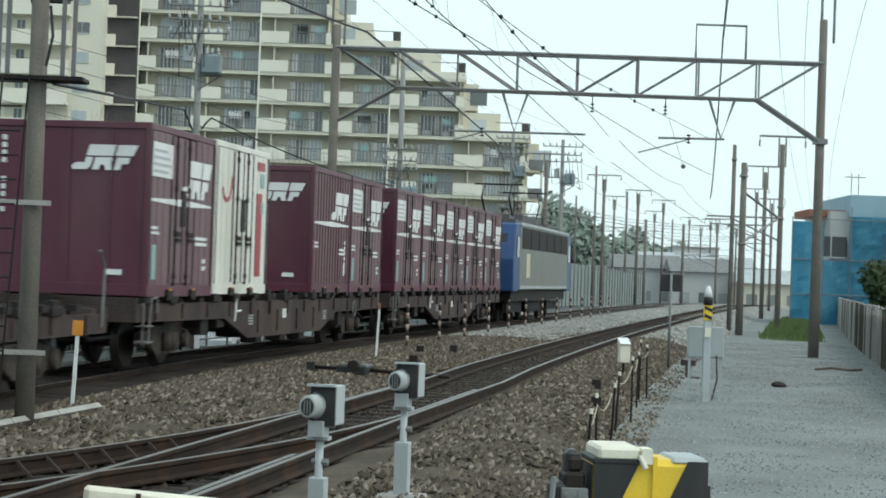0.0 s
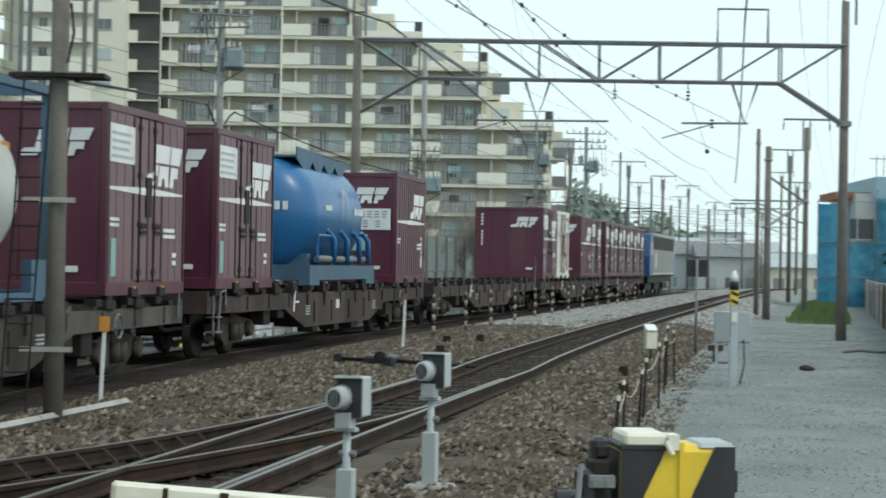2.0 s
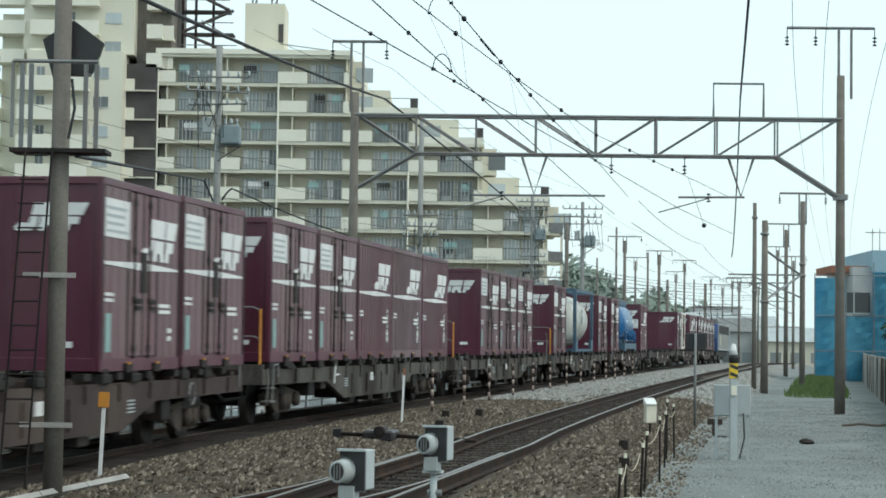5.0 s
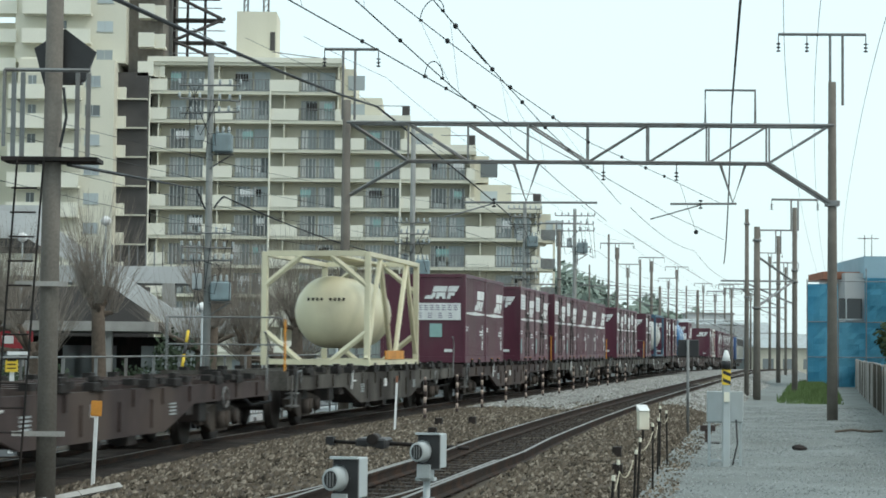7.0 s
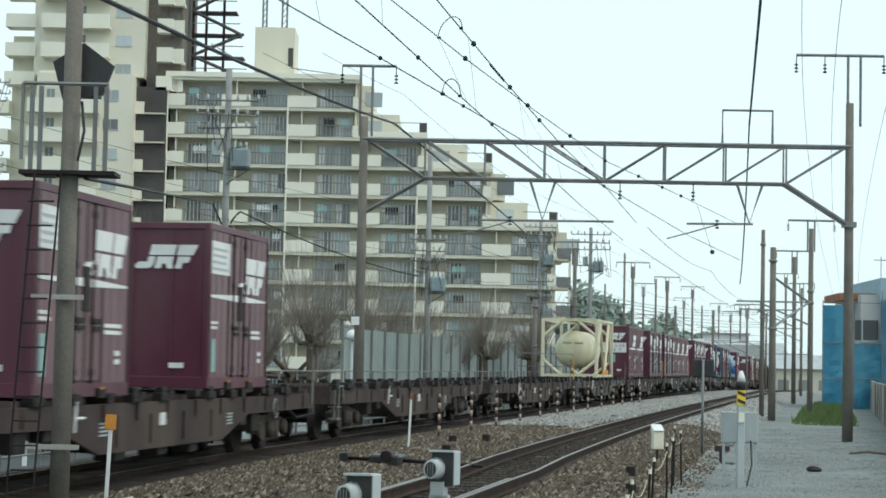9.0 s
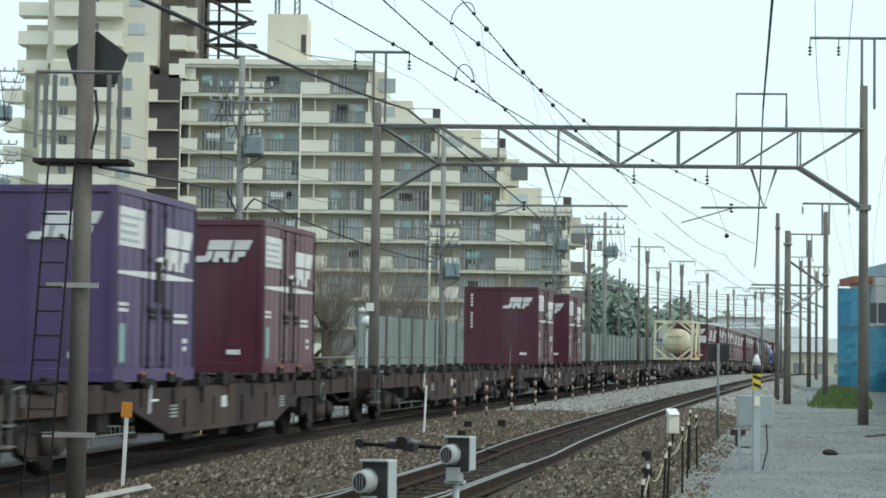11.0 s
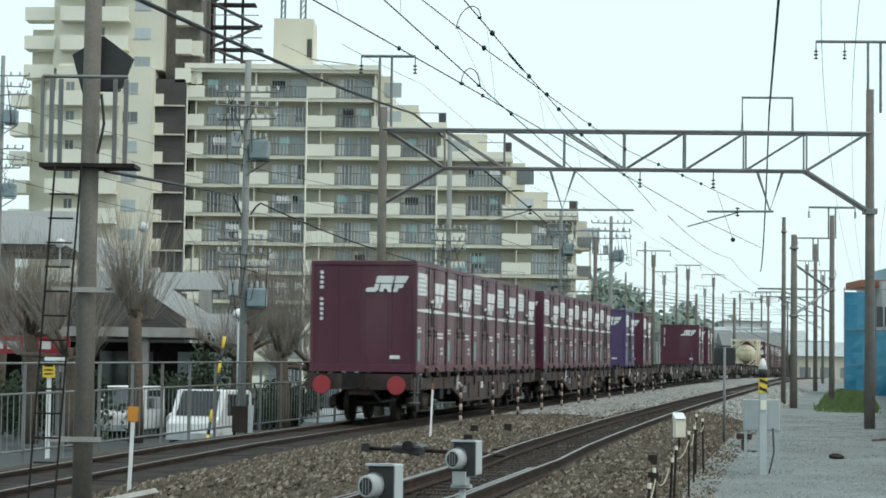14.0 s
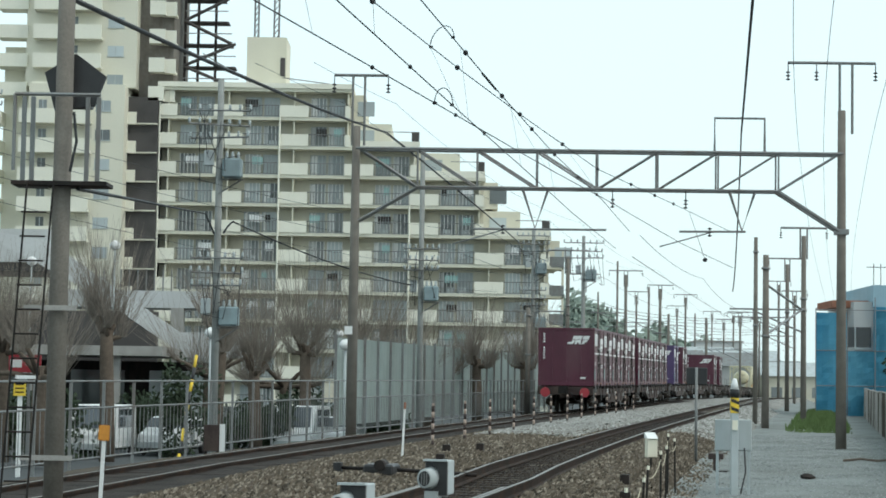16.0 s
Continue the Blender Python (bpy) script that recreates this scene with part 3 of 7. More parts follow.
def container(style, L=UNIT):
    """One rail container, its rear end at -y and its shown side at +x; on its base at z 0."""
    colour, label, ribbed = {
        "plain": ("purple", "purple steel rail container with white markings on a flat wagon", False),
        "ribbed": ("purple", "ribbed purple steel container with white markings on a flat wagon", True),
        "grey": ("faded", "faded grey ribbed container with white markings on a flat wagon", True),
        "violet": ("violet", "violet steel container with white markings on a flat wagon", False),
        "white": ("whitebox", "stained white container with a red stripe on a flat wagon", False),
        "numbered": ("purple", "purple steel rail container with an upright number on its end", False),
        "eco": ("purple", "ribbed purple container with a white slogan plate and teal sticker", True),
    }[style]
    c = thing("container", label, "container", group="containers on the train")
    paint = M[colour]
    hull(c, L, ribbed, paint)
    a, w = L / 2, 1.225
    if not ribbed:
        for y0, y1 in ((-0.62, -0.02), (0.02, 0.62)):
            bm = bmesh.new()
            box(bm, w - 0.028, w - 0.008, y0, y1, 0.2, 2.38)
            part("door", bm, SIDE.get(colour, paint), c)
        for y in (-0.66, 0.0, 0.66):
            part("seal", boxes([(w - 0.02, w - 0.004, y - 0.035, y + 0.035, 0.2, 2.38)]), M["dark"], c, "dark rubber door seal")
        for y in (-0.42, 0.26):
            bm = bmesh.new()
            tube(bm, [(w - 0.002, y, 0.16), (w - 0.002, y, 2.4)], 0.022, 6)
            for z in (0.3, 0.95, 1.6, 2.25):
                box(bm, w - 0.03, w + 0.02, y - 0.06, y + 0.06, z - 0.04, z + 0.04)
            box(bm, w - 0.01, w + 0.03, y, y + 0.32, 0.82, 0.87)
            part("lock_rod", bm, M["dark"], c, "dark steel locking rod")
        for x in (-0.62, 0.0, 0.62):
            part("end_rib", boxes([(x - 0.03, x + 0.03, -a + 0.012, -a + 0.03, 0.18, 2.38)]), paint, c)
    skin = SIDE.get(colour, paint)
    if not ribbed:
        for y0, y1 in ((-a + 0.09, -0.7), (0.7, a - 0.09)):
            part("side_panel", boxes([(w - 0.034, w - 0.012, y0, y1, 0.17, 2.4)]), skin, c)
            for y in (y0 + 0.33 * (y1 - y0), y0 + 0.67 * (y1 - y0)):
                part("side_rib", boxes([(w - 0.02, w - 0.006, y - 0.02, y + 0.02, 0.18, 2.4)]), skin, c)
        # dark strips widen the shaded gaps between neighbouring containers
        for y in (-a + 0.06, a - 0.06):
            part("edge_seal", boxes([(w - 0.01, w + 0.002, y - 0.03, y + 0.03, 0.17, 2.4)]), M["dark"], c, "dark edge strip for the shade of the gap between containers")
        for y in (-0.3, 0.36):
            part("latch", boxes([(w - 0.01, w + 0.035, y - 0.13, y + 0.13, 0.9, 0.97)]), M["dark"], c, "dark door latch", bevel=0.008)
        part("latch_box", boxes([(w - 0.012, w + 0.012, -0.13, 0.13, 1.05, 1.6)]), M["dark"], c, "dark lock recess")
    # white markings
    sx = w + 0.001
    if style == "white":
        part("stripe", plates([quad_yz(sx, 0.95, 1.35, 0.3, 1.75), quad_yz(sx, 0.95, 1.5, 2.15, 2.3)]), M["red"], c, "red upright stripe")
        ring = []
        for k in range(10):
            a0, a1 = radians(200 + 18 * k), radians(200 + 18 * (k + 1))
            ring.append([(sx, -1.1 + r * math.cos(q), 1.85 + r * math.sin(q)) for r, q in ((0.34, a0), (0.34, a1), (0.27, a1), (0.27, a0))])
        part("emblem", plates(ring), M["red"], c, "red curved emblem")
        part("sticker", plates([quad_yz(sx, 1.2, 1.5, 1.85, 2.1), quad_yz(sx, 1.25, 1.45, 1.4, 1.6)]), M["teal"], c, "teal sticker")
    else:
        part("side_emblem", plates([[(sx, u, v) for u, v in q] for q in mark_shapes(-0.02 if not ribbed else -0.05, 1.5, 1.45, 0.58)]), M["white"], c, "white slanted emblem shapes")
        part("stripe", plates([[(sx, -a + 0.12, 1.38), (sx, 0.0, 1.35), (sx, a - 0.15, 1.39), (sx, a - 0.15, 1.42), (sx, 0.0, 1.46), (sx, -a + 0.12, 1.42)]]), M["white"], c, "white tapered stripe")
        if not ribbed:
            part("placard", plates([quad_yz(sx + 0.002, -a + 0.1, -a + 1.15, 1.74, 2.24)]), M["white"], c, "white painted placard")
            pieces("placard_writing", plates([quad_yz(sx + 0.006, -a + 0.16, -a + random.uniform(0.8, 1.08), 1.8 + 0.1 * k, 1.84 + 0.1 * k) for k in range(4)]), M["greybox"], c, "grey lines of writing")
            part("sticker", plates([quad_yz(sx, -a + 0.2, -a + 0.4, 0.25, 0.75)]), M["teal"], c, "pale green sticker")
        pieces("writing", plates(label_bars(sx, -a + 0.15, -a + 0.55, 0.9, 1.05, 2) + label_bars(sx, 0.75, 1.45, 0.78, 0.95, 2) + label_bars(sx, 1.2, 1.42, 0.4, 0.62, 2)), M["white"], c, "small white lines of writing")
        if ribbed:
            pieces("number", plates([quad_yz(sx, 1.25, 1.37, 0.35 + 0.11 * i, 0.42 + 0.11 * i) for i in range(7)]), M["white"], c, "upright row of white characters")
    part("end_emblem", plates_end([[(u, v) for u, v in q] for q in mark_shapes(0.1, 1.8, 0.82, 0.36)], -a - 0.006), M["white"] if style != "white" else M["teal"], c, "white slanted emblem shapes")
    part("plate", plates_end([[(0.62, 0.3), (0.85, 0.3), (0.85, 0.38), (0.62, 0.38)]], -a - 0.006), M["white"], c, "small white plate")
    if style == "numbered":
        pieces("end_number", plates_end([[(-1.0, z), (-0.93, z), (-0.93, z + 0.07), (-1.0, z + 0.07)] for z in (2.2, 2.09, 1.98, 1.87, 1.6, 1.49, 1.38, 1.27, 1.16)], -a - 0.006), M["white"], c, "upright row of white characters")
    if style == "eco":
        part("slogan_plate", plates_end([[(-0.2, 1.2), (1.08, 1.2), (1.08, 1.68), (-0.2, 1.68)]], -a - 0.008), M["white"], c, "white slogan plate")
        slogan = []
        for r in range(2):
            for i in range(7 if r == 0 else 4):
                x = -0.14 + i * (0.17 if r == 0 else 0.29)
                slogan += [[(x, 1.26 + 0.22 * (1 - r) + d), (x + 0.11, 1.26 + 0.22 * (1 - r) + d), (x + 0.11, 1.28 + 0.22 * (1 - r) + d), (x, 1.28 + 0.22 * (1 - r) + d)] for d in (0.0, 0.06, 0.12)]
        pieces("slogan", plates_end(slogan, -a - 0.012), M["violet"], c, "rows of dark characters")
        part("sticker", plates_end([[(0.2, 0.72), (0.55, 0.72), (0.55, 1.1), (0.2, 1.1)]], -a - 0.008), M["teal"], c, "teal round-globe sticker")
    # lashing blocks of the wagon show below as feet
    for y in (-0.65, 0.65):
        part("foot", boxes([(w - 0.12, w + 0.03, y - 0.14, y + 0.14, -0.02, 0.1)]), M["dark"], c, "dark lashing foot")
        part("foot", boxes([(-w - 0.03, -w + 0.12, y - 0.14, y + 0.14, -0.02, 0.1)]), M["dark"], c, "dark lashing foot")
        pieces("clamp", boxes([(w + 0.0, w + 0.033, y - 0.05, y + 0.05, 0.085, 0.115)]), M["orange"], c, "worn yellow clamp edge")
    return c


def wagon(colour):
    """A container flat wagon, 18.7 m over the deck; z 0 is the rail head."""
    wname = "rusty brown" if colour == "brown" else "grey"
    w = thing("flat_wagon", wname + " container flat wagon with fish-belly sills on bogies", "wagon", group="wagons of the train")
    paint = M[colour]
    e = 9.45
    for x0, x1 in ((1.12, 1.2), (-1.2, -1.12)):
        bm = bmesh.new()
        prism(bm, [(-e, 0.88), (-e, 0.62), (-4.6, 0.6), (-3.0, 0.24), (3.0, 0.24), (4.6, 0.6), (e, 0.62), (e, 0.88)], x0, x1)
        s = 1 if x0 > 0 else -1
        for y in np.arange(-8.6, 8.7, 1.43):
            box(bm, min(s * 1.2, s * 1.235), max(s * 1.2, s * 1.235), y - 0.03, y + 0.03, 0.64, 0.87)
        for y in (-2.3, -0.8, 0.8, 2.3):
            box(bm, min(s * 1.2, s * 1.23), max(s * 1.2, s * 1.23), y - 0.03, y + 0.03, 0.32, 0.72)
        part("side_sill", bm, paint, w)
    part("deck", boxes([(-1.12, 1.12, y - 0.12, y + 0.12, 0.78, 0.95) for y in np.arange(-9.2, 9.3, 1.15)] + [(-0.25, 0.25, -e, e, 0.5, 0.93), (-1.2, 1.2, -e - 0.08, -e, 0.62, 0.97), (-1.2, 1.2, e, e + 0.08, 0.62, 0.97)]), paint, w)
    for y in np.arange(-8.1, 8.2, 1.35):
        for x in (-1.26, 1.1):
            piece("twist_lock", "twist_lock", [(0.0, 0.16, -0.12, 0.12, 0.93, 1.02)], M["dark"], w).location = (x, y, 0)
    part("sill_plate", plates([quad_yz(1.21, -0.4, -0.1, 0.55, 0.72)]), M["white"], w, "pale stencilled plate")
    for q in ((0.3, 0.9, -1.8, -0.7, 0.2, 0.55), (-0.9, -0.3, 0.6, 1.9, 0.2, 0.6), (0.4, 0.75, 1.2, 2.2, 0.22, 0.5)):
        part("brake_gear", boxes([q]), M["dark"], w, "dark brake gear", bevel=0.02)
    for sy in (-1, 1):
        bm = bmesh.new()
        box(bm, -0.12, 0.12, min(sy * e, sy * (e + 0.75)), max(sy * e, sy * (e + 0.75)), 0.72, 0.96)
        box(bm, -0.2, 0.2, min(sy * (e + 0.6), sy * (e + 0.85)), max(sy * (e + 0.6), sy * (e + 0.85)), 0.68, 1.0)
        part("coupler", bm, M["dark"], w, "dark knuckle coupler")
    # end rails: two bars across, on an upright at each side
    rail_paint = M["steel"]
    for z in (1.95, 1.45) if colour != "brown" else ():
        part("end_rail", tubes([[(-1.12, -9.42, z), (1.0, -9.42, z), (1.12, -9.42, z - 0.06)]], 0.016, 6), rail_paint, w, "thin end handrail")
    for x in (-1.12, 1.12) if colour != "brown" else ():
        part("upright", tubes([[(x, -9.42, 0.9), (x, -9.42, 1.92)]], 0.022, 6), M["orange"] if x > 0 else rail_paint, w, "upright of the handrail")
    part("grab_rail", tubes([[(1.23, 9.2, 0.7), (1.25, 9.2, 1.5), (1.25, 9.0, 1.72), (1.25, 8.9, 1.72)]], 0.018, 6), M["steel"], w, "pale bent grab rail")
    part("grab_rail", tubes([[(1.23, -9.0, 0.3), (1.26, -9.0, 0.95), (1.26, -8.7, 0.98), (1.26, -8.7, 0.75)]], 0.018, 6), M["steel"], w, "pale bent grab rail")
    # container clamps on the sill, brake hoses, boxes and levers below it
    for y in np.arange(-8.4, 8.5, 3.747):
        for d_ in (-0.65, 0.65):
            piece("clamp_block", "clamp_block", [(0.0, 0.15, -0.2, 0.2, 0.88, 1.0), (0.03, 0.13, -0.12, 0.12, 1.0, 1.08)], M["dark"], w, 0.01, "greasy dark clamp block").location = (1.1, y + d_, 0)
    for y, z0, z1, dx_ in ((-5.6, 0.35, 0.62, 0.3), (-4.6, 0.45, 0.6, 0.2), (5.3, 0.3, 0.6, 0.35), (4.5, 0.42, 0.6, 0.2), (-3.4, 0.5, 0.75, 0.12), (0.0, 0.12, 0.26, 0.3), (1.6, 0.1, 0.26, 0.25), (-1.9, 0.12, 0.26, 0.3)):
        part("under_box", boxes([(1.14 - dx_, 1.14, y - 0.22, y + 0.22, z0, z1)]), M["dark"], w, "dark box under the sill", bevel=0.015)
    for y in (-8.3, 8.3):
        part("brake_hose", tubes([[(0.5, y, 0.75), (0.7, y * 1.06, 0.4), (0.5, y * 1.14, 0.35), (0.3, y * 1.2, 0.7)]], 0.03, 6), M["black"], w, "black looped hose")
    for y, lo_, hi_ in ((-3.0, 0.62, 0.8), (3.2, 0.62, 0.8)):
        part("stencil", plates([quad_yz(1.211, y, y + 0.34, lo_ - 0.05 * k, lo_ - 0.05 * k + 0.025) for k in range(4)]), M["greybox"], w, "pale stencilled lines")
    part("lever", tubes([[(1.22, -4.0, 0.55), (1.24, -4.0, 0.95)], [(1.24, -4.0, 0.72), (1.24, -3.7, 0.72)]], 0.02, 5), M["white"], w, "pale hand lever")
    part("wheel_handle", tubes([[(1.27, 6.2 + 0.16 * math.cos(k * math.pi / 6), 0.66 + 0.16 * math.sin(k * math.pi / 6)) for k in range(13)]], 0.018, 5), M["steel"], w, "round brake hand wheel")
    bm = bmesh.new()
    for y in (-9.25, -8.95):
        tube(bm, [(1.22, y, 0.9), (1.22, y, 0.3)], 0.018, 5)
    for z in (0.32, 0.55):
        box(bm, 1.1, 1.28, -9.27, -8.93, z, z + 0.025)
    part("step", bm, M["steel"], w, "hanging steel footstep")
    for y in (-7.1, 7.1):
        b = part("bogie", boxes([(-0.95, 0.95, y - 0.18, y + 0.18, 0.42, 0.72)]), M["dark"], w, "dark cast-steel bogie")
        for x0, x1 in ((0.82, 0.94), (-0.94, -0.82)):
            bm = bmesh.new()
            prism(bm, [(y - 1.25, 0.56), (y - 1.2, 0.36), (y - 0.75, 0.34), (y - 0.5, 0.22), (y + 0.5, 0.22), (y + 0.75, 0.34), (y + 1.2, 0.36), (y + 1.25, 0.56), (y + 0.4, 0.66), (y - 0.4, 0.66)], x0, x1)
            s = 1 if x0 > 0 else -1
            for dy in (-0.925, 0.925):
                lathe(bm, [(s * 0.93, 0.15), (s * 1.03, 0.12)], "x", 10, (0, y + dy, 0.43))
            for dy in (-0.15, 0.15):
                tube(bm, [(s * 0.98, y + dy, 0.27), (s * 0.98, y + dy, 0.55)], 0.085, 10)
            part("side_frame", bm, M["bogie"], b)
        for dy in (-0.925, 0.925):
            bm = bmesh.new()
            lathe(bm, [(-0.61, 0.1), (-0.605, 0.38), (-0.6, 0.42), (-0.51, 0.425), (-0.505, 0.455), (-0.48, 0.455), (-0.475, 0.36), (-0.44, 0.09), (0.44, 0.09), (0.475, 0.36), (0.48, 0.455), (0.505, 0.455), (0.51, 0.425), (0.6, 0.42), (0.605, 0.38), (0.61, 0.1)], "x", 20)
            o = part("wheelset", bm, M["wheel"], b, "steel wheelset")
            o.location = (0, y + dy, 0.428)
    # the frame rides on its springs above the bogies
    for ob in w.children:
        if not ob.name.startswith("bogie"):
            ob.location.z += 0.13
    return w


def blue_tank():
    t = thing("tank_container", "glossy blue powder tank container with a hopper walkway", "tank container", group="tank containers on the train")
    bm = bmesh.new()
    prof = [(-2.75, 0.2), (-2.7, 0.55), (-2.55, 0.88), (-2.3, 1.08), (-2.0, 1.15), (2.0, 1.15), (2.3, 1.08), (2.55, 0.88), (2.7, 0.5), (2.75, 0.2)]
    lathe(bm, prof, "y", 32, (0, 0, 1.38))
    part("tank", bm, M["blue"], t)
    bm = bmesh.new()
    for x in (-0.75, 0.75):
        prism(bm, [(-2.3, 2.62), (2.5, 2.5), (2.5, 2.42)] + [q for y in (2.0, 1.0, 0.0, -1.0) for q in ((y, 2.4), (y - 0.45, 2.12))] + [(-2.3, 2.4)], x - 0.015, x + 0.015)
    box(bm, -0.75, 0.75, -2.3, 2.5, 2.44, 2.48)
    part("walkway", bm, M["blueframe"], t, "dark blue top walkway")
    part("guard_rail", tubes([[(0.75, -2.3, 2.62), (0.75, 2.5, 2.55)], [(-0.75, -2.3, 2.62), (-0.75, 2.5, 2.55)]], 0.02), M["steel"], t, "thin rail")
    bm = boxes([(-1.22, 1.22, -3.03, 3.03, 0.1, 0.38), (1.0, 1.22, -3.03, -2.2, 0.0, 0.1), (1.0, 1.22, 2.2, 3.03, 0.0, 0.1), (-1.22, -1.0, -3.03, 3.03, 0.0, 0.1)])
    part("base_frame", bm, M["blueframe"], t, "blue-grey base frame")
    pieces("saddle", boxes([(-0.95, 0.95, y - 0.12, y + 0.12, 0.36, 0.6) for y in (-2.0, 0.0, 2.0)]), M["blueframe"], t)
    for y in (-0.9, 0.3, 1.5, 2.4):
        bm = bmesh.new()
        tube(bm, [(0.8, y - 0.3, 1.0), (1.1, y - 0.15, 1.05), (1.2, y, 0.9), (1.2, y, 0.42)], 0.06, 8)
        part("pipe", bm, M["blue"], t, "bent blue discharge pipe")
    part("manifold", tubes([[(1.12, -2.0, 0.5), (1.12, 2.8, 0.5)]], 0.07, 8), M["steel"], t, "grey discharge manifold")
    part("valve_guard", tubes([[(1.15, -2.1, 0.5), (1.15, -2.1, 0.95), (1.15, -1.0, 0.95), (1.15, -1.0, 0.5), (1.15, -2.1, 0.5)]], 0.03), M["blue"], t)
    bm = bmesh.new()
    q = []
    for k in range(16):
        a0, a1 = 2 * math.pi * k / 16, 2 * math.pi * (k + 1) / 16
        for aa, r in ((a0, 1.0), (a1, 1.0), (a1, 0.82), (a0, 0.82)):
            v = 0.42 * r * math.sin(aa)
            q.append(bm.verts.new((math.sqrt(1.16 ** 2 - v * v) + 0.004, 0.35 + 0.3 * r * math.cos(aa), 1.5 + v)))
        bm.faces.new(q[-4:])
    part("emblem", bm, M["greybox"], t, "pale oval outline emblem")
    pieces("writing", plates([quad_yz(1.157, y, y + 0.09, 1.42, 1.55) for y in np.arange(1.2, 2.0, 0.13)] + [quad_yz(1.157, y, y + 0.07, 1.45, 1.55) for y in np.arange(-1.5, -0.9, 0.1)]), M["white"], t, "white characters")
    pieces("end_writing", plates_end([[(x, 1.42), (x + 0.1, 1.42), (x + 0.1, 1.58), (x, 1.58)] for x in np.arange(-0.2, 0.75, 0.16)], -2.72), M["white"], t, "row of white characters")
    return t


def framed_tank(style):
    """A tank in a twenty-foot frame."""
    cream = style == "cream"
    paint, shell = (M["cream"], M["cream"]) if cream else (M["blueframe"], M["tankwhite"])
    t = thing("tank_container", "cream tank container in an open braced frame" if cream else "stained white tank in a blue-grey frame", "tank container", group="tank containers on the train")
    r = 0.82 if cream else 1.08
    L = 2.1 if cream else 2.75
    bm = bmesh.new()
    lathe(bm, [(-L, 0.15), (-L + 0.05, 0.5 * r), (-L + 0.2, 0.8 * r), (-L + 0.4, 0.95 * r), (-L + 0.6, r), (L - 0.6, r), (L - 0.4, 0.95 * r), (L - 0.2, 0.8 * r), (L - 0.05, 0.5 * r), (L, 0.15)], "y", 32, (0, 0, 1.2 if cream else 1.3))
    part("tank", bm, shell, t)
    h, a = (2.5, 3.03) if cream else (2.55, 3.03)
    d = 0.13
    for x in (-1.22, 1.22 - d):
        for y in (-a, a - d):
            part("corner_post", boxes([(x, x + d, y, y + d, 0.0, h)]), paint, t, bevel=0.01)
    for z in (0.0, h - 0.12):
        for y in (-a, a - d):
            part("end_beam", boxes([(-1.22 + d, 1.22 - d, y, y + d, z + 0.02, z + 0.14)]), paint, t)
        for x in (-1.22, 1.22 - d):
            part("side_beam", boxes([(x, x + d, -a + d, a - d, z + 0.02, z + 0.12)]), paint, t)
    if cream:
        for y in (-a + 0.06, a - 0.06):
            for sx, sz in ((-1, 0), (1, 0), (-1, 1), (1, 1)):
                z0, z1 = (0.1, 0.75) if sz == 0 else (h - 0.1, h - 0.75)
                part("brace", tubes([[(sx * 0.35, y, z0), (sx * 1.15, y, z1)]], 0.07, 6), paint, t)
        for y0, y1 in ((-a, -0.2), (a, 0.2)):
            part("brace", tubes([[(1.15, y0, 0.15), (1.15, (y0 + y1) / 2, h - 0.1)], [(1.15, (y0 + y1) / 2, h - 0.1), (1.15, y1, 0.15)]], 0.06, 6), paint, t)
        part("walkway", boxes([(-0.4, 0.4, -2.9, 2.9, h - 0.08, h - 0.03)]), paint, t)
        part("placard", boxes([(1.2, 1.235, -1.2, 1.0, 0.14, 0.34)]), M["orange"], t, "orange plate")
        part("number", plates_end([[(-0.4 + 0.1 * i, 1.44), (-0.35 + 0.1 * i, 1.44), (-0.35 + 0.1 * i, 1.51), (-0.4 + 0.1 * i, 1.51)] for i in range(9) if i != 4], -L + 0.02), M["dark"], t, "small row of dark characters")
    else:
        bm = bmesh.new()
        for y in (-1.5, -0.5, 0.5, 1.5):
            lathe(bm, [(y - 0.03, r + 0.012), (y + 0.03, r + 0.012)], "y", 32, (0, 0, 1.3))
        part("band", bm, shell, t)
        part("walkway", boxes([(-0.3, 0.3, -2.9, 2.9, h - 0.06, h - 0.02)]), paint, t)
        part("emblem", plates([[(math.sqrt(max(0.1, (r + 0.02) ** 2 - (rr * math.sin(q)) ** 2)) + 0.01, 0.2 + 0.8 * rr * math.cos(q), 1.45 + rr * math.sin(q)) for rr, q in ((0.36, a0), (0.36, a0 + 0.45), (0.24, a0 + 0.45), (0.24, a0))] for a0 in (0.8, 1.25, 1.7, 2.15, 2.6, 3.05, 3.5, 3.95, 4.4)]), M["blueframe"], t, "dark blue curved emblem")
        part("sticker", plates([quad_yz(0.95, 2.0, 2.25, 1.6, 1.85), ]), M["orange"], t, "small orange sticker")
        pieces("gusset", boxes([(1.1, 1.22, -2.9, -2.3, 0.12, 0.5), (1.1, 1.22, 2.3, 2.9, 0.12, 0.5)]), paint, t)
    return t


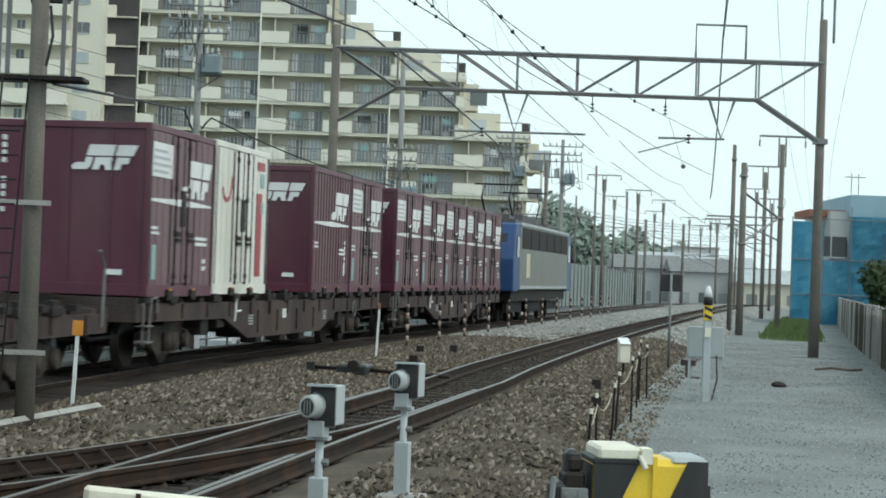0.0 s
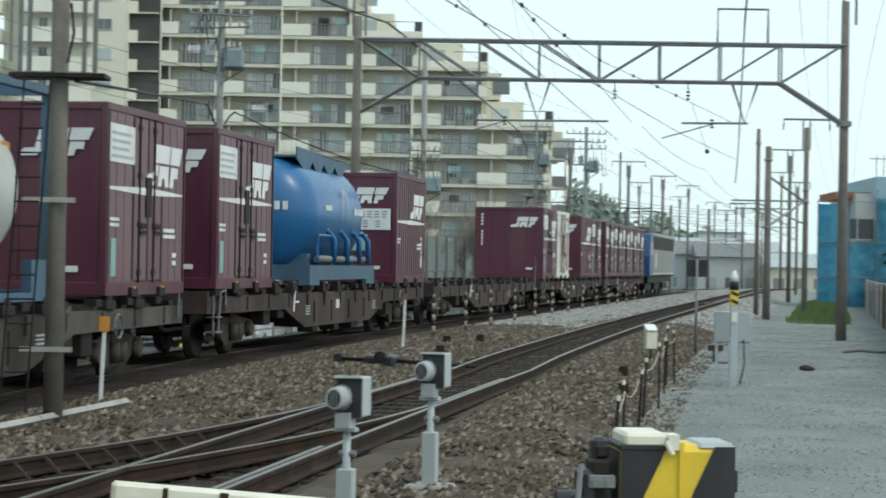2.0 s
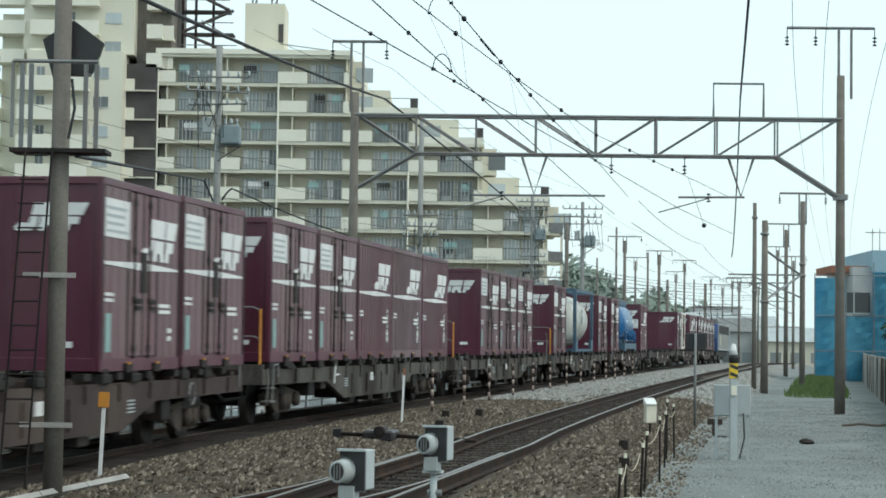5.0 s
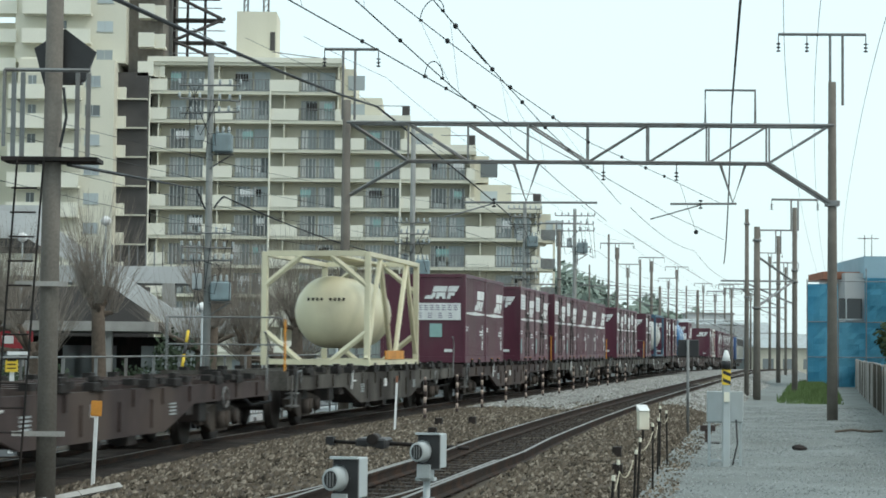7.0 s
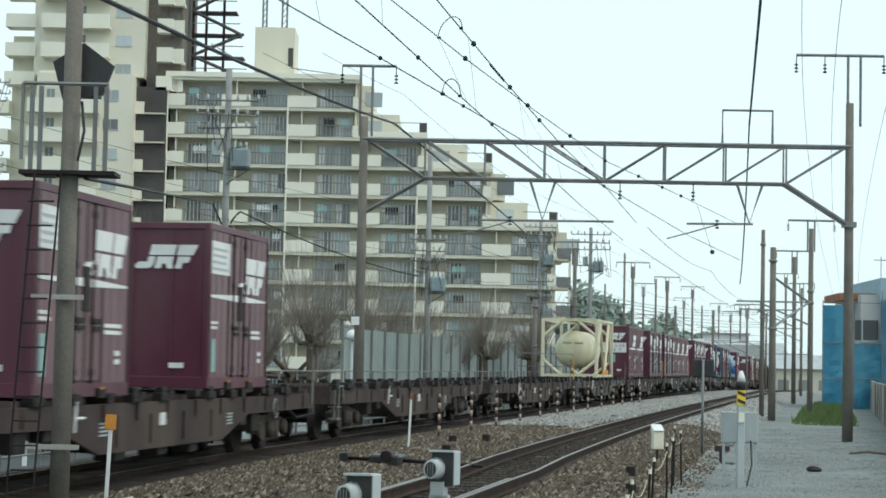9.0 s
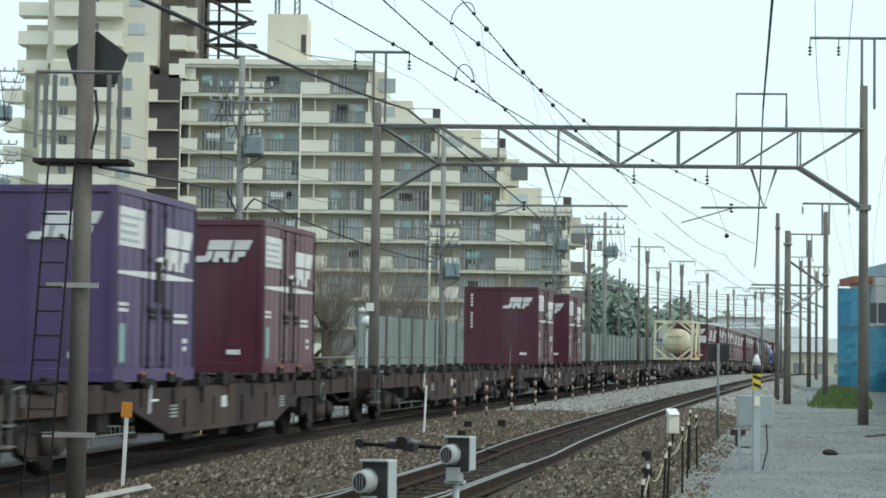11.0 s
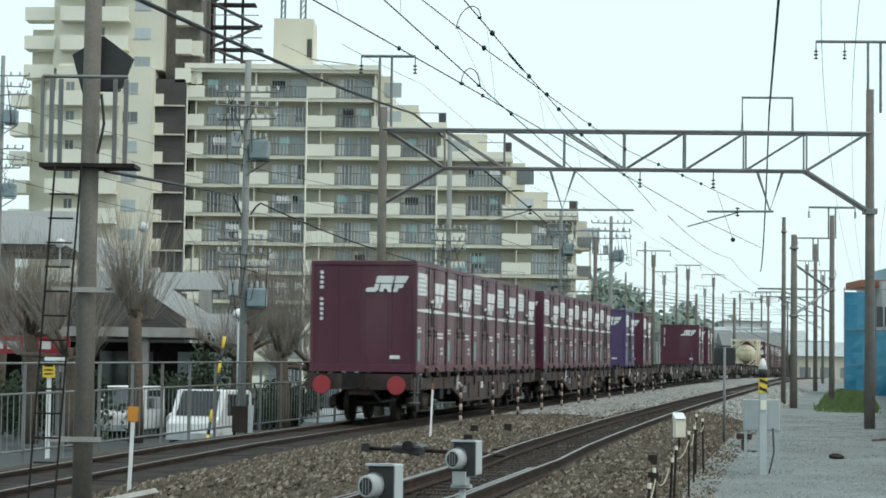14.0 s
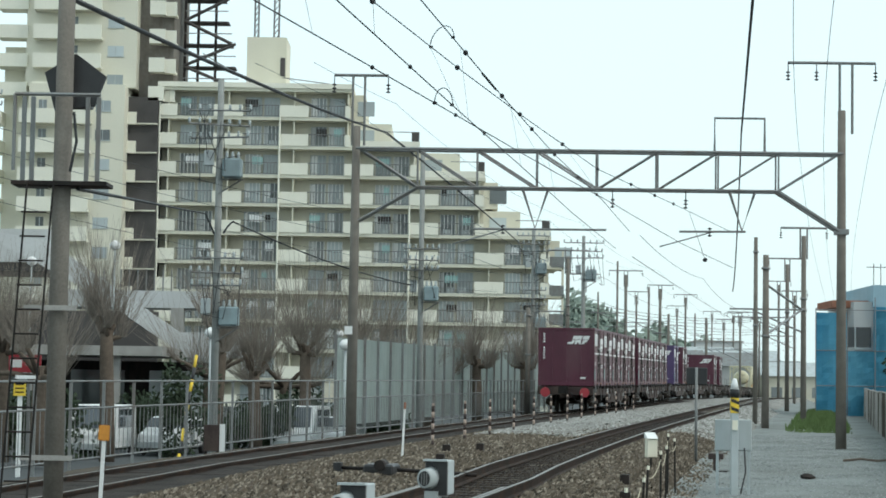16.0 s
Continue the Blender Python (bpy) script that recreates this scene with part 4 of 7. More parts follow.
def locomotive():
    """Electric locomotive seen from its rear: grey sides, blue cab end, dark roof gear."""
    o = thing("locomotive", "grey and blue electric freight locomotive with two raised pantographs", "locomotive")
    bm = bmesh.new()
    prism(bm, [(-7.3, 1.15), (7.3, 1.15), (7.3, 3.5), (-7.3, 3.5)], -1.4, 1.4)
    part("body", bm, M["locogrey"], o, bevel=0.05)
    for s in (-1, 1):
        bm = bmesh.new()
        pts = [(s * 7.3, 1.1), (s * 8.7, 1.1), (s * 8.75, 2.2), (s * 8.35, 3.45), (s * 7.3, 3.5)]
        prism(bm, pts, -1.38, 1.38)
        cab = part("cab", bm, M["locoblue"], o, "blue cab end", bevel=0.04)
        part("windscreen", boxes([(-1.1, 1.1, s * 8.5 - 0.06, s * 8.5 + 0.06, 2.4, 3.1)]), M["carglass"], cab)
        part("side_window", boxes([(1.37, 1.4, s * 7.8 - 0.3, s * 7.8 + 0.3, 2.3, 3.0)]), M["carglass"], cab)
    for i in range(6):
        part("louvre", boxes([(1.395, 1.42, -6.9 + 2.32 * i, -4.7 + 2.32 * i, 2.62, 3.35)]), M["dark"], o, "dark air louvre")
    part("roof_edge", boxes([(1.3, 1.43, -7.3, 7.3, 3.42, 3.52)]), M["greybox"], o, "pale roof edge")
    part("writing_panel", boxes([(1.398, 1.412, -5.6, -4.7, 1.6, 2.45)]), M["cream"], o, "pale painted panel")
    part("waist_band", boxes([(1.398, 1.41, -7.2, 7.2, 1.2, 1.3)]), M["greybox"], o, "pale band")
    bm = boxes([(-1.2, 1.2, -7.4, 7.4, 3.5, 3.62), (-0.7, 0.7, -2.0, 2.0, 3.6, 3.95), (-0.8, 0.8, -6.2, -4.8, 3.6, 3.8), (-0.8, 0.8, 4.8, 6.2, 3.6, 3.8)])
    part("roof", bm, M["locoroof"], o, "dark roof with equipment")
    for s in (-1, 1):
        bm = bmesh.new()
        for x in (-0.5, 0.5):
            tube(bm, [(x, s * 3.2, 3.8), (x, s * 4.4, 4.5), (x * 1.0, s * 3.6, 5.0)], 0.03, 6)
        tube(bm, [(-0.9, s * 3.6, 5.0), (0.9, s * 3.6, 5.0)], 0.035, 6)
        part("pantograph", bm, M["dark"], o, "raised pantograph")
    part("underframe", boxes([(-1.2, 1.2, -8.0, 8.0, 0.75, 1.12), (-0.9, 0.9, -1.5, 1.5, 0.3, 0.8)]), M["dark"], o, "dark underframe")
    for y in (-5.6, 0.0, 5.6):
        b = part("bogie", boxes([(0.85, 1.0, y - 1.9, y + 1.9, 0.35, 0.7), (-1.0, -0.85, y - 1.9, y + 1.9, 0.35, 0.7)]), M["dark"], o, "dark bogie")
        for dy in (-1.25, 1.25):
            bm = bmesh.new()
            lathe(bm, [(-0.61, 0.1), (-0.6, 0.53), (-0.48, 0.56), (-0.47, 0.1), (0.47, 0.1), (0.48, 0.56), (0.6, 0.53), (0.61, 0.1)], "x", 20)
            part("wheelset", bm, M["wheel"], b, "steel wheelset").location = (0, y + dy, 0.54)
    return o


DECK = 1.14  # the containers' base over the rail head


def place(thing_, mid, lift=0.0):
    MOVERS.append((thing_, mid, lift))


LOADS = {  # wagon: its colour and what stands in the five places from the rear
    1: ("brown", "PPPPP"), 2: ("brown", "NW.RP"), 3: ("brown", "....."), 4: ("brown", "P...E"), 5: ("greywagon", "P...P"), 6: ("greywagon", ".PPP."), 7: ("greywagon", "PPRGR"),
    8: ("brown", "ER.PP"), 9: ("greywagon", "....."), 10: ("brown", "....."), 11: ("brown", "....."), 12: ("brown", ".N.P."), 13: ("brown", "....."), 14: ("brown", ".V.P."), 15: ("brown", "PPPPP"), 16: ("brown", "NPPPP")}
STYLE = dict(P="plain", N="numbered", R="ribbed", E="eco", G="grey", V="violet", W="white")
made = {}


def again(key, build):
    """The first of a kind is built, the others are copies."""
    if key in made:
        return copy_thing(made[key], Matrix.Identity(4))
    made[key] = build()
    return made[key]


for n, (colour, load) in LOADS.items():
    rear = -20.4 * (n - 2)
    w = again(colour, lambda: wagon(colour))
    place(w, rear + 9.35)
    for i, ch in enumerate(load):
        if ch != ".":
            place(again(ch, lambda: container(STYLE[ch])), rear + 3.747 * i + 1.857, DECK)
place(blue_tank(), -31.2, DECK)
place(framed_tank("white"), -51.2, DECK)
place(framed_tank("cream"), -132.6, DECK)
place(locomotive(), 49.9)
# tail discs on the last wagon
for x in (-0.85, 0.85):
    d = thing("tail_disc", "red round tail disc on the last wagon's end beam", "tail disc", group="tail discs")
    bm = bmesh.new()
    lathe(bm, [(-0.03, 0.2), (0.0, 0.21), (0.03, 0.2)], "y", 20, (x, 0, 0.85))
    part("disc", bm, M["red"], d)
    part("bracket", boxes([(x - 0.03, x + 0.03, 0.02, 0.2, 0.83, 1.08)]), M["dark"], d)
    place(d, -285.6 - 0.3)


def motions():
    times = [0.5 * i for i in range(33)]
    for ob, mid, lift in MOVERS:
        walk(ob, [(t, along(mid + 0.95 + SPEED * t, TRACK_X, TRACK_Z + lift)) for t in times])
    # the van waits behind the train, then drives along the street the other way
    drive = [(0.0, 46.4), (13.4, 46.4)] + [(t, 46.4 - 14.0 * (t - 13.4)) for t in (13.6, 14.0, 14.5, 15.0, 15.5, 16.0)]
    walk(moving_van, [(t, along(s, -10.0, -1.7, 180)) for t, s in drive])

# ---- poles, gantry and wires ----


def pole_mesh(r0, r1, h, seg=12):
    bm = bmesh.new()
    tube(bm, [(0, 0, 0), (0, 0, h * 0.5), (0, 0, h)], r0, seg, r1)
    return bm


def insulator(bm, x, y, z, drop=0.35):
    for i in range(3):
        lathe(bm, [(0, 0.03), (0.02, 0.07), (0.05, 0.03)], "z", 8, (x, y, z - drop + i * 0.1))
    tube(bm, [(x, y, z), (x, y, z - drop)], 0.015, 5)


PL, PR = Vector((-2.5, 57.2, 0.0)), Vector((11.15, 56.8, 0.0))
gantry = thing("catenary_gantry", "steel lattice gantry on two concrete poles across both tracks", "gantry")
across = (PR - PL).normalized()


def gpt(d, z, back=0.0):
    """A point of the gantry: d metres from its first pole."""
    return PL + across * d + Vector((0, back, z))


SPAN = (PR - PL).length
for q, z0, z1 in ((PL, -0.35, 8.65), (PR, -0.45, 9.25)):
    bm = pole_mesh(0.155, 0.11, z1 - z0)
    p_ = part("pole", bm, M["pole"], gantry, "tapered weathered concrete pole")
    p_.location = q + Vector((0, 0, z0))
TOP, LOW = 8.0, 6.93
for b in (-0.25, 0.25):
    part("top_chord", tubes([[gpt(0, TOP, b), gpt(SPAN, TOP, b)]], 0.045, 6), M["steel"], gantry)
    part("bottom_chord", tubes([[gpt(1.7, LOW, b), gpt(SPAN - 1.8, LOW, b)]], 0.038, 6), M["steel"], gantry)
N = 7
knots = [1.75 + (SPAN - 3.55) * i / (N - 1) for i in range(N)]
for i, d in enumerate(knots):
    for b in (-0.25, 0.25):
        part("strut", tubes([[gpt(d, LOW, b), gpt(d, TOP, b)]], 0.028, 5), M["steel"], gantry)
        if i < N - 1:
            e = knots[i + 1]
            part("diagonal", tubes([[gpt(d, TOP, b), gpt(e, LOW, b)] if i < N // 2 else [gpt(d, LOW, b), gpt(e, TOP, b)]], 0.03, 5), M["steel"], gantry)
for b in (-0.2, 0.2):
    part("knee_brace", tubes([[gpt(0.1, TOP, b), gpt(1.75, LOW, b)], ], 0.04, 5), M["steel"], gantry)
    part("knee_brace", tubes([[gpt(0.1, 5.95, b), gpt(1.75, LOW, b)], ], 0.04, 5), M["steel"], gantry)
    part("knee_brace", tubes([[gpt(SPAN - 0.1, TOP, b), gpt(SPAN - 1.8, LOW, b)], ], 0.04, 5), M["steel"], gantry)
    part("knee_brace", tubes([[gpt(SPAN - 0.1, 5.85, b), gpt(SPAN - 1.8, LOW, b)], ], 0.05, 5), M["steel"], gantry)
part("top_frame", tubes([[gpt(10.1, TOP), gpt(10.1, 9.0), gpt(11.5, 9.0), gpt(11.5, TOP)]], 0.04, 5), M["steel"], gantry, "steel loop frame on the beam")
for d in (5.08, 10.88):
    part("hanger", tubes([[gpt(d - 0.36, LOW), gpt(d, 5.82), gpt(d + 0.36, LOW)]], 0.045, 6), M["steel"], gantry, "V-shaped drop hanger")
    part("arm", tubes([[gpt(d - 1.75, 5.78), gpt(d + (2.0 if d < 6 else 0.1), 5.8)]], 0.035, 6), M["steel"], gantry, "steel cantilever arm")
    part("steady_arm", tubes([[gpt(d - 0.9, 5.76), gpt(d - 1.6, 5.55), gpt(d - 2.3, 5.35)]], 0.02, 5), M["steel"], gantry)
    for q in ((*gpt(d - 0.9, 5.85), 0.2), (*gpt(7.25 if d < 6 else 9.3, LOW), 0.5)):
        bm = bmesh.new()
        insulator(bm, *q)
        part("insulator", bm, M["wire"], gantry, "dark ribbed insulator")
for d0, d1, zt, up in ((-0.65, 0.88, 10.1, (-0.12, 0.22)), (12.15, 14.6, 10.6, (13.6, 13.95))):
    part("crossarm", tubes([[gpt(d0, zt), gpt(d1, zt)]], 0.045, 6), M["steel"], gantry, "steel crossarm")
    for u_ in up:
        part("upright", tubes([[gpt(u_, zt), gpt(u_, zt - 2.0)]], 0.04, 6), M["steel"], gantry)
    for d in ((d0, d1) if d0 < 0 else (d0, d0 + 0.8, d1)):
        bm = bmesh.new()
        insulator(bm, *gpt(d, zt), 0.5)
        part("insulator", bm, M["wire"], gantry, "dark ribbed insulator")
part("number_plate", boxes([(-2.72, -2.5, 56.93, 56.96, 2.75, 2.98)]), M["white"], gantry, "small white plate with bars")
part("collar", boxes([(10.97, 11.33, 56.62, 56.98, 5.75, 5.9)]), M["steel"], gantry)


def wire(label, off, z, s0, s1, r, sag=0.0, span=45.0, start=30.0, beads=0, bead_r=0.05):
    """An overhead wire that runs with the tracks and hangs between its supports."""
    w = thing("overhead_wire", label, "overhead wire", group="overhead wires")
    pts = []
    for s in np.arange(s0, s1 + 0.1, 2.5):
        f = ((s - start) / span) % 1.0
        pts.append(at(s, off(s) if callable(off) else off, z - 4 * sag * f * (1 - f)))
    bm = bmesh.new()
    tube(bm, pts, r, 5)
    part("wire", bm, M["wire"], w)
    if beads:
        bm = bmesh.new()
        for i in range(beads):
            s = s0 + 4 + i * (s1 - s0) * 0.5 / beads
            f = ((s - start) / span) % 1.0
            q = at(s, off(s) if callable(off) else off, z - 4 * sag * f * (1 - f))
            lathe(bm, [(-bead_r, 0.3 * bead_r), (-0.5 * bead_r, 0.9 * bead_r), (0.5 * bead_r, 0.9 * bead_r), (bead_r, 0.3 * bead_r)], "z", 8, q)
        pieces("clamp", bm, M["wire"], w, "dark wire clamps")
    return w




def strung(label, pts, r, clamps=(), bead_r=0.045):
    """An overhead wire through the points of its supports, with clamps at some fractions of its way."""
    w = thing("overhead_wire", label, "overhead wire", group="overhead wires")
    pts = [Vector(q) for q in pts]
    bm = bmesh.new()
    tube(bm, pts, r, 5)
    part("wire", bm, M["wire"], w)
    for y in clamps:
        for a, b in zip(pts, pts[1:]):
            if a.y <= y <= b.y:
                q = a.lerp(b, (y - a.y) / (b.y - a.y))
                bm = bmesh.new()
                lathe(bm, [(-bead_r, 0.3 * bead_r), (-0.5 * bead_r, 0.9 * bead_r), (0.5 * bead_r, 0.9 * bead_r), (bead_r, 0.3 * bead_r)], "z", 8, q)
                part("clamp", bm, M["wire"], w, "dark wire clamp")
    return w


CONTACT_A = [(-6.4, -10, 5.45), (-1.2, 21.88, 5.45), (0.1, 29.9, 5.45), (1.64, 39.19, 5.45), (3.03, 47.75, 5.45), (5.1, 60.0, 5.5)]
CONTACT_B = [(-9.9, -10, 5.45), (-2.11, 21.95, 5.45), (-0.15, 29.75, 5.45), (2.2, 39.2, 5.45), (3.69, 44.9, 5.45), (6.62, 56.73, 5.45), (10.0, 70.0, 5.6)]
CARRIER_A = [(-6.1, -10, 6.6), (-0.36, 27.75, 6.6), (1.04, 36.85, 6.6), (2.5, 45.85, 6.6), (4.39, 56.34, 6.6), (6.2, 67.49, 6.6)]
CARRIER_B = [(-9.1, -10, 6.6), (-1.03, 27.9, 6.6), (0.19, 33.6, 6.6), (1.46, 39.24, 6.6), (3.7, 48.75, 6.6), (6.54, 57.5, 6.6), (9.6, 68.0, 6.7)]
strung("dark contact wire over the empty track", CONTACT_A, 0.009, (26.4, 33.2), 0.03)
strung("dark contact wire drifting across the tracks", CONTACT_B, 0.009, (26.5, 29.7, 31.0), 0.03)
strung("dark messenger wire with clamps over the empty track", CARRIER_A, 0.010, (32.1, 36.8, 41.4, 45.8, 50.5, 55.0))
strung("dark messenger wire with clamps drifting across the tracks", CARRIER_B, 0.009, (27.9, 33.6, 39.2, 43.9, 48.7, 52.2, 55.0, 57.4))
splice = thing("wire_splice", "dark splice sleeve on a messenger wire", "wire splice")
part("sleeve", tubes([[(0.62, 34.2, 6.6), (0.9, 36.0, 6.6)]], 0.022, 6), M["wire"], splice)
for y in (24.0, 31.5, 38.0, 44.0):
    for lo, hi, label in ((CONTACT_A, CARRIER_A, "thin dropper between two catenary wires"), (CONTACT_B, CARRIER_B, "thin dropper between two catenary wires")):
        ends = [Vector((float(np.interp(y, [q[1] for q in w_], [q[0] for q in w_])), y, w_[1][2])) for w_ in (lo, hi)]
        d_ = thing("dropper", label, "overhead wire", group="droppers")
        part("strand", tubes([ends], 0.003, 4), M["steel"], d_)
wire("dark contact wire over the empty track, far part", 5.2, 5.05, 34, 260, 0.010)
wire("dark messenger wire over the empty track, far part", 4.9, 6.4, 40, 260, 0.010, 0.4)
wire("dark contact wire over the train's track", 0.05, 5.1, 34, 260, 0.008)
wire("dark messenger wire over the train's track", 0.05, 6.4, 34, 260, 0.008, 0.4)
for a, b in (((-0.15, 29.75, 5.45), (0.1, 29.9, 5.45)), ((-0.24, 31.6, 6.6), (0.1, 30.7, 6.6))):
    jl = thing("jumper_loop", "dark jumper wire looped between two catenary wires", "overhead wire", group="jumper loops")
    a, b = Vector(a), Vector(b)
    mid, half = (a + b) / 2, (b - a) / 2
    part("loop", tubes([[mid - half * math.cos(k * math.pi / 14) * 1.08 + Vector((0, 0, 0.24 * math.sin(k * math.pi / 14))) for k in range(15)]], 0.008, 5), M["wire"], jl)
    for e in (a, b):
        part("clip", tubes([[e - Vector((0.03, 0, 0)), e + Vector((0.03, 0, 0))]], 0.022, 6), M["wire"], jl)
for o, z_ in ((10.0, 9.55), (10.85, 9.55), (12.45, 9.55)):
    wire("thin high feeder wire on the crossarms", o, z_, -24, 200, 0.008, 0.0)
for o in (-2.75, -1.3):
    wire("thin high feeder wire on the crossarms", o, 9.2, 20, 200, 0.006, 0.5)


def cable(label, a, b, sag, r):
    w = thing("cable", label, "cable", group="hanging cables")
    a, b = Vector(a), Vector(b)
    bm = bmesh.new()
    tube(bm, [a.lerp(b, f) - Vector((0, 0, 4 * sag * f * (1 - f))) for f in (i / 16 for i in range(17))], r, 6)
    part("strand", bm, M["wire"], w)
    return w


cable("thick dark feeder cable through the gantry loop", (-0.4, -6.0, 6.5), (8.36, 57.0, 8.6), 0.0, 0.026)
cable("thick dark feeder cable past the gantry", (8.36, 57.0, 8.6), (12.0, 84.0, 5.5), 0.9, 0.022)
ball = thing("weight_ball", "dark ball weight hanging on a wire", "weight", pose(7.75, 60.0, 5.2))
bm = bmesh.new()
bmesh.ops.create_icosphere(bm, subdivisions=2, radius=0.07)
part("ball", bm, M["wire"], ball)
part("hanger", tubes([[(0, 0, 0), (-0.48, 0, 1.42)]], 0.006, 4), M["wire"], ball)
cable("thick black cable from the signal pole to the gantry", (-3.77, 20.3, 5.11), (-1.65, 57.2, 8.48), 0.1, 0.028)
cable("thick black cable sloping down past the gantry", (-1.65, 57.2, 8.48), (3.68, 98.0, 8.39), -0.05, 0.028)
cable("black cable from the signal pole to a street pole", (-3.65, 20.2, 3.18), (-7.35, 62.6, 6.55), 0.0, 0.022)
cable("short black cable end at the street pole", (-7.35, 62.6, 6.55), (-7.1, 62.9, 5.95), 0.0, 0.03)
cable("short black cable end at the street pole", (-6.83, 63.0, 5.99), (-6.58, 63.5, 6.39), -0.05, 0.03)
cable("black cable from a street pole past the gantry pole", (-6.58, 63.5, 6.39), (-1.18, 82.0, 5.42), 0.22, 0.024)
for k in range(4):
    cable("thin dark street cable", (-13.0 + 0.3 * k, 40.0, 7.4 - 0.6 * k), (2.6, 96.0, 8.6 - 0.9 * k), 0.5, 0.007)


def mast(s_xy, h, r, base=-0.5, arm=None, name="street"):
    """A catenary or utility mast with its crossarm."""
    x, y = s_xy
    o = thing("catenary_mast", "weathered concrete mast with a steel crossarm beside the tracks" if arm else "plain weathered concrete mast beside the tracks", "mast", pose(x, y, base), "masts along the line")
    r *= 0.7
    part("pole", pole_mesh(r, r * 0.75, h), M["pole"], o)
    for z in (0.62 * h, 0.62 * h + 0.5) if arm else (0.55 * h, 0.92 * h):
        part("collar", tubes([[(0, 0, z), (0, 0, z + 0.09)]], r * 1.12, 12), M["steel"], o, "steel collar")
    if arm:
        part("crossarm", tubes([[(-arm, 0, h + 0.35), (arm, 0, h + 0.35)]], 0.05, 5), M["steel"], o)
        part("upright", tubes([[(-0.15, 0, h - 1.0), (-0.15, 0, h + 0.35)]], 0.04, 5), M["steel"], o)
        part("upright", tubes([[(0.15, 0, h - 1.0), (0.15, 0, h + 0.35)]], 0.04, 5), M["steel"], o)
        part("bracket", tubes([[(0, 0, h - 3.2), (-3.2, 0, h - 3.2)], [(0, 0, h - 4.2), (-2.2, 0, h - 3.25)]], 0.04, 5), M["steel"], o, "slanting bracket arm")
        for d in (-arm, arm):
            bm = bmesh.new()
            insulator(bm, d, 0, h + 0.35, 0.45)
            part("insulator", bm, M["wire"], o, "dark ribbed insulator")
    return o


def by_px(px_, depth):
    return ((px_ - 784) / 3600 * depth, depth)


for px_, depth, h, r, arm in ((1339, 84, 8.2, 0.15, None), (1357, 80, 7.2, 0.22, None), (1424, 88, 8.6, 0.19, 1.0), (1395, 122, 9.0, 0.2, 1.1), (1109, 170, 11.0, 0.22, 1.4), (1170, 190, 10.9, 0.24, 1.2), (1150, 200, 11.6, 0.18, None),
                              (1252, 210, 9.0, 0.25, None), (1006, 118, 9.0, 0.2, 1.2), (937, 104, 5.4, 0.2, None), (1094, 165, 11.8, 0.15, None), (1215, 230, 12.0, 0.2, 1.3), (1300, 280, 12, 0.2, 1.3), (1232, 300, 13, 0.2, None), (1380, 200, 12.0, 0.2, 1.2)):
    mast(by_px(px_, depth), h, r, -0.45 if depth < 100 else 0.1, arm)
# bracket between the mast by the fence and the tracks
side_frame = thing("catenary_bracket", "steel bracket frame between two masts", "bracket")
q0, q1 = by_px(1357, 80), by_px(1424, 88)
part("beam", tubes([[(*q0, 5.6), (*q1, 4.9)], [(*q0, 3.6), (*q1, 5.0)]], 0.05, 5), M["steel"], side_frame)


def utility_pole(x, y, h, label, gear):
    """A slim street pole; gear lists the heights of its crowded crossarms."""
    rng = random.Random(int(100 * abs(x)))
    o = thing("utility_pole", label, "utility pole", pose(x, y, -1.4), "street poles")
    part("pole", pole_mesh(0.125, 0.095, h), M["streetpole"], o, "grey concrete pole")
    for z, a in gear:
        for dz, turn in ((0.0, 0.0), (-0.45, 0.3), (-0.85, -0.25)):
            c_, s_ = math.cos(turn), math.sin(turn)
            part("crossarm", tubes([[(-a * c_, -0.18 - a * s_, z + dz), (a * c_, -0.18 + a * s_, z + dz)]], 0.03, 5), M["steel"], o)
            for f in (-1, -0.66, -0.33, 0.33, 0.66, 1):
                bm = bmesh.new()
                lathe(bm, [(0, 0.03), (0.05, 0.055), (0.08, 0.03), (0.12, 0.05), (0.16, 0.025)], "z", 8, (f * a * c_, -0.18 + f * a * s_, z + dz + 0.03))
                part("insulator", bm, M["greybox"], o, "pale ribbed insulator")
        for k in range(7):
            x0, x1 = rng.uniform(-a, a), rng.uniform(-a, a)
            z0, z1 = z + rng.uniform(-0.9, 0.1), z - rng.uniform(0.8, 2.4)
            part("jumper", tubes([[(x0, -0.25, z0), (0.6 * x0 + 0.4 * x1 + rng.uniform(-0.3, 0.3), -0.4, min(z0, z1) - 0.15), (x1, -0.3, z1)]], 0.012, 4), M["wire"], o, "drooping dark jumper wire")
        bm = bmesh.new()
        box(bm, 0.12, 0.72, -0.35, 0.15, z - 2.1, z - 1.5)
        part("transformer", bm, M["gearblue"], o, "grey-blue transformer box", bevel=0.05)
        for dx_ in (0.24, 0.42, 0.6):
            bm = bmesh.new()
            lathe(bm, [(0, 0.04), (0.06, 0.06), (0.1, 0.035), (0.16, 0.05), (0.22, 0.02)], "z", 8, (dx_, -0.1, z - 1.5))
            part("bushing", bm, M["greybox"], o, "pale bushing")
        part("bracket", tubes([[(0, -0.1, z - 2.15), (0.75, -0.1, z - 2.15)], [(0, -0.1, z - 2.6), (0.7, -0.1, z - 2.15)]], 0.025, 5), M["steel"], o)
        part("cutout", boxes([(-0.45, -0.15, -0.3, -0.1, z - 1.75, z - 1.25)]), M["greybox"], o, "pale switch box", bevel=0.03)
    return o


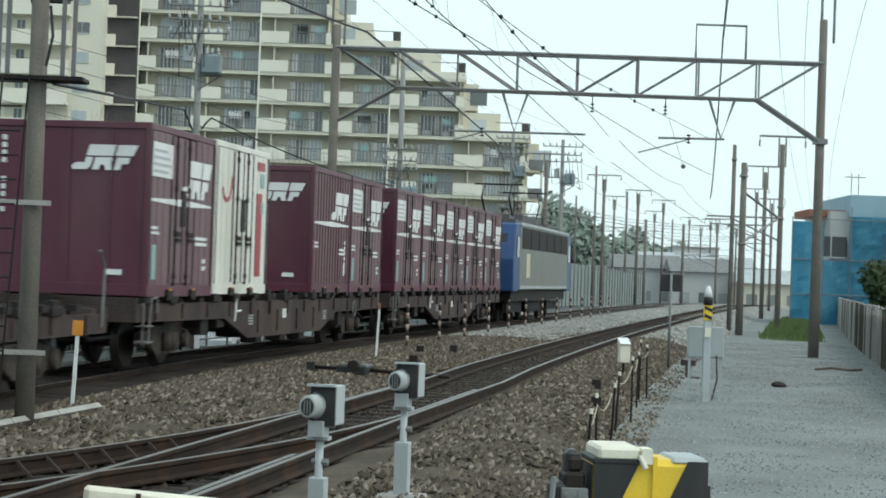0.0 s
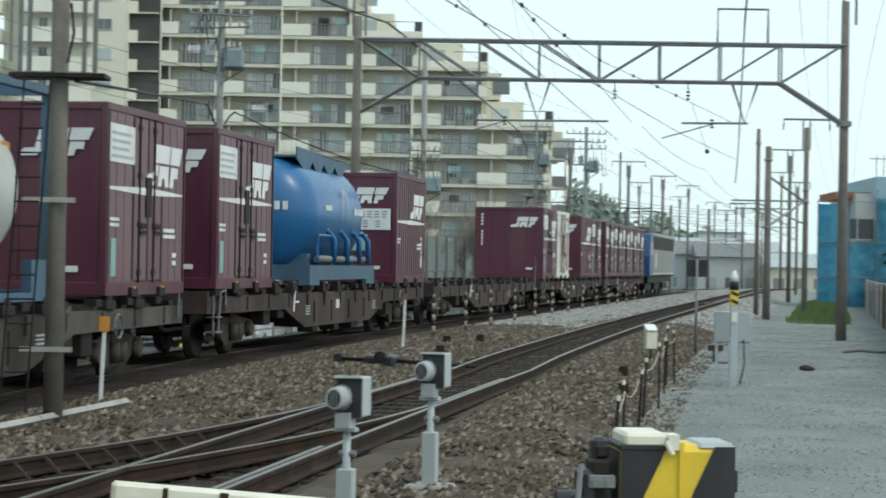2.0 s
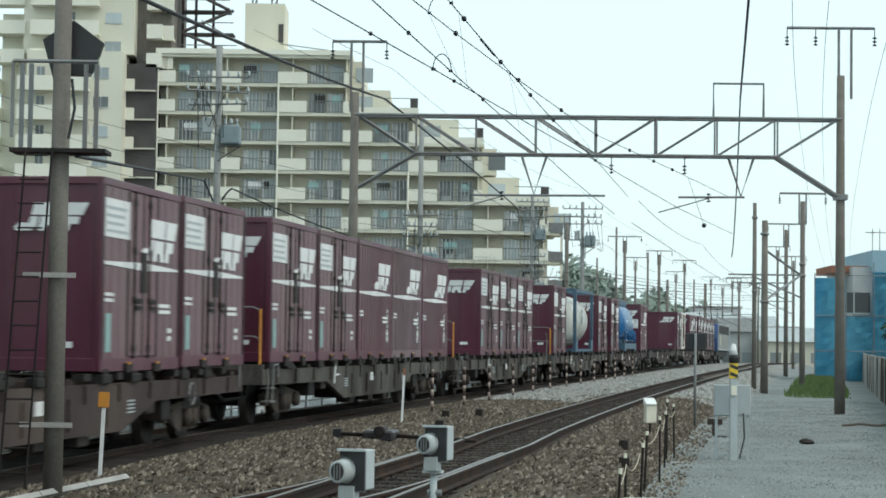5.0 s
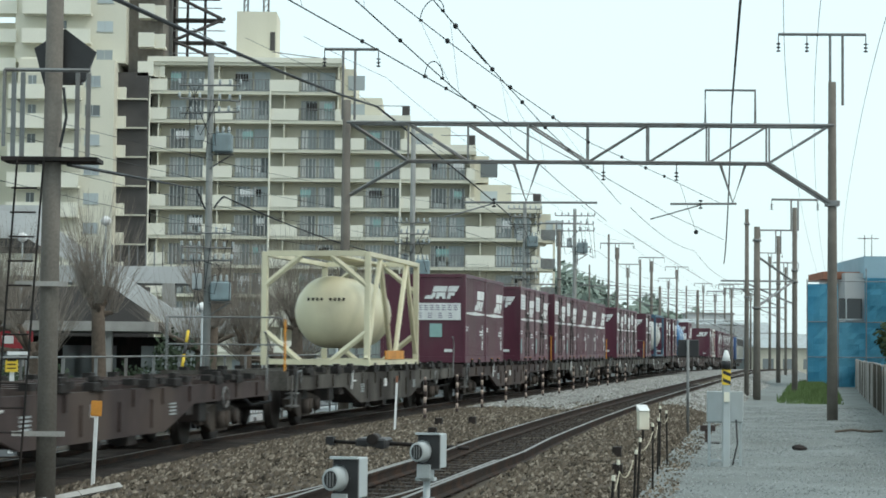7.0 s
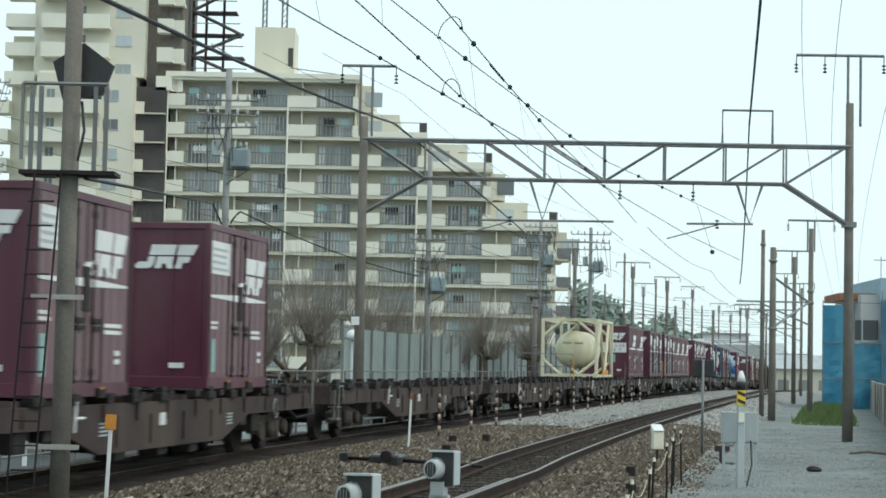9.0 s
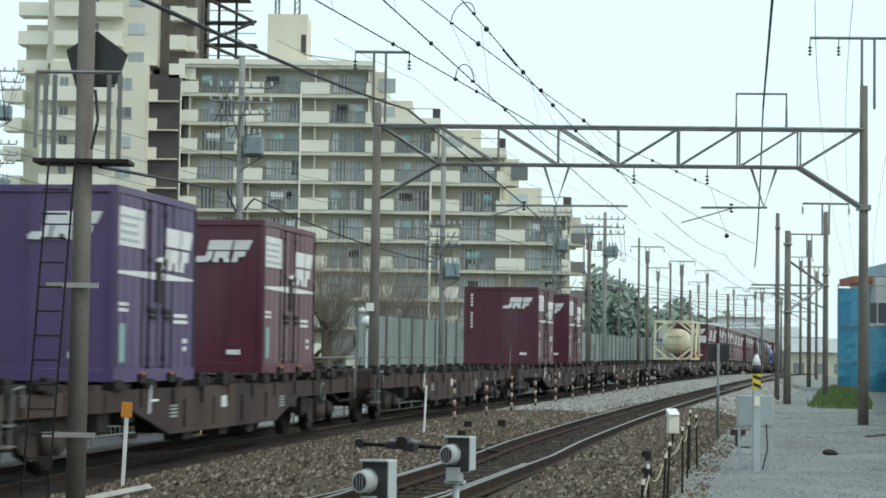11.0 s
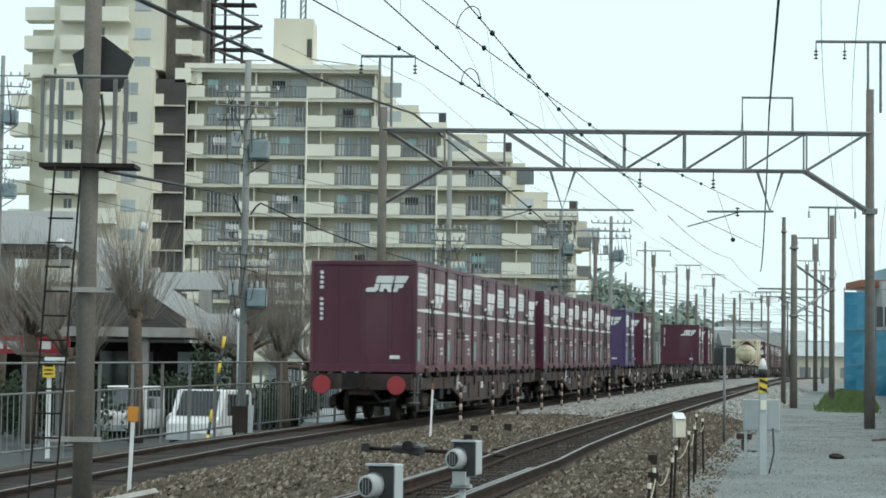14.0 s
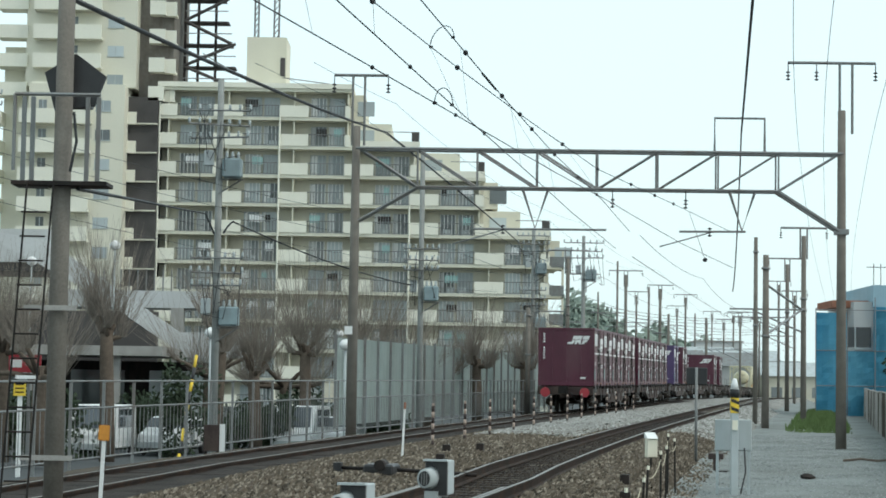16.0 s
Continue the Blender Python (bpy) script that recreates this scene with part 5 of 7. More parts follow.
utility_pole(-7.0, 63.0, 12.2, "grey street pole crowded with transformers and wires", ((11.2, 0.95), (6.6, 0.8)))
utility_pole(-0.87, 82.0, 12.2, "grey street pole with a small transformer", ((8.3, 0.7),))
utility_pole(-20.5, 88.0, 16.1, "grey street pole crowded with transformers and wires", ((15.2, 1.2), (12.0, 1.0)))
utility_pole(5.0, 112.0, 11.6, "grey street pole with crossarms and a transformer", ((11.2, 0.9), (8.2, 0.7)))
utility_pole(7.9, 114.0, 11.4, "grey street pole with crossarms and a transformer", ((11.0, 1.1),))

# ---- signal pole with its cage ----
sp = at(-7.8, 2.45, 0)
signal = thing("signal_pole", "signal on a concrete pole, seen from behind, with cage and ladder", "railway signal", pose(sp.x, sp.y, sp.z - 0.1))
part("pole", pole_mesh(0.1, 0.085, 5.6), M["pole"], signal)
bm = bmesh.new()
outline = [(-0.31, 4.63), (0.0, 4.83), (0.31, 4.6), (0.2, 4.3), (-0.2, 4.24)]
a_ = [bm.verts.new((x + 0.08, 0.14, z)) for x, z in outline]
b_ = [bm.verts.new((x + 0.08, 0.2, z)) for x, z in outline]
bm.faces.new(a_)
bm.faces.new(b_[::-1])
for i in range(5):
    bm.faces.new((a_[i], b_[i], b_[(i + 1) % 5], a_[(i + 1) % 5]))
part("backboard", bm, M["black"], signal, "black five-sided backboard")
part("lamp_hood", boxes([(-0.02, 0.22, 0.2, 0.45, 4.3, 4.62)]), M["black"], signal)
for x in (-0.42, -0.33, 0.22, 0.33):
    part("cage_bar", boxes([(x - 0.022, x + 0.022, 0.1, 0.13, 3.5, 4.38)]), M["steel"], signal)
part("platform", boxes([(-0.47, 0.48, -0.2, 0.2, 3.46, 3.5)]), M["dark"], signal, "dark grating platform")
part("cage_rail", tubes([[(-0.45, -0.2, 4.36), (0.4, -0.2, 4.36)], [(-0.45, -0.2, 3.6), (-0.45, -0.2, 4.36)]], 0.02, 5), M["steel"], signal)
for z in (2.22, 0.74):
    part("crossbar", boxes([(-0.32, 0.2, -0.13, -0.1, z, z + 0.05)]), M["concrete"], signal, "pale clamp bar")
for x in (-0.42, -0.16):
    part("ladder_rail", tubes([[(x + 0.12, -0.22, 3.5), (x - 0.05, -0.3, 0.15)]], 0.011, 5), M["dark"], signal)
for i in range(14):
    z = 0.3 + i * 0.24
    part("rung", tubes([[(-0.45 + 0.12 * z / 3.5, -0.28, z), (-0.2 + 0.12 * z / 3.5, -0.28, z)]], 0.009, 4), M["dark"], signal)
part("conduit", tubes([[(0.12, -0.1, 4.2), (0.16, -0.14, 3.9), (0.1, -0.12, 3.6)]], 0.015, 5), M["wire"], signal)

# ---- stakes, sensors and cabinets by the tracks ----


def stake(s, off, h, label, tag, tip=None):
    q = at(s, off, ground_z(off))
    o = thing("marker_stake", label, "marker stake", pose(q.x, q.y, q.z - 0.05, 0, 2, 0))
    part("post", boxes([(-0.02, 0.02, -0.02, 0.02, 0, h)]), M["white"], o)
    if tag:
        bm = bmesh.new()
        box(bm, -0.065, 0.065, -0.035, -0.02, h - 0.08, h + 0.1)
        part("tag", bm, M["orange"], o, "orange worn tag", bevel=0.01)
    if tip:
        part("tip", boxes([(-0.022, 0.022, -0.022, 0.022, h, h + 0.12)]), M["tile"], o, "faded red tip")
    return o


stake(-4.4, 1.85, 0.95, "white stake with an orange tag in the ballast", True)
stake(8.8, 3.1, 0.92, "thin white stake with a faded tip in the ballast", False, True)
first = None
for i, s in enumerate((15.0, 19.3, 23.2, 27.5, 31.6, 35.5, 39.7, 43.8, 48.1, 52.2, 55.7, 59.5, 63.2)):
    q = at(s, 2.6, ground_z(2.6) - 0.1)
    m_ = pose(q.x, q.y, q.z)
    if first is None:
        first = thing("striped_stake", "thin stake with pale pink and dark bands in a pale stone", "marker stake", m_, "striped stakes along the track")
        for k in range(8):
            part("band", tubes([[(0, 0, 0.12 * k - 0.02), (0, 0, 0.12 * (k + 1) - 0.02)]], 0.032, 8), M["brown"] if k % 2 else M["pink"], first)
        part("cap", tubes([[(0, 0, 0.94), (0, 0, 1.0)]], 0.026, 8), M["pink"], first)
        part("foot", boxes([(-0.12, 0.12, -0.1, 0.1, -0.06, 0.04)]), M["concrete"], first, "pale foot stone", bevel=0.02)
    else:
        copy_thing(first, m_)

pm = thing("point_machine", "black oily point machine with rods beside the switch", "point machine", along(3.3, 3.75, -0.07))
bm = boxes([(-0.22, 0.25, -0.3, 0.3, 0.0, 0.17)])
part("housing", bm, M["black"], pm, bevel=0.03)
bm = bmesh.new()
lathe(bm, [(-0.2, 0.08), (0.2, 0.08)], "y", 14, (0.05, -0.2, 0.16))
part("motor", bm, M["dark"], pm)
part("rod", tubes([[(-0.6, 0, 0.1), (1.0, 0.1, 0.06)]], 0.028, 8), M["dark"], pm, "dark throw rod")
part("rod", tubes([[(0.3, -0.25, 0.1), (1.5, -0.2, 0.04)]], 0.03, 8), M["dark"], pm)
part("end_cap", boxes([(-0.72, -0.6, -0.08, 0.08, 0.02, 0.18)]), M["black"], pm)
for s, o in ((11.3, 3.5), (13.0, 3.9), (7.5, 4.0), (1.0, 7.6), (4.0, 7.4)):
    jb = thing("ground_box", "small dark rusty cable box on the ballast", "cable box", along(s, o, ground_z(o)), "small boxes on the ballast")
    part("body", boxes([(-0.07, 0.07, -0.07, 0.07, -0.02, 0.16)]), M["dark"], jb, bevel=0.01)


def sensor(s, off, lens_z, label):
    q = at(s, off, 0)
    o = thing("crossing_sensor", label, "crossing sensor", pose(q.x, q.y, 0, 0, 0, -14), "sensors at the crossing")
    o.scale = (0.77, 0.85, 1)
    base = ground_z(off) + rise(s)
    bm = bmesh.new()
    box(bm, -0.02, 0.14, -0.05, 0.22, lens_z - 0.13, lens_z + 0.13)
    part("housing", bm, M["greybox"], o, bevel=0.008)
    part("back_plate", boxes([(-0.075, 0.15, -0.07, -0.052, lens_z - 0.14, lens_z + 0.135)]), M["steel"], o, "grey hood plate")
    bm = bmesh.new()
    for p0, p1 in (((-0.02, -0.26), (-0.02, -0.07)),):
        lathe(bm, [(-0.3, 0.058), (-0.3, 0.072), (-0.12, 0.072), (-0.07, 0.09)], "y", 18, (-0.02, 0, lens_z))
    part("barrel", bm, M["greybox"], o, "ribbed grey lens barrel")
    bm = bmesh.new()
    lathe(bm, [(-0.303, 0.055), (-0.301, 0.056)], "y", 18, (-0.02, 0, lens_z))
    part("lens", bm, M["black"], o, "dark slotted lens")
    for dx in (-0.025, 0.0, 0.025):
        part("slat", boxes([(-0.02 + dx - 0.004, -0.02 + dx + 0.004, -0.312, -0.304, lens_z - 0.045, lens_z + 0.045)]), M["steel"], o)
    part("hood", boxes([(-0.085, 0.155, -0.13, -0.07, lens_z + 0.125, lens_z + 0.14)]), M["greybox"], o, "grey hood edge")
    part("shade_plate", boxes([(-0.07, 0.145, -0.078, -0.0705, lens_z - 0.13, lens_z + 0.124)]), M["black"], o, "black plate behind the lens")
    part("bracket", boxes([(-0.07, 0.06, -0.12, 0.05, lens_z - 0.2, lens_z - 0.1), (-0.1, 0.09, -0.06, 0.04, lens_z - 0.225, lens_z - 0.2)]), M["greybox"], o)
    part("post", tubes([[(0, 0, base), (0, 0, lens_z - 0.2)]], 0.034, 10), M["greybox"], o)
    part("knob", tubes([[(-0.06, 0, lens_z - 0.37), (0.08, 0, lens_z - 0.37)]], 0.025, 6), M["steel"], o)
    part("sleeve", boxes([(-0.07, 0.07, -0.06, 0.06, base, lens_z - 0.47)]), M["greybox"], o, "square grey sleeve", bevel=0.006)
    part("footing", boxes([(-0.22, 0.22, -0.2, 0.2, base - 0.2, base + 0.03)]), M["concrete"], o, "mossy concrete footing", bevel=0.02)
    return o


sensor(-12.0, 6.86, 0.575, "grey crossing sensor on a post in a concrete footing")
sensor(-14.27, 6.63, 0.49, "grey crossing sensor head on a square post")
sensor(-12.0, 1.95, 0.62, "small grey sensor head on a white post between the tracks")


# grey cabinet with its striped lamp post
q = at(7.2, 8.98, -0.5)
cab_ = thing("equipment_cabinet", "grey equipment cabinet on legs beside the path", "cabinet", pose(q.x, q.y, q.z, 0, 0, -6))
part("body", boxes([(-0.3, 0.3, -0.1, 0.12, 0.75, 1.27)]), M["greybox"], cab_, bevel=0.01)
part("door", boxes([(-0.28, -0.04, -0.115, -0.1, 0.77, 1.25)]), M["greybox"], cab_)
part("door", boxes([(0.04, 0.28, -0.115, -0.1, 0.77, 1.25)]), M["greybox"], cab_)
for x in (-0.28, 0.24):
    for y in (-0.08, 0.08):
        part("leg", boxes([(x, x + 0.04, y, y + 0.03, -0.05, 0.75)]), M["greybox"], cab_)
part("rail", boxes([(-0.24, 0.24, -0.08, -0.05, 0.1, 0.14)]), M["greybox"], cab_)
part("conduit", tubes([[(0.18, -0.12, 0.8), (0.2, -0.16, 0.4), (0.12, -0.14, 0.05)]], 0.014, 6), M["black"], cab_, "black cable")
lp = thing("lamp_post", "grey post with a white cone lamp over yellow and black bands", "lamp post", pose(q.x - 0.02, q.y - 0.28, q.z))
part("post", boxes([(-0.06, 0.06, -0.05, 0.05, -0.05, 1.38)]), M["greybox"], lp, bevel=0.008)
part("band", boxes([(-0.065, 0.065, -0.06, 0.06, 1.38, 1.63)]), M["yellow"], lp, "yellow block")
for k in range(2):
    bm = bmesh.new()
    z_ = 1.385 + 0.13 * k
    vs = [bm.verts.new((x, y, z)) for y in (-0.064, -0.0605) for x, z in ((-0.064, z_ + 0.05), (0.064, z_), (0.064, z_ + 0.055), (-0.064, z_ + 0.105))]
    for f in ((0, 1, 2, 3), (7, 6, 5, 4), (0, 4, 5, 1), (1, 5, 6, 2), (2, 6, 7, 3), (3, 7, 4, 0)):
        bm.faces.new([vs[i] for i in f])
    part("stripe", bm, M["black"], lp, "black diagonal stripe")
bm = bmesh.new()
lathe(bm, [(1.63, 0.075), (1.75, 0.08), (1.77, 0.07)], "z", 16)
part("lamp_base", bm, M["black"], lp)
bm = bmesh.new()
lathe(bm, [(1.77, 0.075), (1.86, 0.055), (1.94, 0.03), (1.95, 0.015)], "z", 16)
part("cone", bm, M["white"], lp, "white translucent cone lamp")
part("switch_box", boxes([(-0.045, 0.045, -0.08, -0.05, 1.1, 1.26)]), M["ivory"], lp, "small pale switch box")

q = at(10.0, 7.46, ground_z(7.46))
wb = thing("relay_box", "small white box on a thin post beside the ballast", "relay box", pose(q.x, q.y, q.z, 0, 0, 12))
part("post", tubes([[(0, 0, -0.05), (0, 0, 0.24)]], 0.022, 8), M["dark"], wb)
part("box", boxes([(-0.1, 0.1, -0.07, 0.07, 0.2, 0.54)]), M["ivory"], wb, bevel=0.012)
bm = bmesh.new()
prism(bm, [(-0.1, 0.54), (0.1, 0.54), (0.1, 0.65)], -0.1, 0.1)
part("roof", bm, M["white"], wb, "slanted white lid")

q = at(17.7, 7.95, ground_z(7.95))
rs = thing("repeater_signal", "black two-lamp signal seen from behind on a thin post", "railway signal", pose(q.x, q.y, q.z - 0.05, 0, 0, -6))
part("post", tubes([[(0, 0, 0), (0, 0, 2.1)]], 0.03, 8), M["steel"], rs)
part("head", boxes([(-0.22, 0.24, 0.04, 0.2, 1.72, 2.1)]), M["black"], rs, "black double head", bevel=0.02)
part("visor", boxes([(-0.2, -0.02, 0.2, 0.36, 1.98, 2.02), (0.04, 0.22, 0.2, 0.36, 1.98, 2.02)]), M["black"], rs)
ft = thing("anchor_block", "rusty steel anchor on a dark slab by the path", "anchor", along(15.5, 8.35, -0.5))
part("slab", boxes([(-0.3, 0.35, -0.25, 0.25, -0.03, 0.05)]), M["dark"], ft)
part("stem", boxes([(0.05, 0.16, -0.05, 0.06, 0.05, 0.28), (-0.05, 0.26, -0.05, 0.06, 0.28, 0.4)]), M["brown"], ft, bevel=0.01)
st = thing("stone", "dark stone lying on the gravel path", "stone", along(13.0, 10.3, -0.5))
bm = bmesh.new()
bmesh.ops.create_icosphere(bm, subdivisions=2, radius=0.12)
for v in bm.verts:
    v.co = Vector((v.co.x * 1.3, v.co.y, v.co.z * 0.55 + 0.08)) * (1 + 0.2 * noise.noise(v.co * 9))
part("rock", bm, M["dark"], st)
st2 = thing("driftwood", "dark branch lying on the gravel path", "branch", along(22.0, 11.7, -0.46))
part("stick", tubes([[(-0.5, 0, 0.02), (-0.1, 0.1, 0.06), (0.3, 0, 0.03), (0.6, 0.15, 0.05)]], 0.03, 6), M["bark"], st2)

# stakes with a rope along the path's edge
tops = []
for i, (s, o, h) in enumerate(((-7.5, 8.0, 0.75), (-5.6, 8.0, 0.78), (-3.6, 8.05, 0.8), (-1.6, 8.0, 0.82), (0.6, 8.1, 0.95), (3.2, 8.05, 0.9), (5.0, 8.0, 1.0), (6.0, 8.08, 0.92))):
    q = at(s, o, ground_z(o))
    r_ = thing("fence_stake", "thin dark stake holding a rope at the path's edge", "stake", pose(q.x, q.y, q.z - 0.08, random.uniform(-3, 3), random.uniform(-3, 3)), "rope stakes along the path")
    part("rod", tubes([[(0, 0, 0), (0, 0, h)]], 0.016, 6), M["dark"], r_)
    part("cap", tubes([[(0, 0, h), (0, 0, h + 0.05)]], 0.02, 6), M["ivory"], r_, "pale cap")
    tops.append(Vector((q.x, q.y, q.z + h - 0.15)))
rope = thing("rope", "pale sagging rope strung between the stakes", "rope")
bm = bmesh.new()
for a0, a1 in zip(tops, tops[1:]):
    tube(bm, [a0.lerp(a1, f) - Vector((0, 0, 0.5 * f * (1 - f))) for f in (0, 0.2, 0.4, 0.6, 0.8, 1)], 0.007, 5)
pieces("strand", bm, M["rope"], rope)

# ---- the crossing's barrier machine and guard beam, close to the camera ----
bmc = thing("barrier_machine", "yellow and black striped barrier machine at the crossing", "barrier machine", pose(1.1, 9.5, -0.75, 0, 0, 4))
W0, W1, ZT = -0.24, 0.3, 1.27
bm = boxes([(W0, W1, -0.12, 0.25, 0.0, ZT)])
part("housing", bm, M["yellow"], bmc, bevel=0.03)


def stripe_x(x0, x1, label):
    bm = bmesh.new()
    lo, hi = 0.05, ZT - 0.004
    k = 0.46
    n_ = 10
    for i in range(n_):
        za, zb = lo + (hi - lo) * i / n_, lo + (hi - lo) * (i + 1) / n_
        c = []
        for xx, zz in ((x0 + k * (za - hi), za), (x1 + k * (za - hi), za), (x1 + k * (zb - hi), zb), (x0 + k * (zb - hi), zb)):
            c.append((min(max(xx, W0 + 0.004), W1 - 0.004), zz))
        if c[1][0] - c[0][0] < 0.004:
            continue
        vs = [bm.verts.new((x, -0.1235, z)) for x, z in c]
        bm.faces.new(vs)
    part("stripe", bm, M["black"], bmc, label)


stripe_x(-0.95, -0.02, "black diagonal stripe")
stripe_x(0.2, 0.6, "black diagonal stripe")
part("hood", boxes([(W0 - 0.005, -0.03, -0.128, 0.24, ZT - 0.03, ZT + 0.006)]), M["black"], bmc, "black hood under the lid", bevel=0.01)
part("side_plate", boxes([(W0 - 0.006, W0 - 0.001, -0.11, 0.24, 0.05, ZT - 0.03)]), M["black"], bmc, "black side")
part("cap", boxes([(-0.22, -0.02, -0.13, 0.26, ZT - 0.01, ZT + 0.055)]), M["ivory"], bmc, "ivory lid", bevel=0.015)
part("lid", boxes([(0.12, 0.3, -0.115, 0.25, ZT - 0.03, ZT + 0.012)]), M["greybox"], bmc, "grey rounded lid edge", bevel=0.02)
part("mechanism", boxes([(-0.37, -0.27, -0.1, 0.1, 1.0, 1.2), (-0.35, -0.28, -0.08, 0.02, 1.2, 1.27)]), M["dark"], bmc, "dark arm gear", bevel=0.015)
part("clamp_plate", boxes([(-0.385, -0.26, -0.125, -0.105, 1.07, 1.13)]), M["steel"], bmc, "steel clamp plate", bevel=0.004)
for x_ in (-0.36, -0.3):
    part("bolt", tubes([[(x_, -0.14, 1.1), (x_, -0.12, 1.1)]], 0.012, 6), M["steel"], bmc)
part("lid_hook", tubes([[(-0.03, -0.14, ZT + 0.02), (0.0, -0.15, ZT - 0.04)]], 0.014, 6), M["ivory"], bmc)
part("seam", boxes([(0.035, 0.055, -0.135, -0.118, 0.3, ZT + 0.015)]), M["yellow"], bmc)
part("latch", boxes([(-0.02, 0.03, -0.15, 0.0, ZT - 0.02, ZT + 0.05)]), M["ivory"], bmc)
part("handle", boxes([(0.02, 0.18, -0.17, -0.12, 0.91, 0.95)]), M["black"], bmc, "black handle")
part("hinge", boxes([(0.3, 0.325, -0.05, 0.0, 1.05, 1.15)]), M["black"], bmc)
part("arm_bracket", boxes([(-0.42, -0.26, -0.1, 0.12, 0.85, 1.15), (-0.36, -0.29, -0.06, 0.06, 1.13, 1.3), (-0.46, -0.4, -0.12, 0.0, 0.8, 1.05)]), M["black"], bmc, "black arm mechanism", bevel=0.02)
bm = bmesh.new()
lathe(bm, [(-0.52, 0.1), (-0.3, 0.11)], "x", 16, (0, -0.02, 0.95))
part("pivot", bm, M["black"], bmc)
part("arm", tubes([[(-0.46, -0.14, 0.93), (-0.5, -0.9, 0.84)]], 0.045, 10), M["yellow"], bmc, "yellow barrier arm stub")
part("link", tubes([[(-0.42, -0.12, 1.18), (-0.44, -0.16, 0.98)]], 0.014, 6), M["steel"], bmc)
gb = thing("guard_beam", "white painted steel guard beam with rust stains", "guard beam", pose(0, 0, 0))
bm = bmesh.new()
prism(bm, [(-0.05, 0.35), (0.05, 0.35), (0.05, 0.1), (-0.05, 0.1)], -1.29, 0.05)
o_ = part("beam", bm, M["ivory"], gb, bevel=0.012)
o_.matrix_local = pose(0, 8.15, 0, 0, 5.2, 14)
for x in (-1.0, -0.25):
    z_ = 0.3
    part("post", boxes([(x - 0.05, x + 0.05, 8.15 + x * 0.25 + 0.12, 8.15 + x * 0.25 + 0.2, -0.75, 0.3 - 0.09 * x - 0.15)]), M["ivory"], gb)

for x, w_, h_ in ((-1.1, 0.02, 0.18), (-0.88, 0.035, 0.22), (-0.62, 0.03, 0.12), (-0.5, 0.015, 0.2), (-0.3, 0.04, 0.16), (-0.08, 0.03, 0.2)):
    bm = bmesh.new()
    prism(bm, [(-0.054, 0.345), (-0.051, 0.345), (-0.051, 0.345 - h_), (-0.054, 0.345 - h_)], x, x + w_)
    part("rust_streak", bm, M["rail"], gb, "brown rust streak").matrix_local = pose(0, 8.15, 0, 0, 5.2, 14)
trough = thing("cable_trough", "pale concrete cable trough lying in the ballast", "cable trough")
for k in range(9):
    a, b = at(-17 + 1.25 * k, 2.05 + 0.06 * k, 0.0), at(-17 + 1.25 * (k + 1) - 0.03, 2.05 + 0.06 * (k + 1), 0.0)
    part("slab", tubes([[a, b]], 0.045, 4), M["concrete"], trough)

# ---- fences ----


def bar_fence(s0, s1, off, base, h, label):
    f = thing("railing_fence", label, "fence")
    n_ = int((s1 - s0) / 2.0)
    for i in range(n_ + 1):
        q = at(s0 + (s1 - s0) * i / n_, off, base)
        part("post", boxes([(q.x - 0.03, q.x + 0.03, q.y - 0.03, q.y + 0.03, q.z - 0.1, q.z + h)]), M["steel"], f)
    for z in (h, h - 0.55, 0.12):
        for i in range(n_):
            part("rail", tubes([[at(s0 + (s1 - s0) * i / n_, off, base + z), at(s0 + (s1 - s0) * (i + 1) / n_, off, base + z)]], 0.022, 5), M["steel"], f)
    bm = bmesh.new()
    for s in np.arange(s0, s1, 0.28):
        q = at(s, off, base)
        box(bm, q.x - 0.008, q.x + 0.008, q.y - 0.008, q.y + 0.008, q.z + 0.12, q.z + h - 0.55)
    tagged(part("baluster", bm, M["steel"], f), kind="stuff")
    return f


bar_fence(-2, 96, -4.25, -0.5, 1.7, "grey steel railing fence along the railway")
cf = thing("panel_fence", "tall pale green corrugated panel fence behind the railing", "fence")
for i in range(62):
    s = 46 + i * 2.4
    bm = bmesh.new()
    lo = [bm.verts.new(at(s + 0.15 * k, -6.8 + (0.05 if k % 4 in (1, 2) else 0.0), -0.5)) for k in range(17)]
    hi = [bm.verts.new(v.co + Vector((0, 0, 3.25))) for v in lo]
    for k in range(16):
        bm.faces.new((lo[k], lo[k + 1], hi[k + 1], hi[k]))
    bmesh.ops.solidify(bm, geom=bm.faces[:], thickness=0.02)
    part("panel", bm, M["fencegreen"], cf)
    q = at(s, -6.75, -0.5)
    part("post", boxes([(q.x - 0.05, q.x + 0.05, q.y - 0.05, q.y + 0.05, q.z - 0.1, q.z + 3.35)]), M["steel"], cf)

wf = thing("picket_fence", "weathered fence of leaning thin poles with a top rail", "fence")
rngf = random.Random(5)
tops = []
for s in np.arange(5, 92, 0.95):
    q = at(s, 12.9, -0.55)
    lean = rngf.uniform(-0.12, 0.25)
    h = 1.58 + rngf.uniform(-0.04, 0.04)
    part("picket", tubes([[q, q + Vector((lean * 0.3, lean, h))]], 0.02 if rngf.random() < 0.6 else 0.03, 5), M["concrete"] if rngf.random() < 0.6 else M["wood"], wf)
    tops.append(q + Vector((lean * 0.3, lean, h)))
pieces("top_rail", tubes([tops[i:i + 8] for i in range(0, len(tops) - 7, 7)], 0.025, 5), M["concrete"], wf)
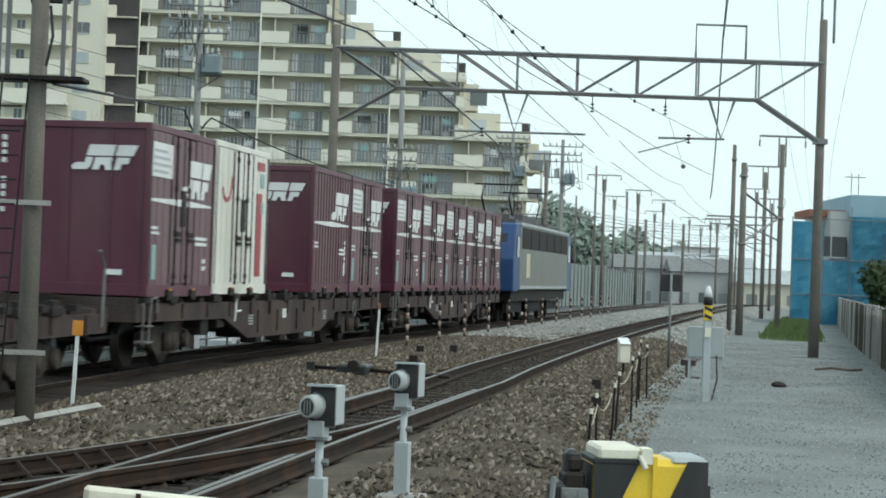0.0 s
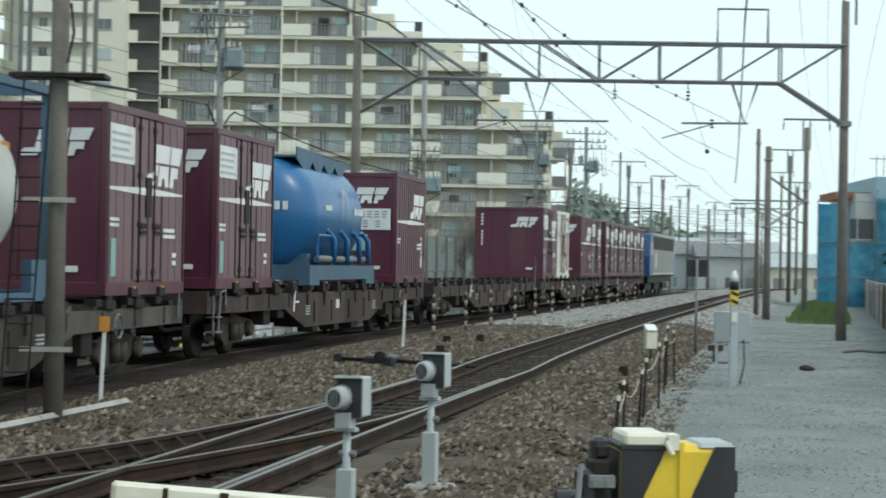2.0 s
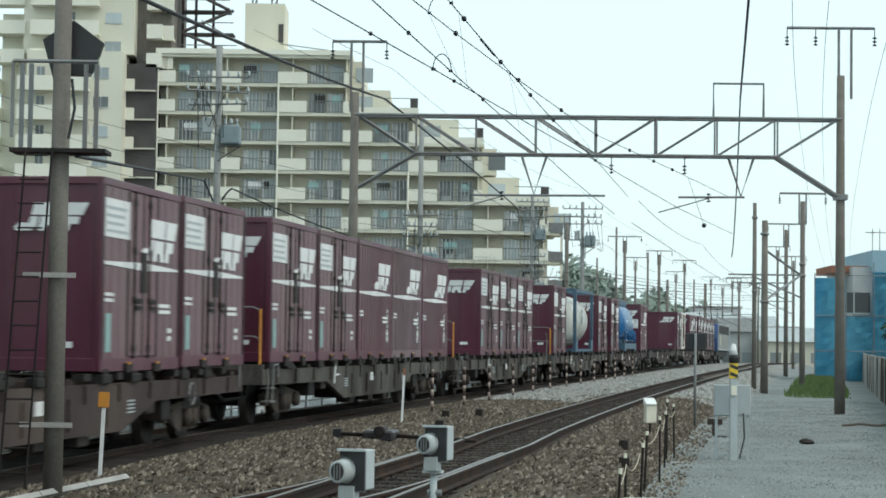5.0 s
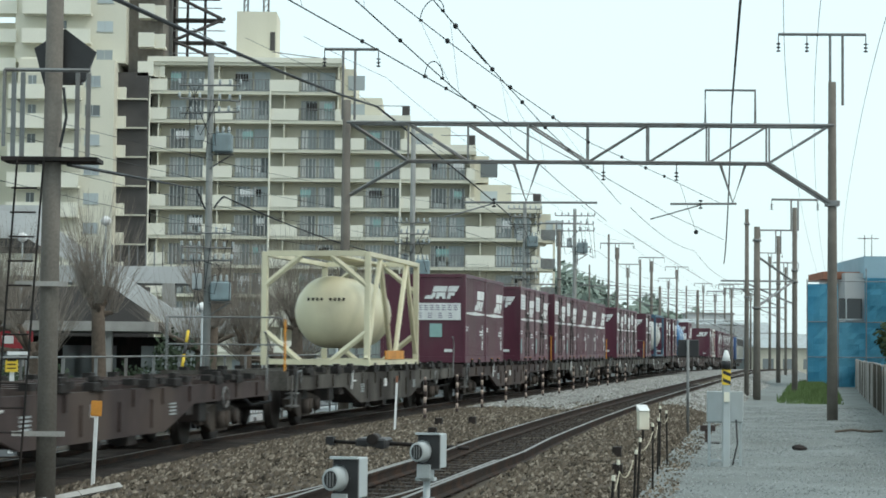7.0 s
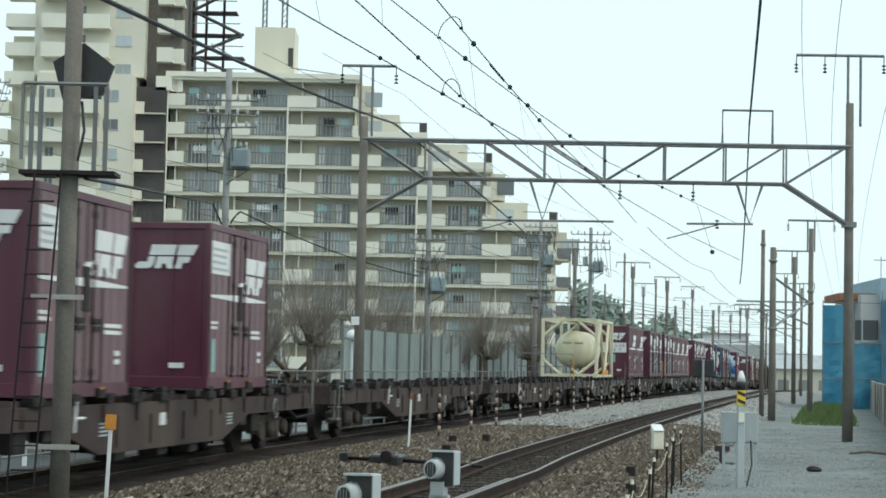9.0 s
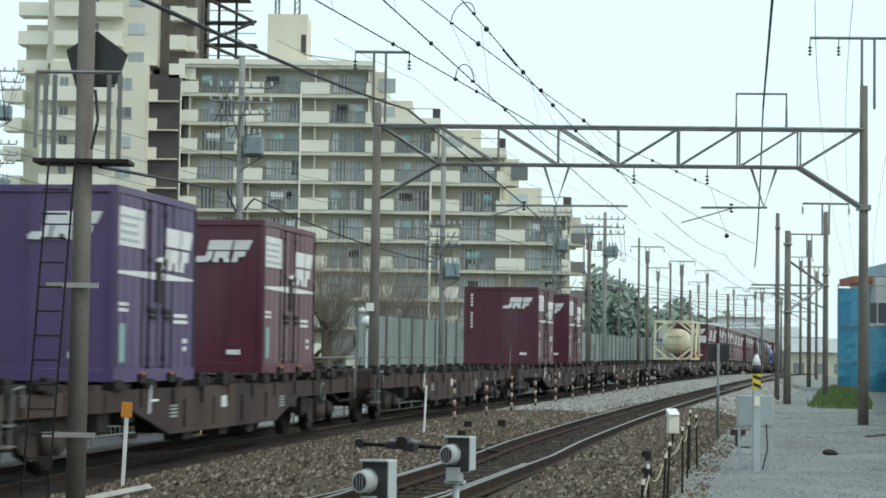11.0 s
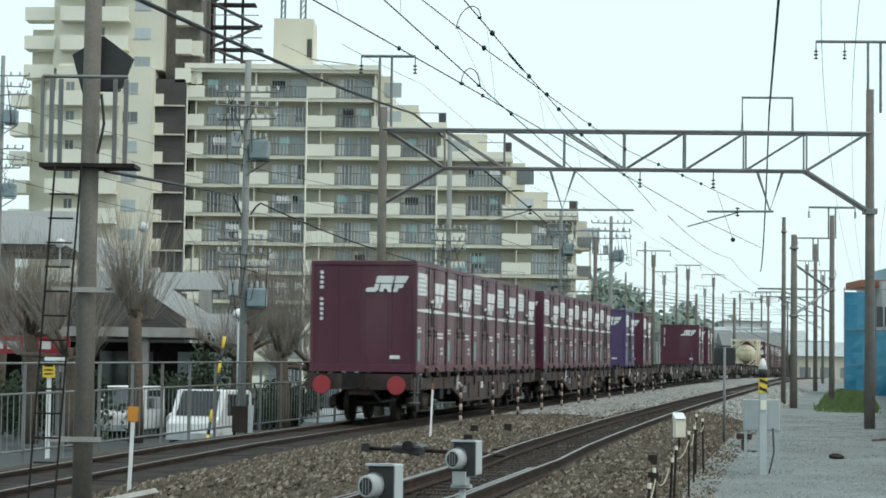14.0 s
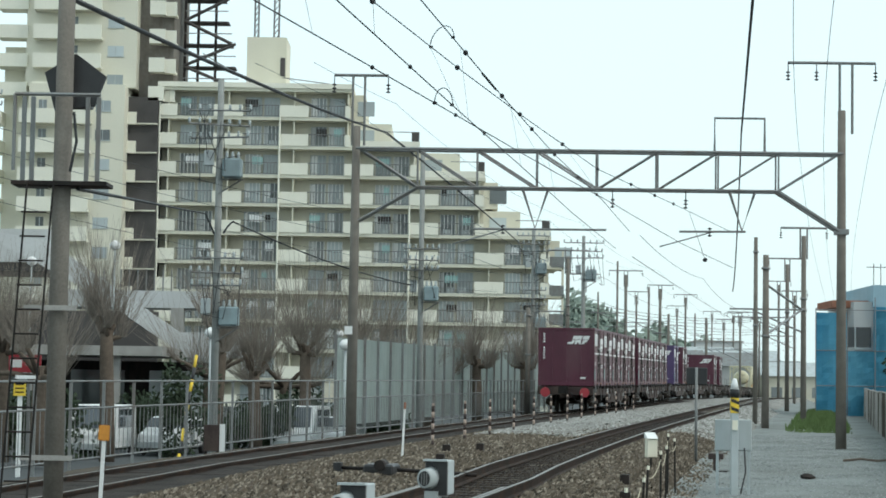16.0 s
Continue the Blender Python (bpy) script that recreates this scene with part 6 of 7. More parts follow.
# added sheets that stand for the dark see-through gaps between the poles
for s in np.arange(5, 92, 2.0):
    a, b = at(s, 12.98, -0.55), at(s + 1.95, 12.98, -0.55)
    bm = bmesh.new()
    vs = [bm.verts.new(v + Vector((0.0, 0.0, z))) for v, z in ((a, 0.05), (b, 0.05), (b, 1.38), (a, 1.38))]
    ws = [bm.verts.new(v.co + Vector((0.04, 0, 0))) for v in vs]
    bm.faces.new(vs)
    bm.faces.new(ws[::-1])
    for j in range(4):
        bm.faces.new((vs[j], ws[j], ws[(j + 1) % 4], vs[(j + 1) % 4]))
    part("board", bm, M["wood"], wf, "added sheet for the dark seen between the poles")

# ---- apartment building ----
FY = 190.0
FH = 2.72
TOPZ = 29.3


def bx(px_):
    """Along the facade, from a reading on the wide view."""
    return (px_ - 333) / 18.95 - 26.8


apt = thing("apartment_building", "long cream apartment building stepping down in terraces with balconies", "apartment building")
right = [672, 672, 795, 912, 912, 1030, 1030, 1030, 1030, 1030, 1030]
unit_right = [697, 745, 869, 938, 979, 1050, 0, 0, 0, 0, 0]
for i, r in enumerate(right):
    z1 = TOPZ - FH * i
    z0 = z1 - FH
    x0, x1 = bx(333), bx(r)
    # set-back wall has the balconies' shade in its colour
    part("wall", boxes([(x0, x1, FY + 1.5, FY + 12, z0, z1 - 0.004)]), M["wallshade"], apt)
    part("slab", boxes([(x0 - 0.1, x1 + 0.15, FY - 0.05, FY + 1.5, z1 - 0.28, z1 + 0.02)]), M["wall"], apt, "cream balcony slab")
    if unit_right[i]:
        u1 = bx(unit_right[i])
        part("wall", boxes([(x1, u1, FY + 2.2, FY + 12, z0, z1 - 0.2)]), M["wall"], apt)
        part("window", boxes([(x1 + 0.6, x1 + 2.2, FY + 2.14, FY + 2.2, z0 + 0.5, z0 + 1.9)]), M["glass"], apt)
    nxt = right[i - 1] if i else r
    if r > nxt:
        part("parapet", boxes([(bx(nxt), x1 + 0.1, FY - 0.05, FY + 0.1, z1 + 0.02, z1 + 0.62)]), M["panel"], apt, "cream terrace parapet")
        part("terrace_rail", tubes([[(bx(nxt) + 3, FY, z1 + 1.5), (x1, FY, z1 + 1.5)], [(x1, FY, z1 + 0.6), (x1, FY, z1 + 1.5)]], 0.04, 4), M["steel"], apt)
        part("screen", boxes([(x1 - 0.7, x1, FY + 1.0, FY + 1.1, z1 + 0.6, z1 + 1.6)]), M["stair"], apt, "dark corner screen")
    starts = [318 + 117 * k for k in range(7)]
    for k, st_ in enumerate(starts):
        a, b = max(bx(st_ - 6), x0), min(bx(st_ + 46), x1)
        if b - a > 0.4:
            part("balcony_panel", boxes([(a, b, FY - 0.14, FY - 0.02, z0 + 0.03, z0 + 1.12)]), M["panel"], apt, "cream balcony panel")
            part("partition", boxes([((a + b) / 2 - 0.05, (a + b) / 2 + 0.05, FY + 0.1, FY + 1.5, z0, z1 - 0.28)]), M["wall"], apt)
        c, d = max(bx(st_ + 46), x0), min(bx(st_ + 111), x1)
        if d - c > 1.0:
            rail_ = part("railing", boxes([(c, d, FY - 0.12, FY - 0.04, z0 + 1.08, z0 + 1.16), (c, d, FY - 0.12, FY - 0.04, z0 + 0.08, z0 + 0.14)]), M["steel"], apt, "grey balcony railing")
            for x in np.arange(c, d, 0.3):
                piece("bar", "balcony_bar", [(-0.025, 0.025, FY - 0.1, FY - 0.06, 0.14, 1.08)], M["steel"], rail_).location = (x, 0, z0)
            w_ = (d - c) / 2
            for h_ in range(2):
                e0 = c + h_ * w_ + 0.15
                e1 = c + (h_ + 1) * w_ - 0.1
                win = part("window", boxes([(e0, e1, FY + 1.42, FY + 1.5, z0 + 0.08, z0 + 2.05)]), M["glass"], apt)
                part("frame", boxes([(e0 + (e1 - e0) * f - 0.04, e0 + (e1 - e0) * f + 0.04, FY + 1.36, FY + 1.42, z0 + 0.08, z0 + 2.05) for f in (0.02, 0.27, 0.5, 0.76, 0.98)]), M["white"] if random.random() < 0.6 else M["greybox"], win)
                if random.random() < 0.6:
                    part("curtain", boxes([(e0 + 0.1, e0 + (e1 - e0) * random.uniform(0.25, 0.5), FY + 1.385, FY + 1.41, z0 + 0.1, z0 + 2.0)]), M["white"] if random.random() < 0.5 else M["far"], win, "pale curtain")
                if random.random() < 0.35:
                    e = random.uniform(e0, e1 - 0.7)
                    part("air_unit", boxes([(e, e + 0.75, FY + 0.7, FY + 1.0, z0 + 0.02, z0 + 0.6)]), M["greybox"], apt, "air conditioner unit")
                if random.random() < 0.3:
                    e = random.uniform(e0, e1 - 0.6)
                    part("laundry", boxes([(e + 0.25 * j, e + 0.25 * j + 0.2, FY + 0.3, FY + 0.34, z0 + 1.0, z0 + 1.7) for j in range(random.randint(2, 5))]), random.choice([M["white"], M["dark"], M["teal"]]), apt, "hanging laundry")
for px_ in (547, 780, 333):
    part("drain_pipe", tubes([[(bx(px_), FY - 0.2, -1.8), (bx(px_), FY - 0.2, TOPZ - (FH if px_ == 547 else FH * 4 if px_ == 780 else -0.2))]], 0.1, 6), M["panel"], apt, "pale drain pipe")
part("roof_edge", boxes([(bx(328), bx(676), FY - 0.2, FY + 12, TOPZ + 0.02, TOPZ + 0.5)]), M["panel"], apt, "cream roof parapet")
# outside stair at the low end
for i in range(6, 12):
    z = TOPZ - FH * i
    part("landing", boxes([(bx(1030), bx(1058), FY + 2, FY + 5, z - 0.2, z)]), M["wall"], apt)
    part("stair_rail", boxes([(bx(1030), bx(1058), FY + 1.95, FY + 2.0, z, z + 1.0)]), M["steel"], apt)
part("stair_post", boxes([(bx(1054), bx(1058), FY + 2, FY + 2.2, -1.8, TOPZ - FH * 5.4)]), M["wall"], apt)
ph = part("penthouse", boxes([(bx(474), bx(547), FY + 6, FY + 11, TOPZ + 0.5, 35.2)]), M["wall"], apt, "cream roof housing")
part("door", boxes([(bx(536), bx(545), FY + 5.95, FY + 6, 31.4, 33.2)]), M["stair"], ph)
for px_ in (484, 491, 520, 529):
    part("mast", tubes([[(bx(px_), FY + 8, 35.2), (bx(px_), FY + 8, 42)]], 0.1, 5), M["steel"], ph, "lattice mast")
for k in range(10):
    part("mast_brace", tubes([[(bx(484), FY + 8, 35.2 + 0.6 * k), (bx(491), FY + 8, 35.8 + 0.6 * k)], [(bx(520), FY + 8, 35.2 + 0.6 * k), (bx(529), FY + 8, 35.8 + 0.6 * k)]], 0.04, 4), M["steel"], ph)
part("roof_rail", tubes([[(bx(545), FY + 3, TOPZ + 1.5), (bx(640), FY + 3, TOPZ + 0.9)], [(bx(400), FY + 3, 33.0), (bx(500), FY + 3, TOPZ + 0.6)]], 0.05, 4), M["steel"], apt)

# the taller wing with its dark stairwell
tw = thing("apartment_tower", "tall cream apartment wing with balconies and a dark stairwell", "apartment building")
part("wall", boxes([(bx(110), bx(278), FY - 3, FY + 12, -1.8, 29.0)]), M["wall"], tw)
part("wall", boxes([(bx(95), bx(291), FY - 1, FY + 12, 29.0, 48)]), M["wall"], tw)
part("wall", boxes([(bx(50), bx(110), FY + 1, FY + 12, -1.8, 33.0)]), M["wall"], tw)
# solid blocks; the shade inside the open stair is their dark colour
part("stairwell", boxes([(bx(278), bx(331), FY - 0.6, FY + 12, -1.8, 28.2)]), M["stair"], tw, "stairwell block with its inner shade in the dark colour")
part("stairwell_upper", boxes([(bx(291), bx(352), FY + 1.0, FY + 12, 28.2, 48)]), M["pole"], tw, "stair wall with the recess's shade in its brown-grey colour")
for i in range(-7, 11):
    z1 = TOPZ - 1.2 - FH * i
    z0 = z1 - FH
    hi = i < 0
    sh = 45 if hi else 0
    for a, b, yy in ((98 + sh, 160 + sh, FY - 4.2), (172 + sh, 222 + sh, FY - 4.2)) if not hi else ((112, 232, FY - 2.4), (312, 340, FY - 0.6), (334, 358, FY + 0.2)):
        bal = part("balcony", boxes([(bx(a), bx(b), yy, yy + 0.14, z0, z0 + 1.15), (bx(a), bx(b), yy, yy + 1.3, z0 - 0.2, z0)]), M["panel"], tw, "cream balcony")
    part("balcony", boxes([(bx(22 if not hi else 44), bx(54 if not hi else 98), FY - 1.2, FY + 1, z0, z0 + 1.25)]), M["panel"], tw, "cream side balcony")
    for a, b in ((128, 142), (228, 254)) if not hi else ((160, 186), (240, 268)):
        yy = FY - 3 if not hi else FY - 1
        win = part("window", boxes([(bx(a), bx(b), yy - 0.04, yy + 0.02, z0 + 1.15, z0 + 2.1)]), M["glass"], tw)
        part("frame", boxes([(bx(a) - 0.06, bx(b) + 0.06, yy - 0.07, yy - 0.03, z0 + 1.05, z0 + 1.15), ((bx(a) + bx(b)) / 2 - 0.03, (bx(a) + bx(b)) / 2 + 0.03, yy - 0.07, yy - 0.04, z0 + 1.15, z0 + 2.1)]), M["greybox"], win)
    if not hi:
        # flat panel; the darker colour gives the shade of a recess
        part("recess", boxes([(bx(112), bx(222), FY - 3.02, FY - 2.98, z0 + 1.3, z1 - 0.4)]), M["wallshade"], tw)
        part("landing_wall", boxes([(bx(277), bx(293), FY - 1.1, FY - 0.6, z0 + 0.2, z0 + 1.35)]), M["panel"], tw, "pale landing wall")
        part("landing", boxes([(bx(293), bx(331), FY - 1.0, FY - 0.6, z0 + 0.2, z0 + 0.34)]), M["wallshade"], tw)
# open steel stair on the roof side
stair = thing("fire_stair", "dark zigzag steel stair behind the roof of the lower wing", "stair")
for k in range(7):
    z = TOPZ + 0.6 + 2.2 * k
    x0, x1 = bx(360), bx(462 - 7 * k)
    part("flight", tubes([[(x0 if k % 2 else x1, FY + 5, z), (x1 if k % 2 else x0, FY + 5, z + 2.2)]], 0.16, 4), M["stair"], stair)
    part("landing", boxes([(x0, x1, FY + 5, FY + 7, z - 0.12, z)]), M["stair"], stair)
    part("rail", tubes([[(x0, FY + 5, z + 1.0), (x1, FY + 5, z + 1.0)]], 0.05, 4), M["steel"], stair)
for px_ in (362, 386, 418):
    part("column", boxes([(bx(px_) - 0.12, bx(px_) + 0.12, FY + 5, FY + 5.25, TOPZ, 46)]), M["dark"], stair)

# ---- left side: overpass, shelter, trees, cars ----
ov = thing("footbridge", "pale concrete overpass with a descending stair", "footbridge")
part("deck_girder", boxes([(-45, -18.3, 95, 98, 6.9, 8.45)]), M["pale"], ov, "pale deck side wall")
part("deck_girder", boxes([(-18.6, -11.0, 96, 99, 4.9, 5.7)]), M["pale"], ov)
# underside coloured dark for the shade below the deck
part("deck_soffit", boxes([(-45, -18.0, 95.2, 101, 6.5, 6.9)]), M["stair"], ov, "soffit with the shade under the deck in its colour")
bm = bmesh.new()
pts = [(-21.0, 8.1), (-17.6, 7.6), (-11.6, 3.6), (-11.6, 2.75), (-15.5, 5.3)]
a_ = [bm.verts.new((x, 90, z)) for x, z in pts]
b_ = [bm.verts.new((x, 90.3, z)) for x, z in pts]
bm.faces.new(a_)
bm.faces.new(b_[::-1])
for i in range(5):
    bm.faces.new((a_[i], b_[i], b_[(i + 1) % 5], a_[(i + 1) % 5]))
part("stair_wall", bm, M["pale"], ov, "pale slanting stair wall")
part("landing_wall", boxes([(-11.6, -8.6, 90, 90.3, 2.5, 3.6)]), M["pale"], ov)
pieces("baluster", boxes([(x - 0.03, x + 0.03, 96, 96.06, 5.7, 6.7) for x in np.arange(-18.4, -10.5, 0.4)]), M["steel"], ov)
for x in (-38, -30, -22, -16.5, -12.5):
    part("column", boxes([(x - 0.3, x + 0.3, 96, 96.6, -1.6, 6.6 if x < -18 else 4.9)]), M["concrete"], ov)
shed = thing("station_shelter", "dark shopfront under a pale canopy edge", "shop")
part("canopy", boxes([(-30, -11.5, 84, 92, 2.45, 2.85)]), M["concrete"], shed, "pale canopy edge")
# added dark slab for the gloom beneath the overpass
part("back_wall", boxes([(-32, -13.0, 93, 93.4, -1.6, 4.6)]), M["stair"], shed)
part("shopfront", boxes([(-28, -9.8, 91, 91.3, -1.6, 2.3)]), M["dark"], shed)
for x in (-27, -23.5, -20, -16.5, -13):
    part("shop_window", boxes([(x, x + 2.4, 90.9, 91.0, 0.0, 1.9)]), M["glass"], shed)
    part("pillar", boxes([(x - 0.6, x - 0.3, 84.4, 84.7, -1.5, 2.45)]), M["concrete"], shed)
sg = thing("shop_sign", "long red shop sign with white bars", "sign")
part("board", boxes([(-20, -13.75, 70, 70.12, 1.62, 2.22)]), M["red"], sg)
pieces("writing", boxes([(-17.0 + 0.55 * i, -16.6 + 0.55 * i, 69.985, 70, 1.78, 2.05) for i in range(5)]), M["white"], sg, "white bars")
part("post", boxes([(-14.2, -14.1, 70.02, 70.1, -1.5, 1.62)]), M["steel"], sg)
ys = thing("yellow_sign", "small yellow notice board on a white post by the fence", "sign", pose(-9.7, 47.0, -0.9))
part("board", boxes([(-0.14, 0.14, -0.02, 0.02, 1.85, 2.2)]), M["yellow"], ys)
pieces("writing", boxes([(-0.1, 0.1, -0.03, -0.021, 1.92 + 0.09 * i, 1.95 + 0.09 * i) for i in range(3)]), M["dark"], ys, "dark bars")
part("post", boxes([(-0.05, 0.05, 0.02, 0.08, -0.3, 1.9)]), M["white"], ys)
part("hood", boxes([(-0.1, 0.35, -0.05, 0.05, 2.24, 2.32)]), M["white"], ys)
for x, y, z, t_ in ((-4.7, 86, 1.75, "s"), (-3.3, 70, 2.75, "l"), (-5.5, 110, 4.2, "l"), (-8.4, 74, 3.2, "l"), (-12.6, 78, 6.6, "l"), (-17.0, 84, 6.3, "l")):
    l_ = thing("street_lamp" if t_ == "l" else "street_sign", "white globe lamp on a thin pale post" if t_ == "l" else "small white notice on a post", "street lamp" if t_ == "l" else "sign", pose(x, y, -1.4), "street lamps" if t_ == "l" else "")
    part("post", tubes([[(0, 0, 0), (0, 0, z + 1.2)]], 0.036, 8), M["greybox"], l_)
    if t_ == "l":
        bm = bmesh.new()
        lathe(bm, [(z + 1.2, 0.06), (z + 1.26, 0.18), (z + 1.4, 0.22), (z + 1.52, 0.15), (z + 1.58, 0.03)], "z", 14)
        part("globe", bm, M["white"], l_, "white globe")
    else:
        part("plate", boxes([(-0.25, 0.25, -0.03, 0.0, z + 0.3, z + 1.1)]), M["ivory"], l_)


def bare_tree(x, y, base, head, spread, seed, label, n_twigs=150, twig=2.6):
    """A pollarded bare tree: thick trunk, knotted head, a spray of thin shoots."""
    rng = random.Random(seed)
    t_ = thing("tree", label, "tree", pose(x, y, base), "bare street trees")
    bm = bmesh.new()
    lean = rng.uniform(-0.15, 0.15)
    tube(bm, [(0, 0, 0), (lean * 0.3, 0, head * 0.4), (lean, 0.05, head * 0.8), (lean, 0, head)], 0.27, 10, 0.22)
    part("trunk", bm, M["bark"], t_)
    knobs = []
    for k in range(7):
        a = 2 * math.pi * k / 7 + rng.uniform(-0.3, 0.3)
        e = Vector((lean + spread * rng.uniform(0.3, 1.0) * math.cos(a), 0.6 * spread * math.sin(a), head + rng.uniform(-0.5, 0.6)))
        bm = bmesh.new()
        tube(bm, [(lean, 0, head - 0.4), Vector((lean, 0, head)).lerp(e, 0.6) + Vector((0, 0, -0.1)), e], 0.11, 7, 0.07)
        part("limb", bm, M["bark"], t_)
        knobs.append(e)
    bm = bmesh.new()
    for i in range(int(n_twigs * 2.2)):
        e = rng.choice(knobs) + Vector((rng.uniform(-0.15, 0.15), rng.uniform(-0.1, 0.1), 0))
        out = Vector((e.x - lean, e.y, 0)) * rng.uniform(0.2, 1.3) + Vector((rng.uniform(-0.7, 0.7), rng.uniform(-0.5, 0.5), rng.uniform(-0.5, 0.2)))
        L_ = twig * rng.uniform(0.5, 1.45)
        d = (Vector((0, 0, 1.6)) + out).normalized()
        m_ = e + d * L_ * 0.5 + Vector((rng.uniform(-0.1, 0.1), 0, 0))
        tube(bm, [e, m_, e + d * L_ + Vector((rng.uniform(-0.15, 0.15), 0, 0.1))], 0.0095, 3, 0.003, caps=False)
    tagged(part("twig", bm, M["twig"], t_), kind="stuff")
    return t_


bare_tree(-11.4, 70, -1.4, 4.5, 0.6, 1, "pollarded bare tree with a fan of thin shoots", 170, 2.6)
bare_tree(-8.6, 78, -1.4, 4.4, 0.7, 2, "pollarded bare tree with a fan of thin shoots", 160, 2.6)
bare_tree(-5.6, 85, -1.4, 4.4, 0.8, 3, "pollarded bare tree with a fan of thin shoots", 180, 3.0)
bare_tree(-14.6, 68, -1.4, 4.0, 1.4, 4, "bare spreading tree with tangled branches", 190, 2.2)
bare_tree(-3.4, 92, -1.4, 4.4, 0.8, 5, "pollarded bare tree with a fan of thin shoots", 150, 3.0)
bare_tree(-17.6, 76, -1.4, 4.4, 1.6, 6, "bare spreading tree with tangled branches", 190, 2.4)
for i, (x, y, h_, sp) in enumerate(((-13.0, 66, 3.2, 1.6), (-7.2, 80, 3.4, 0.8), (-6.6, 88, 3.0, 1.8), (-2.0, 95, 3.6, 1.4), (-9.8, 86, 3.4, 1.8), (-0.6, 99, 3.0, 1.4))):
    bare_tree(x, y, -1.4, h_, sp, 30 + i, "tangled bare tree behind the parking lot", 130, 2.6)
bare_tree(1.8, 100, -0.4, 3.2, 0.9, 7, "bare tree behind the panel fence", 160, 2.4)
bare_tree(4.5, 108, -0.4, 3.2, 0.9, 8, "bare tree behind the panel fence", 150, 2.4)


def leafy(name, x, y, z, rx, rz, n_, seed, material, label, category, leaf=0.12, trunk=None):
    rng = random.Random(seed)
    o = thing(name, label, category, pose(x, y, z))
    bm = bmesh.new()
    lobes = [(Vector((rng.uniform(-0.7, 0.7) * rx, rng.uniform(-0.5, 0.5) * rx, rng.uniform(0.25, 0.85) * rz)), rng.uniform(0.3, 0.55)) for _ in range(8)]
    for i in range(n_):
        c, r = rng.choice(lobes)
        d = Vector((rng.gauss(0, 1), rng.gauss(0, 1), rng.gauss(0, 1))).normalized() * r * rng.uniform(0.55, 1.05)
        q = c + Vector((d.x * rx, d.y * rx, d.z * rz))
        e1 = Vector((rng.gauss(0, 1), rng.gauss(0, 1), rng.gauss(0, 1))).normalized() * leaf * rng.uniform(0.6, 1.4)
        e2 = e1.orthogonal().normalized() * leaf * 0.6
        bm.faces.new([bm.verts.new(q + e1), bm.verts.new(q + e2), bm.verts.new(q - e1), bm.verts.new(q - e2)])
    tagged(part("crown", bm, material, o), kind="stuff")
    if trunk:
        bm = bmesh.new()
        tube(bm, [(0, 0, -trunk), (0.1, 0, -trunk * 0.3), (0, 0, rz * 0.6)], 0.12, 7, 0.05)
        part("trunk", bm, M["bark"], o)
    return o


leafy("pine_tree", 17.9, 76, 1.0, 1.3, 1.7, 1600, 1, M["leaf"], "clipped dark green garden pine by the fence", "tree", 0.12, 1.8)
leafy("pine_tree", 19.4, 76, 0.2, 1.5, 1.8, 1600, 2, M["leaf"], "clipped dark green garden pine by the fence", "tree", 0.12, 1.2)
for i, (x, y, r, h) in enumerate(((-9.4, 76, 1.2, 2.9), (-13.5, 74, 1.6, 2.0), (-16.5, 74, 1.8, 2.0), (-7.0, 82, 1.2, 2.2), (-3.0, 88, 1.3, 2.2), (-11.6, 81, 1.5, 2.2), (-5.0, 90, 1.5, 2.4))):
    leafy("shrub", x, y, -1.4, r, h, 900, 20 + i, M["hedge"], "dark evergreen shrub in the parking lot", "shrub", 0.12)
for i in range(13):
    x, y = 24.0 + 3.4 * i, 425 + 9 * (i % 4)
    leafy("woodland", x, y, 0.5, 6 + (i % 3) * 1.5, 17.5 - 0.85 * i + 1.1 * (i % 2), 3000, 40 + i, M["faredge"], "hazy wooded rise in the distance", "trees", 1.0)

gr = bmesh.new()
rng = random.Random(9)
for i in range(9000):
    s, o = 92 - 44 * rng.random() ** 1.5, rng.gauss(10.7, 0.75)
    if not 9.5 < o < 11.9:
        continue
    q = at(s, o, -0.5)
    h = rng.uniform(0.04, 0.14) + (0.25 if noise.noise(q * 0.7) > 0.15 else 0)
    d = Vector((rng.uniform(-0.08, 0.08), rng.uniform(-0.08, 0.08), h))
    gr.faces.new([gr.verts.new(q - Vector((0.03, 0, 0))), gr.verts.new(q + Vector((0.03, 0, 0))), gr.verts.new(q + d)])
me = mesh("grass", gr, M["grass"])
tagged(new("grass", me), "green weeds where the path ends", "grass", "", "stuff")


